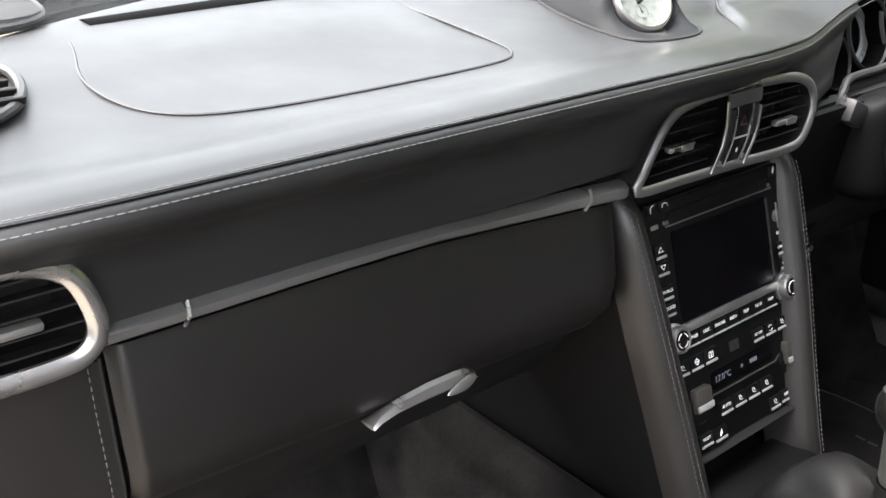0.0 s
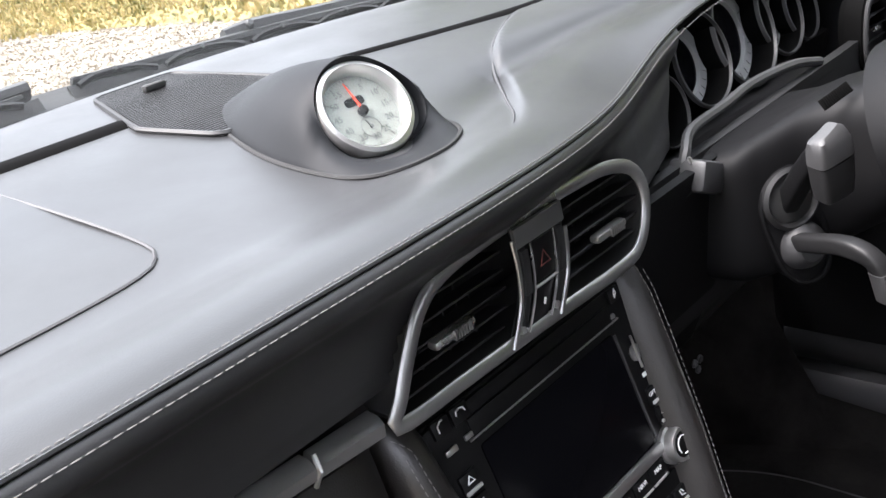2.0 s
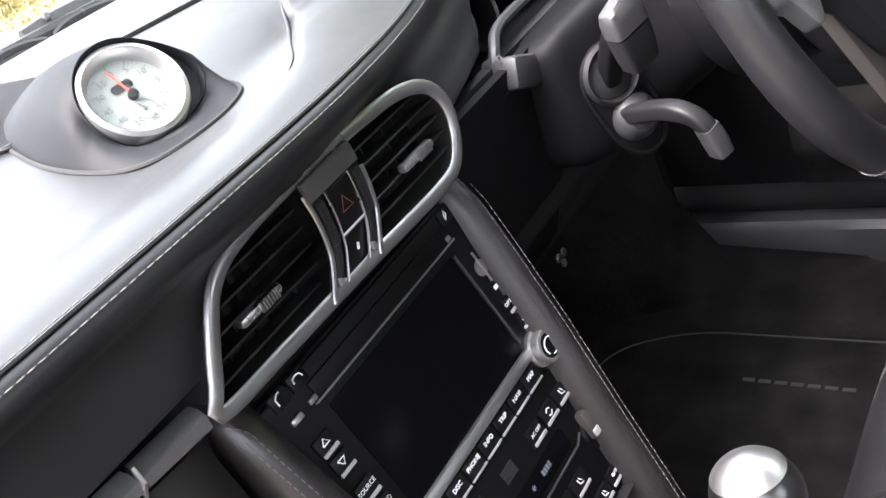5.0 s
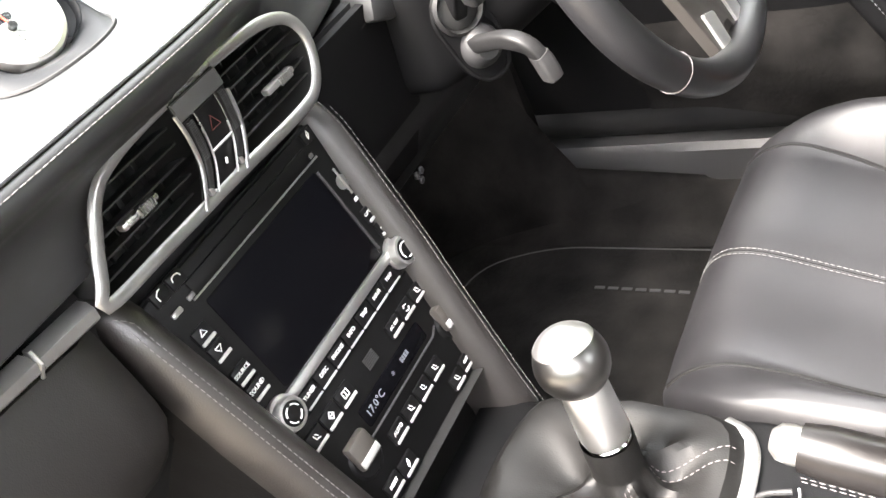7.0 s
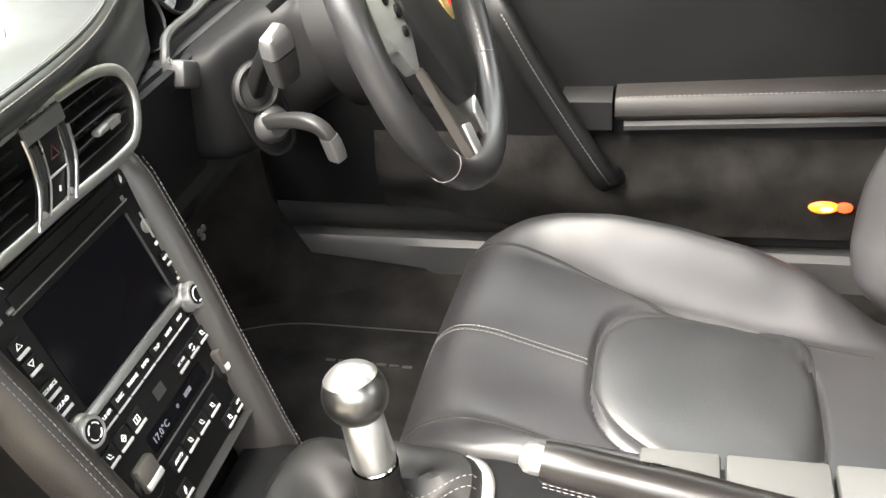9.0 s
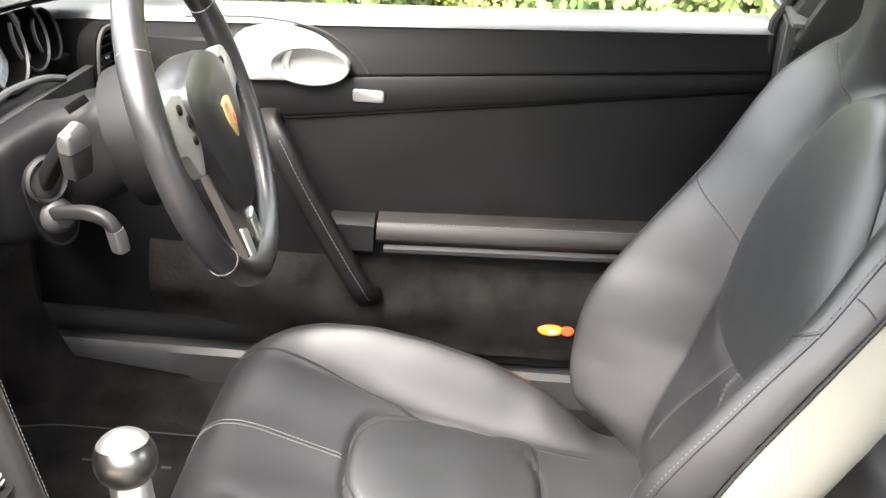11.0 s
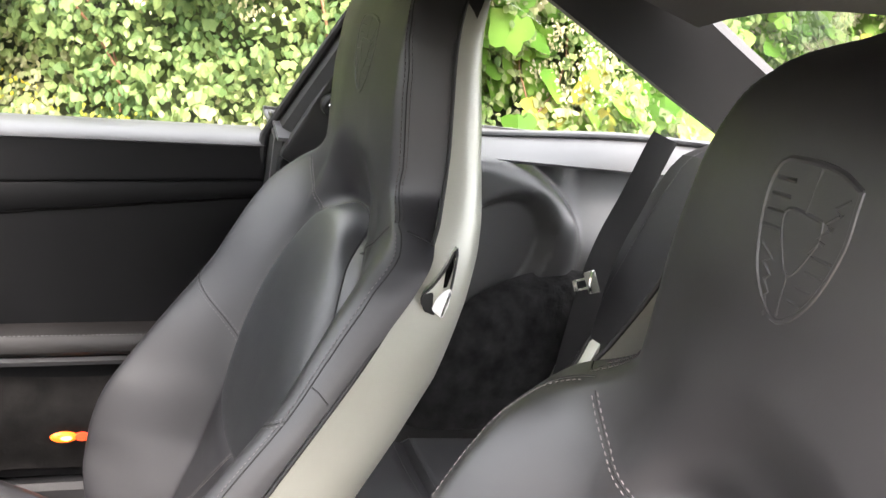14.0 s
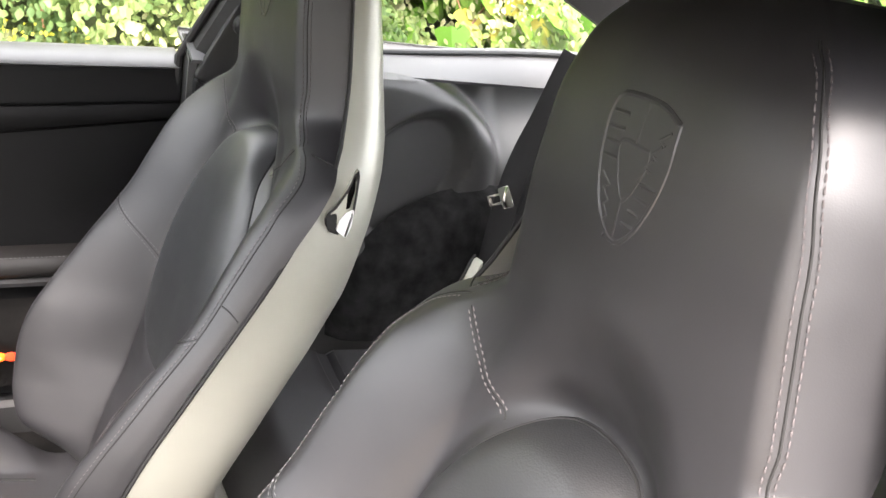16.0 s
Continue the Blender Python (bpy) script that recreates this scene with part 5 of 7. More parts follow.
# small demister vent and speaker grille at the dashboard's end
sv = thing("demister_vent", "small dark side window demister vent in the dashboard", "air vent")
loop = curve_through([(-0.566, 0.625, 0.8535), (-0.545, 0.66, 0.857), (-0.542, 0.70, 0.863), (-0.565, 0.72, 0.866), (-0.61, 0.70, 0.863), (-0.62, 0.64, 0.856), (-0.60, 0.615, 0.853)], 36, True)
part("frame", tube(loop, 0.004, 8, True), PLASTIC_GREY, sv)
part("well", plate([(p.x, p.y) for p in loop], 0.002, 0, Matrix.Translation((0, 0, 0.854))), RUBBER, sv)
for k in range(5):
    part("fin", rbox(0.07, 0.002, 0.006, 0.0005, pose(-0.585, 0.635 + 0.017 * k, 0.8575 + 0.0022 * k, 30)), PLASTIC, sv)
SPK = [(-0.520, 0.80, 0.8735), (-0.480, 0.815, 0.8755), (-0.468, 0.87, 0.8790), (-0.49, 0.905, 0.8805), (-0.545, 0.90, 0.880), (-0.56, 0.84, 0.876)]
sg = thing("dash_speaker", "dark speaker grille set in the dashboard top", "speaker")
lp = curve_through(SPK, 30, True)
part("rim", tube([p + Vector((0, 0, 0.0005)) for p in lp], 0.003, 6, True), PLASTIC_GREY, sg)
part("mesh", plate([(p.x, p.y) for p in lp], 0.001, 0, Matrix.Translation((0, -0.0, 0.8790)) @ Matrix.Rotation(0.0, 4, "X")), RUBBER, sg)

# ---- clock on top of the dashboard ----
clock = thing("dashboard_clock", "round white stopwatch clock with silver bezel on its pod", "clock")
CN = Vector((-0.10, -0.80, 0.57)).normalized()
CUP = (Vector((0, 0, 1)) - CN * CN.z).normalized()
CR = CUP.cross(CN)
CM = Matrix(((CR.x, CUP.x, CN.x, 0.0030), (CR.y, CUP.y, CN.y, 0.6000), (CR.z, CUP.z, CN.z, 0.8665), (0, 0, 0, 1)))
foot = [Vector((p.x, p.y, dash_top(p.x, p.y))) for p in curve_through([(0.064, 0.590, 0), (0.046, 0.558, 0), (0.008, 0.5375, 0), (-0.030, 0.5415, 0), (-0.048, 0.565, 0), (-0.053, 0.615, 0), (-0.045, 0.668, 0), (-0.026, 0.722, 0), (0.006, 0.757, 0), (0.038, 0.724, 0), (0.058, 0.672, 0), (0.067, 0.625, 0)], 72, True)]
rings = [[p + Vector((0, 0, -0.005)) for p in foot], foot]
lip = []
for p in foot:
    a = math.atan2((p.y - 0.600) * 0.9, p.x - 0.006)
    right = max(0.0, math.cos(a + 0.15)) ** 6
    r = 0.0360 + 0.015 * right
    lip.append(CM @ Vector((r * math.cos(a), r * math.sin(a), 0.0040 + 0.0065 * math.sin(a) - 0.007 * right)))
for w in np.linspace(0.10, 1, 10):
    row = []
    for p, q in zip(foot, lip):
        r = p.lerp(q, w)
        r.z += (0.0075 if p.y > 0.60 else 0.0030) * math.sin(math.pi * w)
        row.append(r)
    rings.append(row)
for f, dz in ((0.985, 0.0006), (0.955, -0.0010), (0.93, -0.006)):
    rings.append([CM @ Vector(((CM.inverted() @ q).x * f, (CM.inverted() @ q).y * f, (CM.inverted() @ q).z + dz)) for q in lip])
rings.append([CM @ ((CM.inverted() @ q).normalized() * 0.033 + Vector((0, 0, -0.010))) for q in lip])
part("pod", loft(rings, True, False), POD, clock, "dark grey moulded pod")
part("joint", tube([p + Vector((0, 0, 0.0005)) for p in foot], 0.0016, 6, True), RUBBER, clock)
part("bezel", turned([(0.0335, -0.012), (0.0345, 0.004), (0.0335, 0.0075), (0.0305, 0.0085), (0.0275, 0.004), (0.0265, -0.002)], 48, CM), SILVER, clock, "satin silver bezel")
part("face", turned([(0.0270, -0.003), (0.0270, -0.001), (0.0, -0.001)], 40, CM), DIAL, clock, "pale dial")
INK = material("dial_ink", (0.10, 0.10, 0.10), 0.6, vary=0.05)
nums = []
ticks = []
for k in range(12):
    a = math.pi / 2 - 2 * math.pi * k / 12
    nums.append(lettering(str((5 * k) % 60 or 60) if k else "0", 0.0064, CM @ Matrix.Translation((0.0190 * math.cos(a), 0.0190 * math.sin(a), -0.0006)) @ Matrix.Rotation(0, 4, "Z"), 0.0001))
for k in range(60):
    a = 2 * math.pi * k / 60
    r0 = 0.0238 if k % 5 else 0.0228
    ticks.append(tube([CM @ Vector((r0 * math.cos(a), r0 * math.sin(a), -0.0007)), CM @ Vector((0.0255 * math.cos(a), 0.0255 * math.sin(a), -0.0007))], 0.00015 if k % 5 else 0.0003, 4))
part("numerals", join(*nums), INK, clock)
part("minute_marks", join(*ticks), INK, clock)
part("display_window", plate(rounded([(-0.0075, -0.003), (0.0075, -0.003), (0.0075, 0.003), (-0.0075, 0.003)], 0.0028), 0.0006, 0, CM @ Matrix.Translation((-0.001, 0.0085, -0.0008))), SCREEN, clock)
part("needle", tube([CM @ Vector((0.0, -0.002, 0.0022)), CM @ Vector((-0.003, 0.0215, 0.0022))], [0.0012, 0.0004], 6), NEEDLE, clock, "bright red needle")
part("hub", turned([(0.0034, -0.0005), (0.0034, 0.0030), (0.0024, 0.0040), (0.0, 0.0040)], 20, CM), PIANO, clock)
part("small_dial", tube([CM @ Vector((0.0072 * math.cos(a), -0.0115 + 0.0072 * math.sin(a), -0.0006)) for a in np.linspace(0, 2 * math.pi, 25)[:-1]], 0.0002, 4, True), INK, clock)
part("small_hands", join(tube([CM @ Vector((0, -0.0115, 0.0)), CM @ Vector((-0.0015, -0.0062, 0.0))], 0.0005, 4), turned([(0.0012, -0.0005), (0.0012, 0.0008), (0, 0.0008)], 10, CM @ Matrix.Translation((0, -0.0115, 0)))), INK, clock)
CLK_GLASS = part("clock_glass", turned([(0.0275, 0.0032), (0.0, 0.0042)], 32, CM), GLASS, clock)
CLK_GLASS.visible_shadow = False

# ---- speaker grille in the middle of the dashboard ----
cs = thing("centre_speaker", "ribbed dark speaker grille below the windscreen", "speaker")
GR = [(-0.066, 0.765), (-0.040, 0.700), (0.040, 0.700), (0.066, 0.765), (0.040, 0.880), (-0.036, 0.880)]


def dash_z(y):
    return table(y, (0.59, 0.66, 0.75, 0.83, 0.90), (0.843, 0.853, 0.867, 0.876, 0.881))


rimp = curve_through([(x, y, dash_z(y) + 0.002) for x, y in rounded(GR, 0.01, 3)], 50, True)
part("rim", tube(rimp, 0.0025, 6, True), PLASTIC, cs)
bms = []
y = 0.704
while y < 0.878:
    xa = table(y, (0.700, 0.765, 0.88), (0.040, 0.065, 0.037)) - 0.002
    bms.append(tube([(-xa, y, dash_z(y) + 0.0028), (xa, y, dash_z(y) + 0.0028)], 0.0011, 4))
    y += 0.0036
part("ribs", join(*bms), PLASTIC_GREY, cs)
part("well", sheet(lambda u, v: (u * table(v, (0.700, 0.765, 0.88), (0.040, 0.065, 0.037)), v, dash_z(v) + 0.0012), np.linspace(-1, 1, 5), np.linspace(0.701, 0.879, 12)), RUBBER, cs)
part("sensor", rbox(0.020, 0.008, 0.006, 0.002, pose(-0.001, 0.842, 0.8830)), RUBBER, cs, "small black sun sensor")


# ---- instruments, steering column and wheel ----
clu = thing("instrument_cluster", "five overlapping round instruments under the dashboard cowl", "instruments")
part("hood_lining", sheet(lambda u, v: (u, table(v, (0, 1), (edge_y(u) + 0.002, 0.66)), table(v, (0, 0.3, 1), (edge_z(u) - 0.003, edge_z(u) - 0.006, 0.80))), np.linspace(0.17, 0.60, 30), np.linspace(0, 1, 8), 0.004), VOID, clu)
part("backing", sheet(lambda u, v: (u, table(v, (0, 1), (0.605, 0.62)), 0.70 + 0.115 * v), np.linspace(0.27, 0.66, 10), np.linspace(0, 1, 5), 0.004), PIANO, clu)
GN = Matrix.Rotation(radians(90 - 16), 4, "X")


def under_hood(bm, z):
    bmesh.ops.bisect_plane(bm, geom=bm.verts[:] + bm.edges[:] + bm.faces[:], plane_co=(0, 0, z), plane_no=(0, -0.25, 1), clear_outer=True)
    return bm


def collar(profile, m):
    return loft([[m @ Vector((r * math.cos(a), r * math.sin(a), h)) for a in np.linspace(0, 2 * math.pi, 65)[:-1]] for r, h in profile], True, False)


def gauge(x, z, r, y, start, top):
    m = Matrix.Translation((x, y, z)) @ GN
    g = part("gauge", under_hood(collar([(r, -0.03), (r * 1.03, 0.010), (r * 1.0, 0.014), (r * 0.96, 0.012), (r * 0.93, -0.016)], m), top), VOID, clu, "dark tubular gauge surround")
    part("gauge_lip", under_hood(collar([(r * 0.955, 0.0120), (r * 0.975, 0.0150), (r * 1.01, 0.0145), (r * 1.03, 0.0110)], m), top), PLASTIC_GREY, g)
    part("dial_ring", under_hood(collar([(r * 0.93, -0.012), (r * 0.90, -0.010), (r * 0.70, -0.011), (r * 0.66, -0.014)], m), top), DIAL_GREY, g, "grey dial ring")
    part("dial_face", under_hood(turned([(r * 0.94, -0.016), (r * 0.94, -0.014), (0.0, -0.014)], 48, m), top), SCREEN, g)
    part("dial_marks", under_hood(join(*[tube([m @ Vector((r * 0.74 * math.cos(a), r * 0.74 * math.sin(a), -0.0098)), m @ Vector((r * 0.86 * math.cos(a), r * 0.86 * math.sin(a), -0.0095))], 0.0003, 4) for a in np.linspace(start, start + 4.2, 18)]), top), INK_DARK, g)
    a = start + 0.55
    part("needle", under_hood(tube([m @ Vector((r * 0.45 * math.cos(a), r * 0.45 * math.sin(a), -0.004)), m @ Vector((r * 0.84 * math.cos(a), r * 0.84 * math.sin(a), -0.004))], [0.0026, 0.0016], 6), top), NEEDLE, g, "red needle")


INK_DARK = material("gauge_ink", (0.02, 0.02, 0.02), 0.6, vary=0.05)
gauge(0.268, 0.777, 0.031, 0.552, 2.6, 0.812)
gauge(0.352, 0.797, 0.043, 0.562, 2.4, 0.836)
gauge(0.440, 0.800, 0.054, 0.566, 2.4, 0.840)
gauge(0.524, 0.795, 0.043, 0.570, 2.4, 0.838)
gauge(0.585, 0.785, 0.034, 0.575, 2.6, 0.832)
part("lower_frame", tube(curve_through([(0.222, 0.507, 0.735), (0.232, 0.505, 0.760), (0.262, 0.515, 0.768), (0.33, 0.52, 0.767), (0.38, 0.52, 0.770), (0.45, 0.515, 0.766), (0.50, 0.51, 0.755)], 40), 0.0045, 8), PLASTIC_GREY, clu)
part("lower_tray", sheet(lambda u, v: (u, 0.505 + 0.08 * v, 0.742 + 0.014 * v), np.linspace(0.225, 0.52, 10), np.linspace(0, 1, 4), 0.004), PIANO, clu)
# light switch
ls = thing("light_switch", "grey rotary light switch block beside the instruments", "switch")
part("block", rbox(0.036, 0.034, 0.026, 0.005, pose(0.236, 0.500, 0.739, 0, 24, 0)), PLASTIC_GREY, ls)
part("stem", tube([(0.180, 0.505, 0.733), (0.228, 0.503, 0.737)], 0.010, 12), PLASTIC, ls)
part("symbol", turned([(0.0032, 0), (0.0032, 0.0006), (0.0022, 0.0006), (0.0022, 0)], 14, Matrix.Translation((0.224, 0.497, 0.757)) @ Matrix.Rotation(radians(60), 4, "X")), THREAD, ls)

col = thing("steering_column", "grey plastic steering column shroud", "steering column")
rings = []
for y, xl, xr, zb, zt, e in ((0.585, 0.246, 0.44, 0.640, 0.742, 0.30), (0.52, 0.243, 0.444, 0.634, 0.748, 0.30), (0.478, 0.246, 0.442, 0.634, 0.757, 0.32), (0.464, 0.258, 0.438, 0.636, 0.763, 0.34), (0.446, 0.287, 0.430, 0.640, 0.772, 0.42), (0.425, 0.306, 0.418, 0.650, 0.780, 0.50), (0.395, 0.312, 0.405, 0.668, 0.790, 0.6), (0.365, 0.312, 0.396, 0.69, 0.794, 0.7)):
    cx, cz, hw, hh = (xl + xr) / 2, (zb + zt) / 2, (xr - xl) / 2, (zt - zb) / 2
    row = []
    for k in range(56):
        a = 2 * math.pi * k / 56
        ca, sa = math.cos(a), math.sin(a)
        row.append(Vector((cx + hw * math.copysign(abs(ca) ** e, ca), y, cz + hh * math.copysign(abs(sa) ** e, sa))))
    rings.append(row)
part("shroud", loft(rings), PLASTIC_SHROUD, col)
WM = Matrix.Translation((0.341, 0.2926, 0.770)) @ Matrix.Rotation(radians(3.0), 4, "Z") @ Matrix.Rotation(radians(90 - 19.7), 4, "X")
part("hub_drum", turned([(0.076, -0.085), (0.083, -0.045), (0.080, -0.032), (0.06, -0.024), (0.0, -0.022)], 48, WM), PLASTIC_SHROUD, col)
# stalk mount: a raised lip round both sockets
MM = look((0.283, 0.447, 0.690), (0.283 + 0.5, 0.447 + 0.85, 0.690 - 0.12))
lip = [(p.x, p.y) for p in curve_through([(-0.024, 0.026, 0), (-0.010, 0.040, 0), (0.010, 0.040, 0), (0.024, 0.024, 0), (0.025, 0.0, 0), (0.028, -0.030, 0), (0.022, -0.052, 0), (0.002, -0.056, 0), (-0.014, -0.042, 0), (-0.023, -0.016, 0), (-0.028, 0.010, 0)], 48, True)]
part("stalk_mount", plate(lip, 0.016, 0.004, MM @ Matrix.Translation((0, 0, -0.013)), 3), PLASTIC_SHROUD, col)
part("mount_lip", tube([MM @ Vector((x, y, 0.003)) for x, y in lip], 0.0022, 8, True), PLASTIC_SHROUD, col)
part("ring_socket", turned([(0.0255, 0.0), (0.0255, 0.006), (0.0225, 0.0085), (0.0205, 0.006), (0.0195, -0.002), (0, -0.002)], 36, MM @ Matrix.Translation((-0.002, 0.017, 0.001))), PLASTIC, col)
part("socket_hole", turned([(0.0198, 0.0), (0.0198, 0.0045), (0.012, 0.0075), (0, 0.0085)], 28, MM @ Matrix.Translation((-0.002, 0.017, 0.0))), RUBBER, col)
part("vent_grid", join(*[rbox(0.0010, 0.003, 0.009, 0.0003, pose(0.289 + 0.0022 * k, 0.420 - 0.0006 * k, 0.7815 + 0.0004 * k, -35, 0, 0)) for k in range(14)]), VOID, col)


def box_run(pts, w, h, up, bulge=0.35):
    """A squared bar with rounded edges through points, w and h given for each."""
    p = [Vector(q) for q in pts]
    rings = []
    for i in range(len(p)):
        d = (p[min(i + 1, len(p) - 1)] - p[max(i - 1, 0)]).normalized()
        b = (Vector(up) - d * d.dot(Vector(up))).normalized()
        a = d.cross(b)
        ring = []
        for k in range(24):
            t = 2 * math.pi * k / 24
            ct, st = math.cos(t), math.sin(t)
            ring.append(p[i] + a * (w[i] * math.copysign(abs(ct) ** bulge, ct)) + b * (h[i] * math.copysign(abs(st) ** bulge, st)))
        rings.append(ring)
    return loft(rings)


st = thing("column_stalk", "black column stalk with squared grey end", "stalk", "column stalks")
part("arm", box_run([(0.284, 0.452, 0.700), (0.272, 0.440, 0.715), (0.257, 0.424, 0.738), (0.240, 0.405, 0.762), (0.233, 0.398, 0.772)], [0.0100, 0.0098, 0.0090, 0.0080, 0.007], [0.0075, 0.0072, 0.007, 0.0065, 0.006], (0.5, -0.8, 0.3), 0.5), PLASTIC_SHROUD, st)
HU = Vector((-0.45, -0.85, 0.25))
hd = [Vector((0.2190, 0.3905, 0.7860)), Vector((0.2200, 0.3900, 0.7838)), Vector((0.2225, 0.3895, 0.7765)), Vector((0.2250, 0.3895, 0.7650)), Vector((0.2285, 0.3900, 0.7480)), Vector((0.2310, 0.3905, 0.7360)), Vector((0.2315, 0.3910, 0.7345))]
part("end_piece", box_run(hd[:4], [0.0095, 0.0125, 0.0150, 0.0155], [0.005, 0.0075, 0.0092, 0.0097], HU, 0.4), PLASTIC_GREY, st, "worn grey end piece")
part("switch_ring", box_run([hd[3] + Vector((0.0002, 0, -0.0012))] + hd[4:], [0.0150, 0.0144, 0.0128, 0.010], [0.0094, 0.0090, 0.0080, 0.006], HU, 0.4), PLASTIC, st)
part("print_marks", join(*[rbox(0.0008, 0.004, 0.002, 0.0, Matrix.Translation((0.2650 - 0.0045 * k, 0.4235 - 0.0050 * k, 0.7225 + 0.0072 * k)) @ look((0, 0, 0), (0.5, 0.8, -0.2))) for k in range(5)]), THREAD_DARK, st)
st = thing("column_stalk", "black column stalk with bent grey end", "stalk", "column stalks")
part("boot", turned([(0.020, -0.012), (0.0205, 0.002), (0.018, 0.010), (0.011, 0.017), (0.0, 0.018)], 28, MM @ Matrix.Translation((0.004, -0.024, 0.0))), PLASTIC_GREY, st)
part("arm", box_run(curve_through([(0.276, 0.442, 0.672), (0.262, 0.420, 0.680), (0.248, 0.396, 0.688), (0.240, 0.378, 0.689), (0.240, 0.368, 0.683), (0.242, 0.364, 0.674)], 22), [0.0072] * 14 + [0.0076] * 8, [0.0066] * 22, (0.85, -0.5, 0.1), 0.55), PLASTIC, st)
part("end_piece", box_run([(0.242, 0.364, 0.6745), (0.2435, 0.3625, 0.668), (0.2450, 0.3610, 0.658), (0.2460, 0.3600, 0.650), (0.2462, 0.3598, 0.6485)], [0.0084, 0.0088, 0.0088, 0.0084, 0.0070], [0.0072, 0.0076, 0.0076, 0.0072, 0.0058], (0.85, -0.5, 0.1), 0.45), PLASTIC_GREY, st, "worn grey end piece")

wheel = thing("steering_wheel", "three-spoke black leather steering wheel with silver spokes", "steering wheel")


def on_wheel(x, y, z=0.0):
    return WM @ Vector((x, y, z))


rim = []
radii = []
for k in range(96):
    a = 2 * math.pi * k / 96
    rim.append(on_wheel(0.1727 * math.cos(a), 0.1727 * math.sin(a)))
    g = math.exp(-((math.degrees(a) % 180 - 20) / 16) ** 2) + math.exp(-((math.degrees(a) % 180 - 160) / 16) ** 2)
    radii.append(0.0150 + 0.0012 * min(1, g))
part("rim", tube(rim, radii, 16, True), LEATHER_WHEEL, wheel)
for deg in (35, 145, 222, 318):
    a = radians(deg)
    c = on_wheel(0.1727 * math.cos(a), 0.1727 * math.sin(a))
    e1, e2 = (WM.to_3x3() @ Vector((math.cos(a), math.sin(a), 0))), (WM.to_3x3() @ Vector((0, 0, 1)))
    part("rim_seam", tube([c + (e1 * math.cos(t) + e2 * math.sin(t)) * 0.0156 for t in np.linspace(0, 2 * math.pi, 25)[:-1]], 0.0004, 5, True), THREAD_SEAT, wheel)
seamline = [on_wheel(0.158 * math.cos(a), 0.158 * math.sin(a), 0.004) for a in np.linspace(radians(-40), radians(35), 60)]
part("stitching", stitches(seamline, 0.004, 0.003, 0.0006), THREAD_DARK, wheel)
padp = curve_through([(-0.062, 0.045, 0), (0.0, 0.060, 0), (0.062, 0.045, 0), (0.072, 0.015, 0), (0.050, -0.040, 0), (0.026, -0.075, 0), (0.0, -0.082, 0), (-0.026, -0.075, 0), (-0.050, -0.040, 0), (-0.072, 0.015, 0)], 48, True)
rings = []
for w, zz in ((0.92, -0.03), (1.0, -0.015), (1.0, 0.004), (0.97, 0.013), (0.86, 0.019), (0.6, 0.023), (0.3, 0.0245)):
    rings.append([on_wheel(p.x * w * 1.16, p.y * w * (1.32 if p.y < 0 else 1.15), zz) for p in padp])
part("airbag_pad", loft(rings), LEATHER_WHEEL, wheel)
for s in (-1, 1):
    sp = [(0.060, 0.030), (0.10, 0.032), (0.162, 0.020), (0.163, -0.002), (0.115, -0.010), (0.085, -0.030), (0.060, -0.020)]
    part("spoke", plate(rounded([(s * x, y) for x, y in sp][:: 1 if s > 0 else -1], 0.008), 0.010, 0.003, WM @ Matrix.Translation((0, 0, -0.012))), SILVER_DARK, wheel, "satin silver side spoke")
    part("control_pod", plate(rounded([(s * x, y) for x, y in ((0.064, 0.034), (0.078, 0.045), (0.105, 0.052), (0.138, 0.048), (0.152, 0.030), (0.148, 0.000), (0.124, -0.006), (0.108, -0.034), (0.096, -0.036), (0.078, -0.016), (0.065, 0.006))][:: -1 if s > 0 else 1], 0.006), 0.012, 0.004, WM @ Matrix.Translation((0, 0, -0.004))), HANDLE_SILVER, wheel, "bright silver control pod")
    for bx, by, br in ((0.104, 0.035, 0.0055), (0.087, 0.018, 0.0065), (0.092, 0.000, 0.0050)):
        part("spoke_button", turned([(br, 0.0), (br, 0.0025), (br * 0.7, 0.0035), (0.0, 0.0038)], 18, WM @ Matrix.Translation((s * bx, by, 0.0075))), PIANO, wheel)
low = [(-0.068, -0.012), (0.068, -0.012), (0.056, -0.080), (0.038, -0.166), (0.012, -0.171), (0.008, -0.148), (-0.008, -0.148), (-0.012, -0.171), (-0.038, -0.166), (-0.056, -0.080)]
part("lower_spoke", plate(rounded(low[::-1], 0.006), 0.010, 0.003, WM @ Matrix.Translation((0, 0, -0.012))), SPOKE, wheel, "dark satin silver lower spoke")
for s in (-1, 1):
    part("spoke_tip", plate(rounded([(s * x, y) for x, y in ((0.014, -0.128), (0.036, -0.120), (0.035, -0.158), (0.016, -0.162))][:: -1 if s > 0 else 1], 0.004), 0.004, 0.0015, WM @ Matrix.Translation((0, 0, -0.003))), ALU, wheel, "bright spoke end")
CREST = [(-0.013, 0.016), (0.0, 0.018), (0.013, 0.016), (0.013, -0.002), (0.0, -0.018), (-0.013, -0.002)]
GOLD = material("crest_gold", (0.55, 0.40, 0.16), 0.35, metal=0.6, vary=0.1)
CREST_RED = material("crest_red", (0.55, 0.04, 0.03), 0.4, vary=0.05)
part("badge", plate(rounded([(1.25 * x, 1.3 * y) for x, y in CREST[::-1]], 0.005), 0.0015, 0.0005, WM @ Matrix.Translation((0, -0.008, 0.0245))), GOLD, wheel, "small gold shield badge")
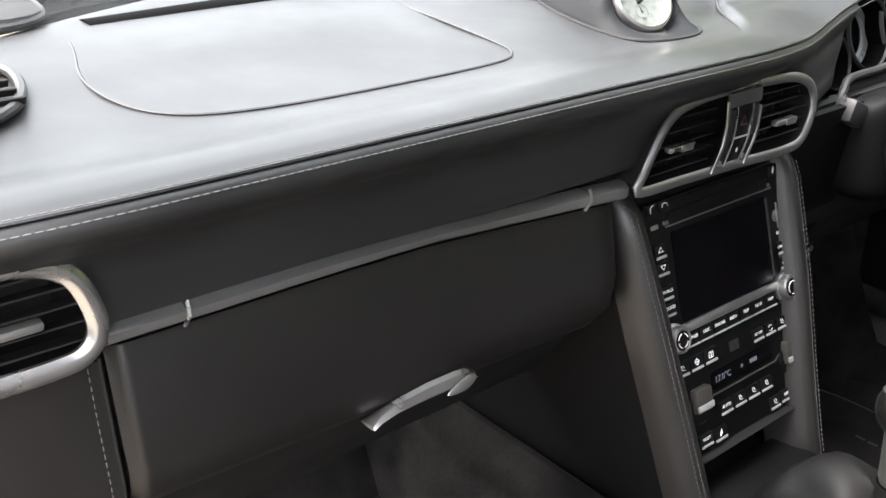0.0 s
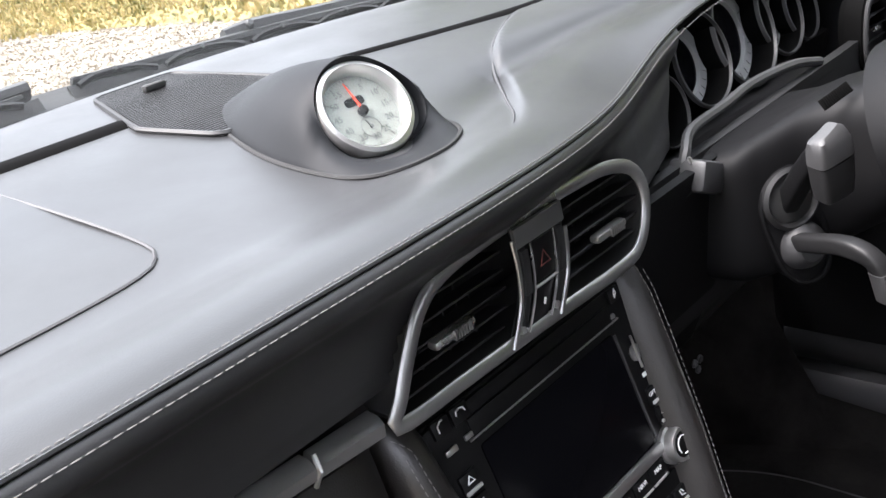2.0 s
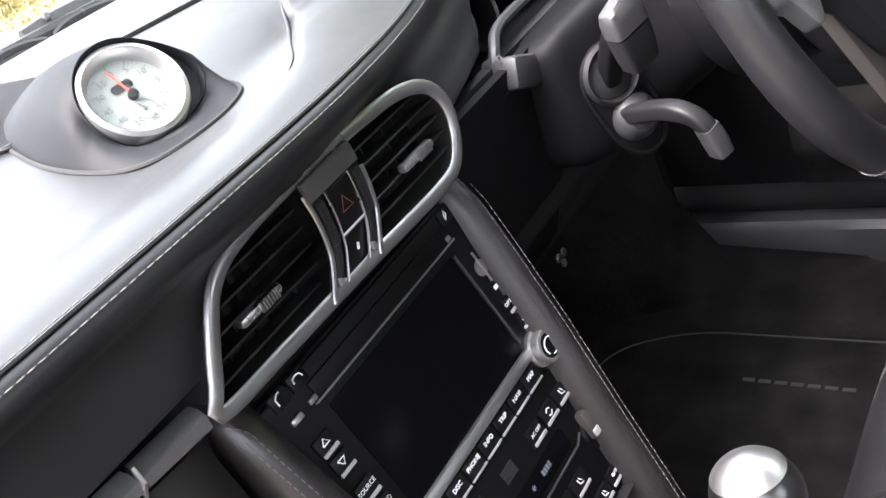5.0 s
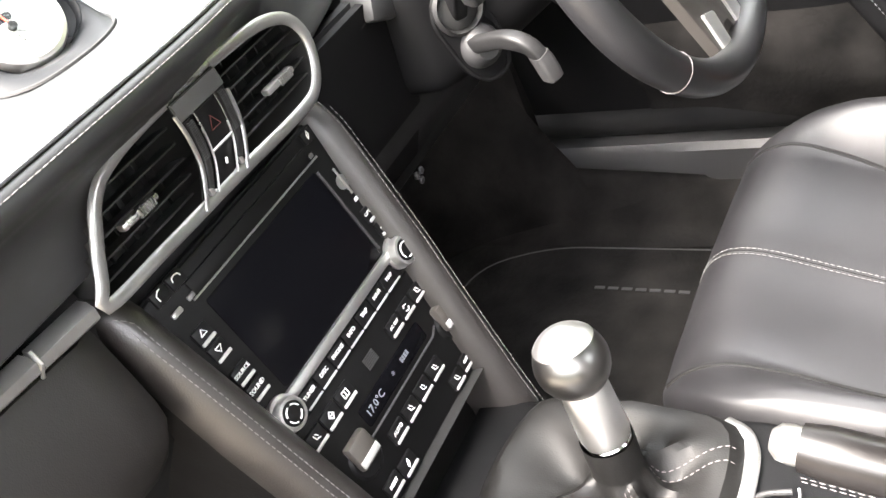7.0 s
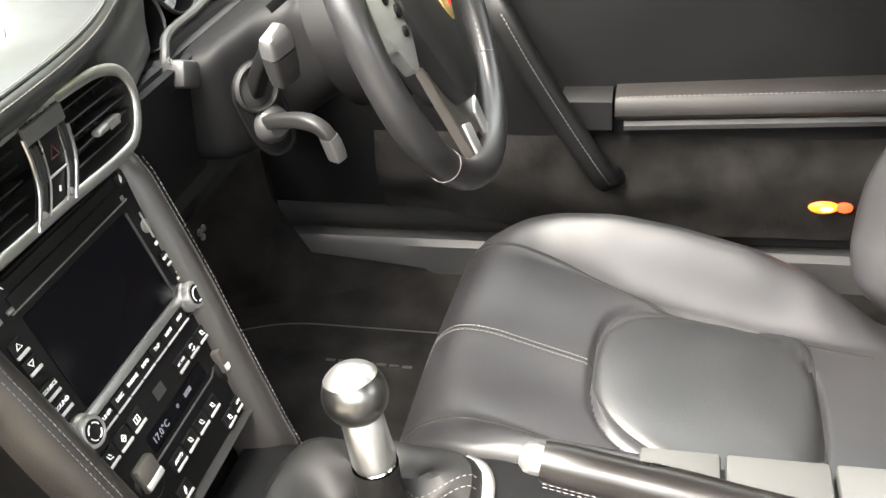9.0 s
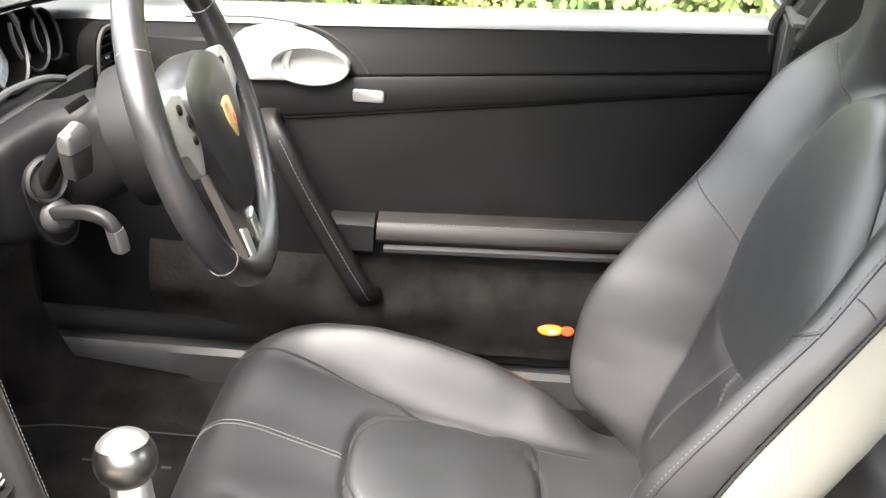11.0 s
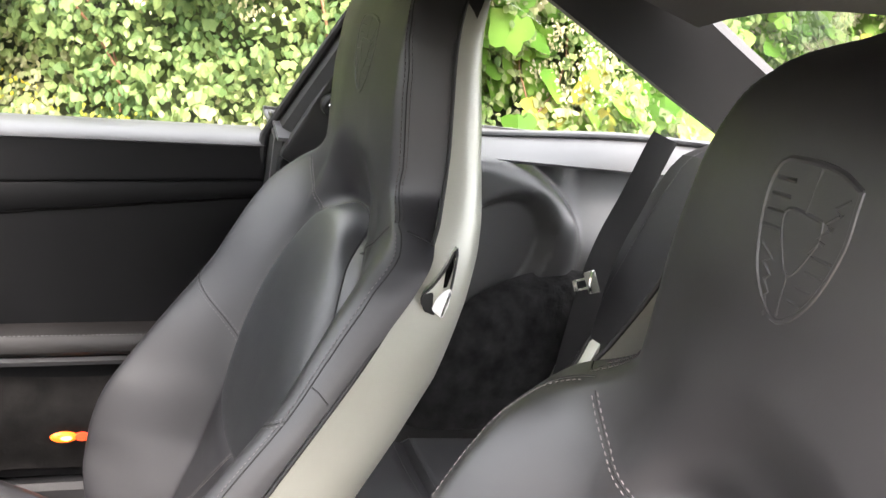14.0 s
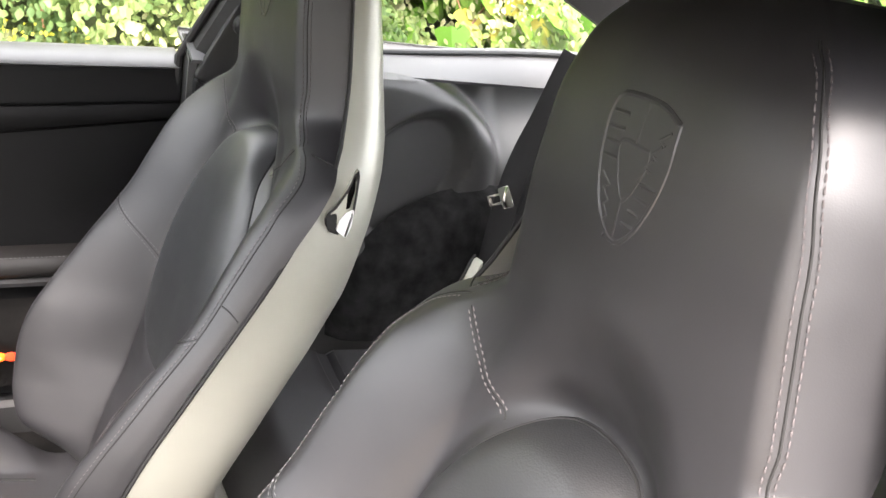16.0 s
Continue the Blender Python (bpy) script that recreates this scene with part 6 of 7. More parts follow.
part("badge_fields", join(*[rbox(0.0022, 0.011, 0.0008, 0.0, WM @ Matrix.Translation((x, y, 0.0262))) for x, y in ((-0.009, 0.004), (-0.0045, 0.004), (0.0045, -0.012), (0.0085, -0.011))]), CREST_RED, wheel)

# air vent at the far end of the dashboard, and the mirror switch in the window's corner
sv = thing("side_vent", "black slatted side air vent with a silver tab", "air vent")
ring = [(p.x, p.z) for p in curve_through([(0.588, 0, 0.735), (0.600, 0, 0.718), (0.630, 0, 0.714), (0.652, 0, 0.728), (0.656, 0, 0.765), (0.645, 0, 0.790), (0.610, 0, 0.792), (0.592, 0, 0.775)], 44, True)]
part("vent_well", loft([[Vector((0.622 + (x - 0.622) * f, y, 0.753 + (z - 0.753) * f)) for x, z in ring] for f, y in ((1.12, 0.520), (1.10, 0.503), (1.0, 0.500), (0.96, 0.505), (0.94, 0.528))], True, True), VOID, sv)
part("frame", tube([(x, 0.499, z) for x, z in ring], 0.0026, 8, True, wide=1.5, up=(0, -1, 0)), PLASTIC_GREY, sv, "dark grey frame")
for k in range(5):
    z = 0.729 + 0.0125 * k
    part("slat", rbox(0.052, 0.014, 0.0016, 0.0005, pose(0.622, 0.508, z, -22)), PLASTIC, sv)
part("tab", rbox(0.012, 0.006, 0.004, 0.0015, pose(0.618, 0.500, 0.755, -22)), SILVER, sv, "small silver tab")
ms = thing("mirror_switch", "black corner cover with round silver mirror switch", "switch")
part("corner_cover", plate(rounded([(0.045, 0.0), (0.235, -0.010), (0.17, 0.135), (0.060, 0.080)][::-1], 0.012), 0.012, 0.004, Matrix(((0, 0, -1, 0.664), (1, 0, 0, 0.355), (0, 1, 0, 0.838), (0, 0, 0, 1))) @ Matrix.Rotation(math.pi, 4, "Y") @ Matrix.Diagonal((-1, 1, 1, 1))), PLASTIC, ms)
KM = Matrix.Translation((0.650, 0.427, 0.856)) @ look((0, 0, 0), (1.0, 0.45, -0.1))
part("knob_ring", turned([(0.0185, -0.006), (0.0185, 0.004), (0.0165, 0.008), (0.0125, 0.006), (0.0120, 0.0)], 32, KM), SILVER, ms, "satin silver ring")
part("knob", turned([(0.0100, -0.004), (0.0100, 0.009), (0.0080, 0.012), (0.0, 0.012)], 26, KM), PIANO, ms)

# knee panel and footwell on the driver's side
tagged(part("knee_panel", sheet(lambda u, v: (u, table(v, (0, 0.35, 1), (0.545, 0.515, 0.50)), 0.575 + 0.175 * v), np.linspace(0.12, 0.262, 8), np.linspace(0, 1, 10), 0.008), PLASTIC_SHROUD), "black knee panel under the steering column", "panel", kind="structure")
tagged(part("footwell_side", sheet(lambda u, v: (table(v, (0.2, 0.45, 0.7), (0.150, 0.140, 0.145)), u, v), np.linspace(0.43, 0.98, 10), np.linspace(0.2, 0.43, 8), 0.008), SUEDE), "dark carpeted side of the centre tunnel", "panel", kind="structure")
tagged(part("footwell_side", sheet(lambda u, v: (-table(v, (0.2, 0.45, 0.7), (0.150, 0.140, 0.145)), u, v), np.linspace(0.43, 0.98, 10), np.linspace(0.2, 0.43, 8), 0.008), SUEDE), "dark carpeted side of the centre tunnel", "panel", kind="structure")
tagged(part("knee_panel", sheet(lambda u, v: (u, table(v, (0, 0.35, 1), (0.66, 0.60, 0.57)), 0.52 + 0.23 * v), np.linspace(0.12, 0.69, 14), np.linspace(0, 1, 8), 0.008), SUEDE), "dark lining above the pedals", "panel", kind="structure")
KICK = curve_through([(0.20, 0.945, 0), (0.42, 0.90, 0), (0.56, 0.80, 0), (0.630, 0.66, 0), (0.654, 0.52, 0), (0.668, 0.40, 0)], 30)
tagged(part("kick_panel", loft([[Vector((p.x - 0.05 * (1 - w) ** 2 * (1 if p.x > 0.5 else p.x / 0.5) * smoothstep(0.41, 0.62, p.y), p.y - 0.05 * (1 - w) ** 2, 0.222 + (table(p.y, (0.36, 0.60, 0.65, 0.70), (0.224, 0.272, 0.40, 0.62)) - 0.222) * w)) for p in KICK] for w in np.linspace(0, 1, 10)], False, False), SUEDE), "dark carpet curving from the bulkhead to the sill", "panel", kind="structure")
hook = thing("footwell_screw", "small dark three-lobed fastener in the knee panel", "fastener")
for k in range(3):
    a = 2.1 * k + 0.5
    part("lobe", turned([(0.0036, 0), (0.0036, 0.0015), (0.0024, 0.0025), (0, 0.0025)], 12, Matrix.Translation((0.206 + 0.005 * math.cos(a), 0.5005, 0.585 + 0.005 * math.sin(a))) @ Matrix.Rotation(radians(90), 4, "X")), PLASTIC_GREY, hook)

# mats
for s in (1, -1):
    mat_ = thing("floor_mat", "dark grey carpet floor mat with paler bound edge", "floor mat", "floor mats")
    out = rounded([(0.125, 0.20), (0.515, 0.20), (0.520, 0.60), (0.475, 0.70), (0.17, 0.72), (0.125, 0.60)], 0.05)
    out = [(s * x, y) for x, y in out][:: s]
    part("carpet_sheet", plate(out, 0.010, 0.003, Matrix.Translation((0, 0, 0.2195))), SUEDE, mat_)
    part("binding", tube([(x, y, 0.2275) for x, y in out], 0.0022, 6, True), PLASTIC_GREY, mat_)
    if s > 0:
        for k in range(7):
            part("badge_bar", rbox(0.0050, 0.0135, 0.001, 0.0, pose(0.437 + 0.0006 * k, 0.392 + 0.0185 * k, 0.2305)), PLASTIC_GREY, mat_, "small grey metal bar")
# seams, armrest, handles and lower carpet of the door


def door_x(y):
    return table(y, (-0.4, 0.2, 0.66), (0.662, 0.652, 0.66))


def band(y):
    """Heights of the two seams across the door at y."""
    return 0.741 + (0.2824 - y) * 0.0793, 0.679 + (0.3006 - y) * 0.1293


ys = np.linspace(-0.390, 0.30, 24)
rings = []
for y in np.linspace(-0.390, 0.34, 24):
    za, zb = band(y)
    xi = door_x(y)
    rings.append([Vector((xi + 0.01, y, za - 0.002)), Vector((xi - 0.010, y, za - 0.002)), Vector((xi - 0.0125, y, za - 0.006)), Vector((xi - 0.0125, y, zb + 0.006)), Vector((xi - 0.010, y, zb + 0.002)), Vector((xi + 0.01, y, zb + 0.002))])
part("middle_band", loft(rings), LEATHER_DOOR, door)
for k in (0, 1):
    part("seam", tube([(door_x(y) - 0.0095, y, band(y)[k] + (0.0005 if k == 0 else -0.0005)) for y in ys], 0.0018, 5), VOID, door)
# pale top: the cap's base colour carries the sheen of the sky
part("top_cap", loft([[Vector((a, y, z)) for a, z in ((0.735, zs_ - 0.010), (0.722, zs_ - 0.006), (0.705, zs_ - 0.006), (door_x(y) + 0.014, zs_ - 0.012), (door_x(y) + 0.002, zs_ - 0.019), (door_x(y) - 0.001, zs_ - 0.023), (door_x(y) + 0.01, zs_ - 0.030))] for y, zs_ in [(y, 0.866 - 0.0367 * (y + 0.38) / 0.735) for y in np.linspace(-0.390, 0.66, 20)]]), LEATHER_CAP_SHEEN, door, "black leather sill cap with sky sheen put into its colour")
# upper panel edge that curves round the door pull
arc = curve_through([(0.648, 0.40, 0.812), (0.648, 0.30, 0.818), (0.646, 0.22, 0.808), (0.645, 0.175, 0.782), (0.645, 0.147, 0.750)], 24)
part("seam", tube(arc, 0.0016, 5), RUBBER, door)
DM = Matrix(((0, 0, -1, 0), (-1, 0, 0, 0), (0, 1, 0, 0), (0, 0, 0, 1)))


def on_door(y, z, x=0.645):
    """Pose on the door's inner face: x backwards, y up, z into the cabin."""
    return Matrix.Translation((x, y, z)) @ DM


oval = [(-0.070, -0.010), (-0.062, 0.026), (-0.035, 0.042), (0.01, 0.046), (0.055, 0.034), (0.083, 0.010), (0.086, -0.004), (0.066, -0.018), (0.0, -0.024), (-0.058, -0.026)]
oc = [(p.x, p.y) for p in curve_through([(x, y, 0) for x, y in oval], 40, True)]
wc, wa, wb = (0.042, -0.0015), 0.0505, 0.0245
polar = sorted((math.atan2(y - wc[1], x - wc[0]), math.hypot(x - wc[0], y - wc[1])) for x, y in oc)
pa, pr = [a for a, r in polar], [r for a, r in polar]
turns = [2 * math.pi * k / 64 for k in range(64)]
outer = [float(np.interp(a, pa, pr, period=2 * math.pi)) for a in turns]
well = [1 / math.sqrt((math.cos(a) / wa) ** 2 + (math.sin(a) / wb) ** 2) for a in turns]
rings = []
for share, h in ((1.03, -0.012), (1.0, 0.006), (0.93, 0.0105), (0.6, 0.0125), (0.2, 0.0130), (0.06, 0.0128), (0.0, 0.0105), (-0.12, 0.003), (-0.24, -0.0015), (-0.5, -0.004), (-0.98, -0.005)):
    rings.append([on_door(0.270, 0.764, 0.637) @ Vector((wc[0] + r * math.cos(a), wc[1] + r * math.sin(a), h)) for a, o, w in zip(turns, outer, well) for r in ((w + (max(o, w * 1.06) - w) * share) if share >= 0 else w * (1 + share),)])
part("handle_plate", loft(rings, True, True), HANDLE_SILVER, door, "satin silver door opener with scooped recess")
part("handle_rim", tube([on_door(0.270, 0.764, 0.637) @ Vector((wc[0] + w * 1.03 * math.cos(a), wc[1] + w * 1.03 * math.sin(a), 0.0125)) for a, w in zip(turns, well)], 0.0012, 6, True), SILVER_DARK, door)
part("handle_lever", plate([(wc[0] - 0.030 + 0.020 * p.x, wc[1] + 0.019 * p.y) for p in curve_through([(-0.4, 0.8, 0), (0.25, 0.95, 0), (0.05, 0.3, 0), (0.0, -0.3, 0), (0.2, -0.9, 0), (-0.4, -0.8, 0)], 26, True)][::-1], 0.006, 0.002, on_door(0.270, 0.764, 0.637) @ Matrix.Translation((0, 0, -0.002))), ALU, door, "bright door opener lever")
part("lock_button", plate(rounded([(-0.021, -0.009), (0.0225, -0.0085), (0.0215, 0.0085), (-0.0215, 0.0085)], 0.005), 0.006, 0.002, on_door(0.1495, 0.7240, 0.6425)), SILVER, door, "satin silver lock button")
# grab handle
gp = curve_through([(0.664, 0.285, 0.690), (0.630, 0.283, 0.678), (0.610, 0.265, 0.655), (0.603, 0.235, 0.600), (0.602, 0.190, 0.520), (0.604, 0.152, 0.455), (0.616, 0.138, 0.428), (0.655, 0.132, 0.415)], 40)
part("grab_handle", box_run(gp, [0.0165] * 40, [0.0130] * 40, (-1, 0, 0), 0.6), LEATHER_DOOR, door, "leather-wrapped grab handle")
part("stitching", stitches([p + Vector((-0.0155, -0.007, 0.0)) for p in gp[6:36]], 0.004, 0.002, 0.0005), THREAD_DARK, door)
# armrest: front block, long padded roll, storage lid below
rings = []


def roll(y, t):
    return [Vector((0.655 + a, y, z + t)) for a, z in ((0.01, 0.551), (-0.020, 0.5505), (-0.036, 0.545), (-0.043, 0.534), (-0.042, 0.522), (-0.034, 0.514), (0.01, 0.512))]


part("armrest", loft([roll(y, 0.0125 * (0.129 - y) / 0.37) for y in np.linspace(0.128, -0.385, 16)]), LEATHER_GLOVE, door, "padded black leather armrest")
part("armrest_block", loft([[Vector((0.655 + a, y, z)) for a, z in ((0.01, 0.548), (-0.022, 0.547), (-0.034, 0.538), (-0.036, 0.500), (-0.028, 0.492), (0.01, 0.490))] for y in np.linspace(0.196, 0.1325, 6)]), LEATHER_DOOR, door)
part("pocket_strip", loft([[Vector((0.655 + a, y, z + 0.0125 * (0.129 - y) / 0.37)) for a, z in ((0.01, 0.509), (-0.026, 0.508), (-0.030, 0.503), (-0.028, 0.496), (0.01, 0.494))] for y in np.linspace(0.118, -0.385, 10)]), PLASTIC_GREY, door, "thin grey strip below the armrest")
part("stitching", stitches([(0.6185, y, 0.5465 + 0.0125 * (0.129 - y) / 0.37) for y in np.linspace(0.125, -0.38, 30)], 0.004, 0.002, 0.0005), THREAD_DARK, door)
part("lower_carpet", sheet(lambda u, v: (door_x(u) + 0.004 - 0.018 * math.sin(math.pi * v) ** 2 - 0.010 * noise.noise((u * 6, v * 3, 0)) * 0.4, u, 0.318 + 0.032 * smoothstep(0.22, 0.42, u) * (1 - v) + 0.172 * v), np.linspace(0.47, -0.39, 40), np.linspace(0, 1, 14)), SUEDE, door, "worn dark grey carpet facing")
lamp = part("courtesy_lamp", turned([(0.0, 0.006)] + [(0.011 * math.sin(a), 0.006 * math.cos(a)) for a in np.linspace(0.3, 1.57, 6)], 20, on_door(-0.1405, 0.3795, 0.646) @ Matrix.Diagonal((1.75, 0.85, 1, 1))), LAMP_AMBER, door, "lit amber door lamp")
part("lamp_core", turned([(0.0, 0.0085), (0.0042, 0.0075), (0.0055, 0.004)], 14, on_door(-0.1435, 0.3795, 0.6455) @ Matrix.Diagonal((1.6, 0.7, 1, 1))), LAMP_CORE, door, "glowing yellow bulb")
part("red_lens", turned([(0.0, 0.005), (0.008, 0.004), (0.009, 0.0)], 16, on_door(-0.166, 0.3800, 0.646) @ Matrix.Diagonal((1.2, 0.8, 1, 1))), LAMP_RED, door)
dg = part("door_glass", sheet(lambda u, v: (0.712 - 0.10 * v - 0.02 * v * v, table(u, (0, 1), (0.60 - 0.42 * v, -0.385 - 0.10 * v)), 0.815 + 0.38 * v), np.linspace(0, 1, 9), np.linspace(0, 1, 7), 0.004), GLASS, door)
dg.visible_shadow = False

# sill under the door
sill = tagged(part("door_sill", loft([[Vector((a, y, z)) for a, z in ((0.63, 0.205), (0.665, 0.222 + 0.02 * smoothstep(0.36, 0.62, y)), (0.668, 0.275), (0.676, 0.284), (0.72, 0.286), (0.74, 0.20))] for y in np.linspace(0.70, -0.45, 30)]), PLASTIC_GREY), "grey plastic door sill trim", "sill", kind="structure")
tagged(part("door_seal", tube([(0.720, y, 0.312) for y in np.linspace(0.70, -0.45, 10)], 0.034, 10), RUBBER), "black rubber door seal", "seal", kind="structure")
tagged(part("kick_panel", sheet(lambda u, v: (0.672, 0.65 + 0.33 * u, 0.205 + 0.5 * v), np.linspace(0, 1, 6), np.linspace(0, 1, 6), 0.02), SUEDE), "dark carpeted kick panel", "panel", kind="structure")
for s in (1, -1):
    tagged(part("floor_side", sheet(lambda u, v: (s * (0.53 + 0.14 * v), u, 0.222 + 0.006 * v), np.linspace(0.95, -0.5, 20), np.linspace(0, 1, 5)), SUEDE), "dark carpet at the floor's outer edge", "floor", kind="structure")
tagged(part("door_sill", loft([[Vector((-a, y, z)) for a, z in ((0.63, 0.205), (0.665, 0.23), (0.668, 0.275), (0.676, 0.284), (0.72, 0.286), (0.74, 0.20))] for y in np.linspace(0.70, -0.45, 10)]), PLASTIC_GREY), "grey plastic door sill trim", "sill", kind="structure")

# wing mirror
wm = thing("wing_mirror", "silver oval wing mirror outside the driver's window", "wing mirror")
MM = look((0.865, 0.380, 0.892), (0.55, -0.25, 0.95)) @ Matrix.Rotation(math.pi, 4, "X")
prof = [(0.070, -0.075), (0.090, -0.05), (0.100, -0.02), (0.1015, 0.0), (0.097, 0.006), (0.090, 0.003), (0.088, -0.004)]
bm = turned(prof, 48, MM @ Matrix.Diagonal((1.0, 0.66, 1, 1)))
part("housing", bm, BODY, wm, "silver painted housing")
part("glass", turned([(0.089, -0.004), (0.089, -0.002), (0, -0.002)], 40, MM @ Matrix.Diagonal((1.0, 0.66, 1, 1))), MIRROR, wm, "mirror glass")
part("foot", tube([(0.735, 0.47, 0.855), (0.79, 0.45, 0.862), (0.83, 0.44, 0.875)], [0.018, 0.016, 0.02], 10), BODY, wm)


# ---- rear quarter of the cabin ----
def quarter_x(y, z):
    a, b = -0.62 * (y + 0.76) + 0.78 * (z - 0.70), 0.78 * (y + 0.76) + 0.62 * (z - 0.70)
    e = (a / 0.128) ** 2 + (b / 0.088) ** 2
    lip = smoothstep(0.860, 0.885, z) * 0.09
    r2 = ((y + 0.68) / 0.245) ** 2 + ((z - 0.70) / 0.168) ** 2
    return 0.618 - 0.018 * smoothstep(1.20, 0.80, r2) + 0.030 * smoothstep(1.25, 0.70, e) + lip + 0.072 * smoothstep(0.700, 0.878, z) * smoothstep(1.0, 1.25, r2) * smoothstep(-0.66, -0.76, y) + 0.012 * smoothstep(-0.90, -0.95, y) + 0.02 * smoothstep(-0.62, -0.45, y)


for s in (1, -1):
    q = thing("quarter_trim", "moulded black leather rear side panel with oval speaker", "trim panel")
    part("panel", sheet(lambda u, v: (s * quarter_x(u, v), u, v), np.linspace(-0.395, -1.20, 130), np.concatenate([np.linspace(0.20, 0.50, 12), np.linspace(0.505, 0.86, 80), np.linspace(0.865, 0.892, 8)]), 0.006), LEATHER_QUARTER_LIT, q)
    part("ledge", sheet(lambda u, v: (s * (0.612 + 0.079 * v), u, 0.868 + (0.024 + 0.03 * smoothstep(-0.6, -1.1, u)) * v ** 0.7), np.linspace(-0.395, -1.22, 20), np.linspace(0, 1, 4), 0.006), LEATHER_CAP_SHEEN, q)
    part("ledge_bead", tube([(s * 0.672, u, 0.8895 + 0.028 * smoothstep(-0.6, -1.1, u)) for u in np.linspace(-0.395, -1.22, 20)], 0.005, 8), LEATHER_DASH, q)
    ep = curve_through([(0, -0.58, 0.866), (0, -0.70, 0.866), (0, -0.80, 0.863), (0, -0.865, 0.842), (0, -0.908, 0.803), (0, -0.923, 0.765), (0, -0.924, 0.71), (0, -0.914, 0.68)], 60)
    part("raised_edge", tube([(s * (quarter_x(p.y, p.z) - 0.0008), p.y, p.z) for p in ep], 0.0035, 8), LEATHER_DOOR, q)
    part("stitching", stitches([(s * (quarter_x(p.y + 0.012, p.z - 0.004) - 0.0012), p.y + 0.011, p.z - 0.005) for p in ep], 0.004, 0.002, 0.0005), THREAD_SEAT, q)
    sp_ = [(p.y, p.z) for p in curve_through([(0, -0.68, 0.775), (0, -0.735, 0.778), (0, -0.783, 0.774), (0, -0.804, 0.750), (0, -0.786, 0.700), (0, -0.736, 0.632), (0, -0.68, 0.590), (0, -0.66, 0.68)], 40, True)]
    part("speaker_cover", plate(sp_, 0.006, 0.002, Matrix(((0, 0, -s, s * 0.634), (1, 0, 0, 0), (0, 1, 0, 0), (0, 0, 0, 1)))), PLASTIC, q, "dark oval speaker cover")
    gq = part("quarter_window", sheet(lambda u, v: (s * (0.690 - 0.11 * v), -0.42 - 0.72 * u * (1 - 0.1 * v) + -0.05 * v, 0.893 + 0.03 * u + (0.30 - 0.27 * u) * v), np.linspace(0, 1, 9), np.linspace(0, 1, 7), 0.004), GLASS, q)
    gq.visible_shadow = False
    tagged(part("wheel_arch", sheet(lambda u, v: (s * (0.605 - 0.075 * (1 - v * v) ** 0.5), -0.915 - 0.262 * v * math.cos(u), 0.45 + 0.242 * v * math.sin(u)), np.linspace(-0.4, 3.3, 30), np.linspace(0.02, 1, 14)), PLUSH), "plush black carpet over the wheel arch", "wheel arch", kind="structure")
    # door pillar with belt guide
    tagged(part("pillar_b", loft([[Vector((s * x, y - 0.45 * max(0, z - 0.86), z)) for x, y in ((0.70 - 0.3 * max(0, z - 0.87), -0.392), (0.640 - 0.25 * max(0, z - 0.87), -0.396), (0.628 - 0.25 * max(0, z - 0.87), -0.412), (0.632 - 0.25 * max(0, z - 0.87), -0.440), (0.71 - 0.3 * max(0, z - 0.87), -0.45))] for z in (0.28, 0.5, 0.7, 0.80, 0.86, 0.95, 1.05, 1.12, 1.20)]), RUBBER), "black door pillar with rubber seal", "pillar", kind="structure")
    tagged(part("pillar_seal", tube([(s * (0.668 - 0.25 * max(0, z - 0.87)), -0.388 - 0.45 * max(0, z - 0.86), z) for z in (0.60, 0.86, 0.95, 1.05, 1.2)], 0.007, 8), RUBBER), "black window seal", "seal", kind="structure")
bg = thing("belt_guide", "round seat belt guide on the door pillar", "belt guide")
part("disc", turned([(0.016, -0.006), (0.016, 0.006), (0.012, 0.010), (0, 0.010)], 24, Matrix.Translation((0.598, -0.462, 0.9250)) @ Matrix.Rotation(radians(-90), 4, "Y")), PLASTIC, bg)
part("bolt", turned([(0.0085, 0.0), (0.0085, 0.014), (0.006, 0.017), (0, 0.017)], 16, Matrix.Translation((0.598, -0.462, 0.9250)) @ Matrix.Rotation(radians(-90), 4, "Y")), CHROME, bg)
part("cover", plate(rounded([(-0.030, -0.11), (0.030, -0.11), (0.026, 0.12), (-0.022, 0.12)], 0.012), 0.012, 0.004, Matrix.Translation((0.618, -0.470, 0.93)) @ DM @ Matrix.Rotation(radians(-24), 4, "Z")), PLASTIC, bg)
part("lower_cover", plate(rounded([(-0.030, -0.045), (0.034, -0.045), (0.032, 0.030), (-0.030, 0.026)], 0.006), 0.016, 0.004, on_door(-0.432, 0.812, 0.628)), LEATHER_DOOR, bg)

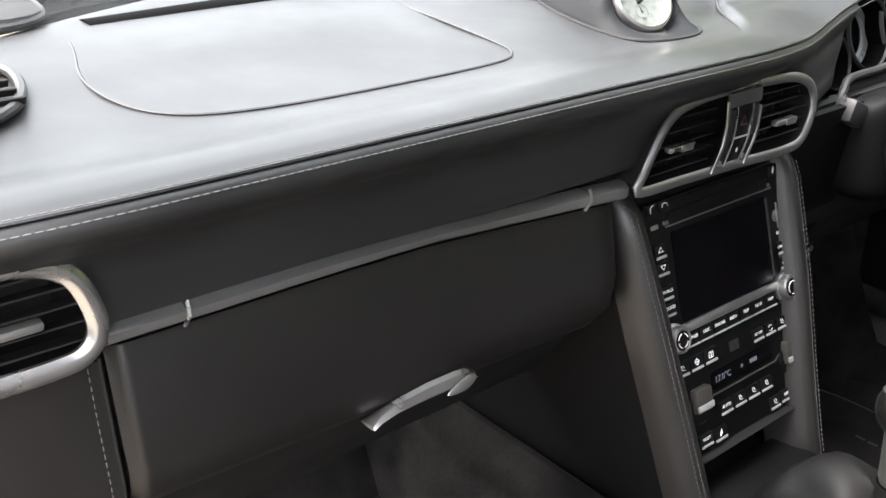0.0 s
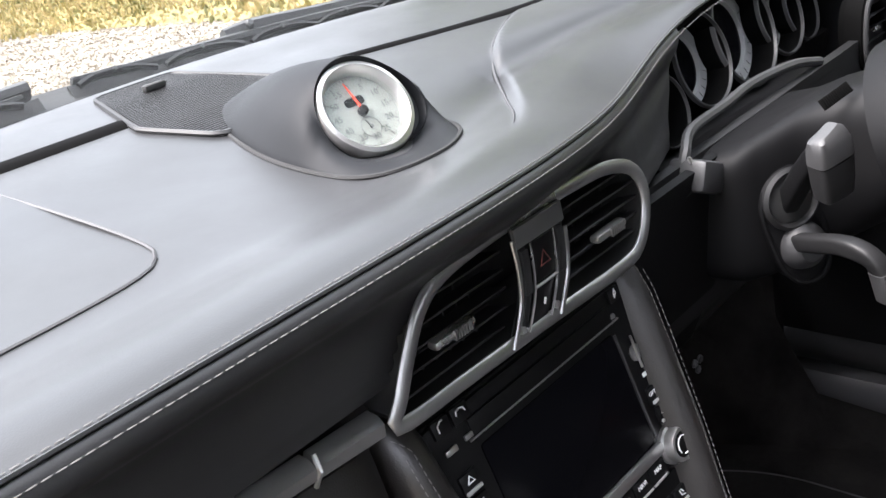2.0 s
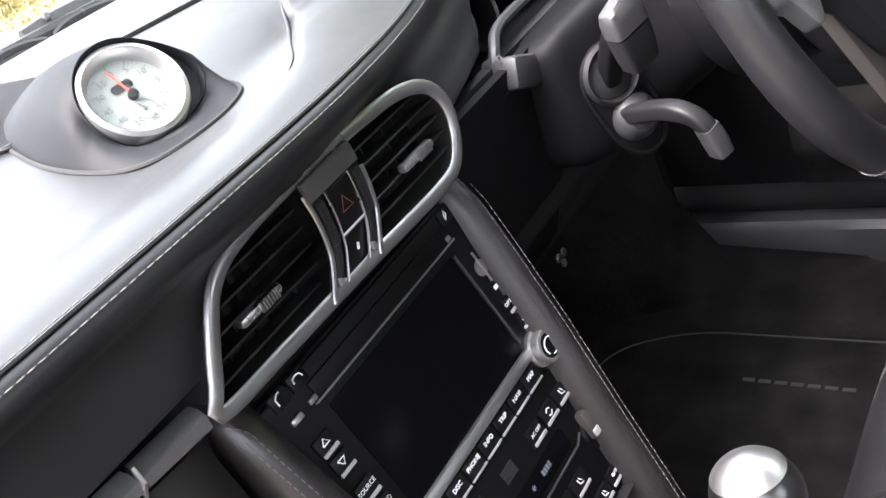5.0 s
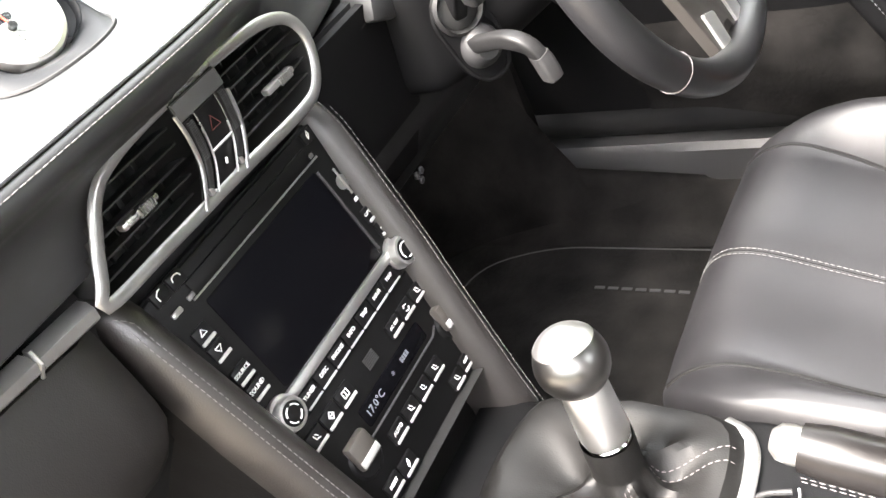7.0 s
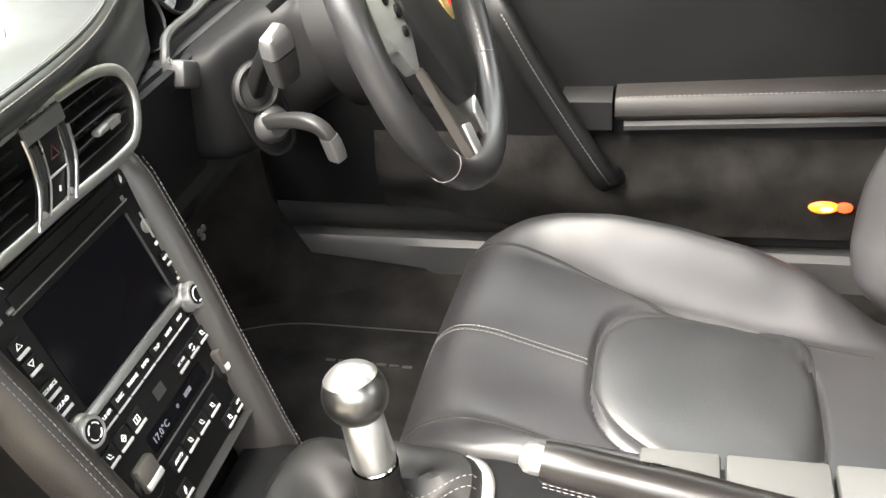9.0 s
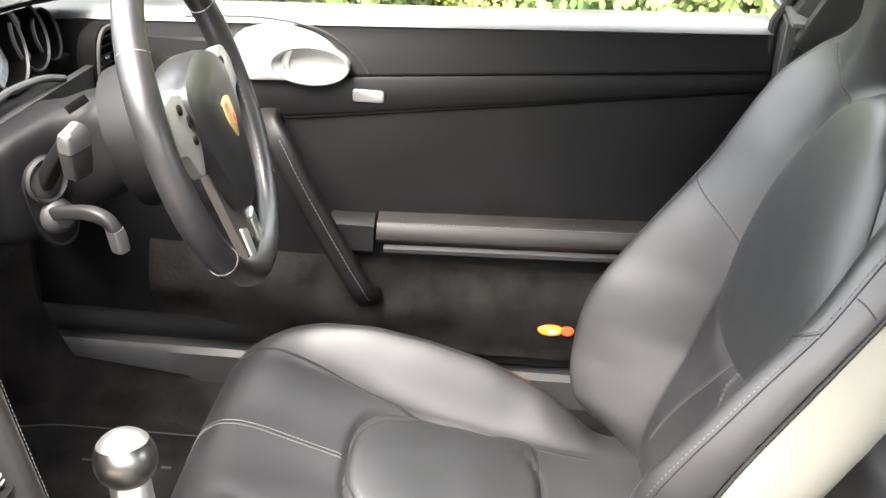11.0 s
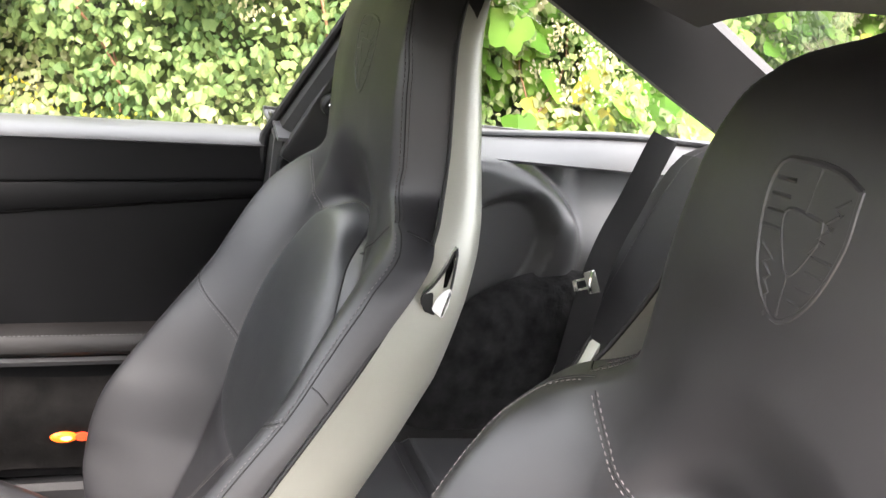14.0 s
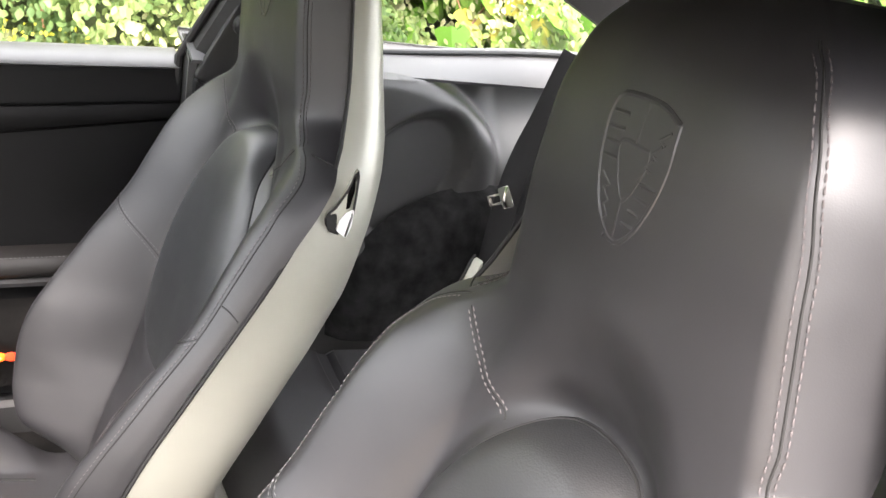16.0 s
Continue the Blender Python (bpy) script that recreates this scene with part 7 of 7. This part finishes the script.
# rear seats
for s in (1, -1):
    rs = thing("rear_seat", "small black leather rear seat", "seat", "rear seats")

    def rb(u, v, s=s):
        w = table(v, (0, 0.5, 0.72, 0.88, 1), (0.255, 0.250, 0.228, 0.195, 0.150))
        y = -0.865 - 0.125 * v + 0.035 * abs(u) ** 2.5 * (1 - 0.5 * v) - 0.10 * max(0, (abs(u) - 0.86) / 0.14) ** 2 - 0.09 * max(0, (v - 0.9) / 0.1) ** 2
        return (s * (0.298 + w * u), y, 0.44 + 0.545 * v - 0.010 * abs(u) ** 4)

    part("backrest", sheet(rb, np.linspace(-1, 1, 25), np.linspace(0, 1, 25)), LEATHER_SEAT, rs)
    part("backrest_shell", rbox(0.34, 0.06, 0.46, 0.02, pose(s * 0.285, -0.985, 0.68, 14, 0, 0)), PLASTIC, rs)
    part("stitching", stitches([Vector(rb(0.72, v)) + Vector((0, 0.0015, 0)) for v in np.linspace(0.05, 0.95, 60)], 0.004, 0.002, 0.0006), THREAD_DARK, rs)

    def rc(u, v, s=s):
        z = 0.405 + 0.028 * abs(u) ** 3 + 0.02 * v - 0.10 * max(0, (abs(u) - 0.85) / 0.15) ** 2 - 0.12 * max(0, (v - 0.82) / 0.18) ** 2.2
        return (s * (0.32 + 0.235 * u), -0.87 + 0.45 * v, z - 0.012 * math.exp(-((v - 0.55) / 0.02) ** 2))

    part("cushion", sheet(rc, np.linspace(-1, 1, 25), np.linspace(0, 1, 40)), LEATHER_SEAT, rs)
    for v0 in (0.515, 0.585):
        part("stitching", stitches([Vector(rc(u, v0)) + Vector((0, 0, 0.001)) for u in np.linspace(-0.85, 0.85, 40)], 0.004, 0.002, 0.0006), THREAD_DARK, rs)
    part("cushion_base", rbox(0.44, 0.42, 0.14, 0.02, pose(s * 0.32, -0.66, 0.285)), SUEDE, rs)

# rear seat belt with its tongue
sb = thing("seat_belt", "black rear seat belt with steel tongue", "seat belt")
bp = curve_through([(0.468, -0.945, 0.955), (0.470, -0.938, 0.930), (0.476, -0.918, 0.850), (0.484, -0.903, 0.790), (0.482, -0.888, 0.728), (0.484, -0.882, 0.640), (0.492, -0.882, 0.55), (0.51, -0.89, 0.46)], 40)
part("webbing", tube(bp, 0.0012, 8, wide=17, up=(-0.70, 0.66, 0.2)), BELT, sb)
TM = look((0.462, -0.872, 0.722), (0.462 + 0.70, -0.872 - 0.66, 0.66)) @ Matrix.Rotation(radians(118), 4, "Z") @ Matrix.Translation((0, 0, 0.003)) @ Matrix.Scale(0.85, 4)
part("tongue", join(plate(rounded([(-0.022, -0.010), (0.022, -0.010), (0.020, 0.012), (-0.020, 0.012)], 0.004), 0.003, 0.001, TM), plate(rounded([(-0.011, 0.010), (-0.006, 0.010), (-0.006, 0.032), (-0.011, 0.032)], 0.001), 0.0025, 0.0006, TM), plate(rounded([(0.006, 0.010), (0.011, 0.010), (0.011, 0.032), (0.006, 0.032)], 0.001), 0.0025, 0.0006, TM), plate(rounded([(-0.011, 0.028), (0.011, 0.028), (0.010, 0.036), (-0.010, 0.036)], 0.002), 0.0025, 0.0006, TM)), CHROME, sb, "polished steel tongue")


# ---- outside: wipers, hedge along the driver's side, gravel and grass ahead ----
def screen_foot(x, out=0.0):
    """Line along the foot of the windscreen."""
    return 0.985 + out - 0.265 * x * x


def foot_z(x):
    return table(x, (-0.7, 0.0, 0.08, 0.21, 0.42, 0.7), (0.850, 0.871, 0.8645, 0.858, 0.849, 0.83))


tagged(part("cowl", sheet(lambda u, v: (u, screen_foot(u, 0.006 + 0.06 * v), foot_z(u) - 0.003 + 0.008 * v), np.linspace(-0.70, 0.70, 30), np.linspace(0, 1, 4), 0.01), RUBBER), "black cowl panel below the windscreen", "cowl", kind="structure")


def wiper(x0, x1, label):
    """Arm, bowed frame and blade of one wiper lying from x0 to x1."""
    w = thing("wiper", label, "wiper", "wipers")
    span = x1 - x0

    def on(f, out, up):
        x = x0 + span * f
        return Vector((x, screen_foot(x, out), foot_z(x) + up))

    part("blade", loft([[on(f, 0.004, -0.001), on(f, 0.007, 0.004), on(f, 0.012, 0.010), on(f, 0.015, 0.009), on(f, 0.012, 0.002)] for f in np.linspace(0, 1, 24)]), RUBBER, w, "black rubber blade")
    part("spine", tube([on(f, 0.020, 0.013) for f in np.linspace(0.02, 0.98, 26)], [0.003 + 0.0030 * math.sin(math.pi * k / 25) for k in range(26)], 8, wide=1.7), PLASTIC_GREY, w)
    part("arm", tube([on(f, 0.030, 0.019 - 0.006 * max(0, f - 0.5)) for f in np.linspace(0.40, 1.0, 16)], [0.006, 0.0085, 0.0095, 0.0095, 0.009, 0.0085] + [0.008] * 10, 8, wide=1.5), PLASTIC_GREY, w, "broad grey-black wiper arm")
    part("spring_bar", tube([on(f, 0.040, 0.024 - 0.010 * abs(f - 0.66)) for f in np.linspace(0.50, 0.98, 12)], 0.0036, 6), PLASTIC, w)
    part("pivot", turned([(0.0048, 0.0), (0.0048, 0.003), (0.003, 0.005), (0, 0.005)], 16, Matrix.Translation(on(0.46, 0.020, 0.026)) @ Matrix.Rotation(radians(55), 4, "X")), PLASTIC_GREY, w)
    for a, b in ((0.02, 0.20), (0.22, 0.42), (0.44, 0.62), (0.62, 0.80), (0.80, 0.97)):
        part("bracket", tube(curve_through([on(a, 0.010, 0.008), on(a + 0.2 * (b - a), 0.013, 0.013), on((a + b) / 2, 0.015, 0.0145), on(a + 0.8 * (b - a), 0.013, 0.013), on(b, 0.010, 0.008)], 12), 0.0030, 6, wide=1.6), PLASTIC, w)
        part("rivet", turned([(0.0024, 0), (0.0024, 0.002), (0, 0.003)], 10, Matrix.Translation(on((a + b) / 2, 0.012, 0.0165)) @ Matrix.Rotation(radians(55), 4, "X")), PLASTIC_GREY, w)


wiper(0.00, 0.46, "black wiper arm with bowed frame and blade")
wiper(-0.56, -0.03, "second black wiper arm with bowed frame and blade")


def leaf_material(name, ramp, rough=0.62):
    """Leaves that differ from one to the next, and let some light through."""
    mat = bpy.data.materials.new(name)
    mat.use_nodes = True
    nt = mat.node_tree
    bsdf = nt.nodes["Principled BSDF"]
    geo = nt.nodes.new("ShaderNodeNewGeometry")
    cr = nt.nodes.new("ShaderNodeValToRGB")
    els = cr.color_ramp.elements
    for i, (pos, c) in enumerate(ramp):
        e = els[i] if i < 2 else els.new(pos)
        e.position, e.color = pos, (*c, 1)
    clump = nt.nodes.new("ShaderNodeTexNoise")
    clump.inputs["Scale"].default_value, clump.inputs["Detail"].default_value = 3.0, 2
    nt.links.new(geo.outputs["Position"], clump.inputs["Vector"])
    grow = nt.nodes.new("ShaderNodeMath")
    grow.operation = "MULTIPLY_ADD"
    grow.inputs[1].default_value, grow.inputs[2].default_value = 2.4, -0.95
    nt.links.new(clump.outputs["Fac"], grow.inputs[0])
    both = nt.nodes.new("ShaderNodeMath")
    both.operation = "MULTIPLY_ADD"
    both.use_clamp = True
    both.inputs[1].default_value = 0.6
    nt.links.new(geo.outputs["Random Per Island"], both.inputs[0])
    nt.links.new(grow.outputs["Value"], both.inputs[2])
    nt.links.new(both.outputs["Value"], cr.inputs["Fac"])
    tr = nt.nodes.new("ShaderNodeBsdfTranslucent")
    mix = nt.nodes.new("ShaderNodeMixShader")
    mix.inputs["Fac"].default_value = 0.35
    nt.links.new(cr.outputs["Color"], bsdf.inputs["Base Color"])
    nt.links.new(cr.outputs["Color"], tr.inputs["Color"])
    bsdf.inputs["Roughness"].default_value = rough
    bsdf.inputs["Specular IOR Level"].default_value = 0.2
    nt.links.new(bsdf.outputs["BSDF"], mix.inputs[1])
    nt.links.new(tr.outputs["BSDF"], mix.inputs[2])
    nt.links.new(mix.outputs["Shader"], nt.nodes["Material Output"].inputs["Surface"])
    return mat


def scatter(name, outline, centres, sizes, normals, spins, mat, label, category, fold=0.25):
    """Many flat-lobed leaves as one mesh: a fan of triangles about the leaf's middle, folded along its vein."""
    base = np.array([(0.0, 0.0, 0.0)] + [(x, y, -fold * abs(x)) for x, y in outline])
    n, m = len(centres), len(base)
    nz = normals / np.linalg.norm(normals, axis=1)[:, None]
    up = np.stack([np.sin(spins) * 0.6, np.cos(spins) * 0.0 + 0.2 * np.sin(spins * 3), -np.ones(n) * np.abs(np.cos(spins)) - 0.15], 1)
    ax = np.cross(up, nz)
    ax /= np.linalg.norm(ax, axis=1)[:, None]
    ay = np.cross(nz, ax)
    pts = centres[:, None] + sizes[:, None, None] * (base[None, :, 0:1] * ax[:, None] + base[None, :, 1:2] * ay[:, None] + base[None, :, 2:3] * nz[:, None])
    k = len(outline)
    tri = np.array([(0, 1 + i, 1 + (i + 1) % k) for i in range(k)])
    faces = (tri[None] + (np.arange(n) * m)[:, None, None]).reshape(-1, 3)
    me = bpy.data.meshes.new(name)
    me.from_pydata(pts.reshape(-1, 3).tolist(), [], faces.tolist())
    me.materials.append(mat)
    return tagged(new(name, me), label, category, kind="stuff")


rng = np.random.default_rng(7)
VINE = [((0.46 + 0.07 * math.cos(5 * a) + 0.035 * math.cos(15 * a + 1)) * math.sin(a), 0.05 - (0.46 + 0.07 * math.cos(5 * a) + 0.035 * math.cos(15 * a + 1)) * math.cos(a) * (0.55 if math.cos(a) > 0.92 else 1.0)) for a in np.linspace(0, 2 * math.pi, 23)[:-1]]
OVATE = [(0.0, -0.45), (0.22, -0.25), (0.30, 0.0), (0.20, 0.28), (0.0, 0.55), (-0.20, 0.28), (-0.30, 0.0), (-0.22, -0.25)]


def hedge_x(y, z):
    """The hedge's uneven face."""
    return 2.35 + 0.22 * np.sin(1.7 * y + 0.6) + 0.15 * np.sin(4.1 * y + 2.0 * z) + 0.12 * np.sin(9 * y - 3 * z) * np.sin(7 * z + 2 * y) + 0.10 * np.sin(15 * y + 4 * z) * np.sin(13 * z - 5 * y) + 0.12 * np.sin(3.3 * z + y) - 0.10 * np.maximum(0, 0.9 - z)


def leaves(name, n, y0, y1, z0, z1, s0, s1, depth, outline, mat, label):
    y, z = rng.uniform(y0, y1, n), rng.uniform(z0, z1, n)
    x = hedge_x(y, z) + np.abs(rng.normal(0, depth, n)) - 0.05
    nrm = np.stack([-np.ones(n) * 0.8, rng.normal(0, 0.55, n), rng.normal(0.55, 0.5, n)], 1)
    return scatter(name, outline, np.stack([x, y, z], 1), rng.uniform(s0, s1, n), nrm, rng.uniform(0, 6.28, n), mat, label, "foliage")


GREENS = leaf_material("hedge_leaves", [(0.0, (0.045, 0.085, 0.026)), (1.0, (0.31, 0.31, 0.17)), (0.35, (0.095, 0.145, 0.046)), (0.7, (0.165, 0.215, 0.074)), (0.9, (0.23, 0.265, 0.110))])
VINES = leaf_material("vine_leaves", [(0.0, (0.04, 0.105, 0.012)), (1.0, (0.32, 0.28, 0.05)), (0.4, (0.08, 0.185, 0.022)), (0.8, (0.145, 0.27, 0.040)), (0.95, (0.21, 0.31, 0.06))])
PALE = leaf_material("pale_blossom", [(0.0, (0.22, 0.23, 0.10)), (1.0, (0.46, 0.42, 0.29)), (0.5, (0.34, 0.32, 0.18))])
YELLOW = leaf_material("yellow_weeds", [(0.0, (0.25, 0.27, 0.03)), (1.0, (0.55, 0.45, 0.06)), (0.5, (0.38, 0.36, 0.04))])
leaves("hedge_foliage", 16000, -4.2, 3.0, 0.2, 2.3, 0.026, 0.056, 0.20, VINE, GREENS, "dense green hedge leaves beside the car")
leaves("hedge_foliage", 60000, -4.0, 3.0, 0.2, 2.3, 0.018, 0.044, 0.16, OVATE, GREENS, "small green hedge leaves")
leaves("vine_foliage", 6500, -8.5, -1.5, 0.3, 2.6, 0.07, 0.19, 0.26, VINE, VINES, "large bright green vine leaves over the hedge")
# pale plumes: many small petals gathered round leaning stalks
PLUMES = 120
py, pz, lean = rng.uniform(-2.6, 1.6, PLUMES), rng.uniform(0.75, 2.0, PLUMES), rng.uniform(-0.6, 0.6, PLUMES)
which = rng.integers(0, PLUMES, 15000)
along = rng.uniform(0, 1, 15000)
by = py[which] + 0.20 * along * lean[which] + rng.normal(0, 0.032, 15000) * (1.15 - along)
bz = pz[which] + 0.20 * along + rng.normal(0, 0.014, 15000)
bx = hedge_x(by, bz) - 0.06 + rng.normal(0, 0.03, 15000)
bn = np.stack([-np.ones(15000) * 0.8, rng.normal(0, 0.6, 15000), rng.normal(0.4, 0.5, 15000)], 1)
scatter("blossom", OVATE, np.stack([bx, by, bz], 1), rng.uniform(0.010, 0.022, 15000), bn, rng.uniform(0, 6.28, 15000), PALE, "pale seed plumes among the hedge leaves", "foliage")
leaves("weeds", 2600, -2.0, 2.2, 0.20, 0.56, 0.010, 0.022, 0.08, OVATE, YELLOW, "yellow flowering weeds below the hedge")
# dark sheet behind the leaves; the shade inside the hedge is its colour
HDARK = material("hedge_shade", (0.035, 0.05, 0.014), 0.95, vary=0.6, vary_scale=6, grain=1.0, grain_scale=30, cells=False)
tagged(part("hedge_core_shade", sheet(lambda u, v: (float(hedge_x(u, v)) + 0.75, u, v), np.linspace(-9, 3.2, 90), np.linspace(0, 2.5, 24), 0.2), HDARK), "dark sheet behind the leaves for the shade inside the hedge", "hedge", kind="stuff")
STEM = material("red_brown_stem", (0.16, 0.075, 0.035), 0.7, vary=0.4, vary_scale=12)
stems = []
for k in range(16):
    y0, z0 = rng.uniform(-3.5, 2.6), rng.uniform(0.1, 0.6)
    pts = []
    for j in range(7):
        z = z0 + 0.16 * j
        y = y0 + 0.09 * j * math.sin(k) + 0.03 * math.sin(3 * j + k)
        pts.append((float(hedge_x(y, z)) + 0.07 + 0.05 * math.sin(k * 1.7), y, z))
    stems.append(tube(curve_through(pts, 12), rng.uniform(0.003, 0.005), 5))
tagged(part("hedge_stems", join(*stems), STEM), "reddish brown hedge stems", "stems", kind="stuff")

# tall dry grass on the verge, and loose stones on the gravel
BLADE = [(0.05, 0.0), (0.035, 0.55), (0.0, 1.0), (-0.035, 0.55), (-0.05, 0.0)]
n = 26000
gx, gy = rng.uniform(3.5, 13, n), rng.uniform(5.0, 24, n)
keep = gx > 4.6 + 0.5 * np.sin(gy * 0.9) + 0.04 * (gy - 8)
gx, gy = gx[keep], gy[keep]
n = len(gx)
DRY = leaf_material("dry_grass", [(0.0, (0.085, 0.080, 0.022)), (1.0, (0.36, 0.27, 0.13)), (0.4, (0.165, 0.135, 0.042)), (0.75, (0.26, 0.195, 0.080))])
nrm = np.stack([rng.normal(-0.5, 0.5, n), rng.normal(-0.8, 0.4, n), rng.normal(0.1, 0.25, n)], 1)
base = np.array([(0.0, 0.5, 0.0)] + [(x, y, 0.0) for x, y in BLADE])
hh = rng.uniform(0.08, 0.30, n) * np.clip((gx - 4.2) / 1.5, 0.3, 1.3)
lean = rng.normal(0, 0.35, (n, 2))
ax = np.stack([np.cos(rng.uniform(0, 3.14, n)), np.sin(rng.uniform(0, 3.14, n)), np.zeros(n)], 1)
w = base[None, :, 1:2] * hh[:, None, None]
P = np.stack([gx, gy, np.zeros(n)], 1)[:, None] + base[None, :, 0:1] * ax[:, None] * 0.5 + w * np.stack([lean[:, 0], lean[:, 1], np.ones(n)], 1)[:, None]
k = len(BLADE)
tri = np.array([(0, 1 + i, 1 + (i + 1) % k) for i in range(k)])
me = bpy.data.meshes.new("verge_grass")
me.from_pydata(P.reshape(-1, 3).tolist(), [], (tri[None] + (np.arange(n) * (k + 1))[:, None, None]).reshape(-1, 3).tolist())
me.materials.append(DRY)
tagged(new("verge_grass", me), "tall yellow-green grass on the verge", "grass", kind="stuff")
n = 16000
wx, wy = rng.uniform(4.6, 12, n), rng.uniform(5.0, 22, n)
wn_ = np.stack([rng.normal(-0.4, 0.5, n), rng.normal(-0.6, 0.5, n), rng.normal(0.7, 0.3, n)], 1)
scatter("verge_weeds", OVATE, np.stack([wx, wy, rng.uniform(0.02, 0.34, n) * np.clip((wx - 4.4) / 1.2, 0.2, 1.5)], 1), rng.uniform(0.03, 0.09, n), wn_, rng.uniform(0, 6.28, n), DRY, "low yellow-brown weeds on the verge", "weeds")
DRYBED = material("verge_soil", (0.20, 0.17, 0.06), 0.95, vary=0.5, vary_scale=3, grain=1, grain_scale=40)
tagged(part("verge", sheet(lambda u, v: (u, v, 0.004 + 0.25 * smoothstep(4.5, 8, u)), np.linspace(4.7, 40, 30), np.linspace(4, 60, 20)), DRYBED), "grassy verge beyond the gravel", "verge", kind="structure")
n = 26000
px, py = rng.uniform(1.6, 7.5, n), rng.uniform(4.5, 15, n)
r = rng.uniform(0.006, 0.018, n)
octa = np.array([(1, 0, 0), (0, 1, 0), (-1, 0, 0), (0, -1, 0), (0, 0, 0.7), (0, 0, -0.4)])
jit = 1 + rng.uniform(-0.35, 0.35, (n, 6, 1))
P = np.stack([px, py, r * 0.25], 1)[:, None] + octa[None] * jit * r[:, None, None]
f = np.array([(0, 1, 4), (1, 2, 4), (2, 3, 4), (3, 0, 4), (1, 0, 5), (2, 1, 5), (3, 2, 5), (0, 3, 5)])
me = bpy.data.meshes.new("gravel_stones")
me.from_pydata(P.reshape(-1, 3).tolist(), [], (f[None] + (np.arange(n) * 6)[:, None, None]).reshape(-1, 3).tolist())
STONE = leaf_material("pale_stones", [(0.0, (0.085, 0.068, 0.050)), (1.0, (0.34, 0.30, 0.24)), (0.5, (0.18, 0.150, 0.112))], 0.9)
me.materials.append(STONE)
tagged(new("gravel_stones", me), "loose pale stones on the gravel", "gravel", kind="stuff")
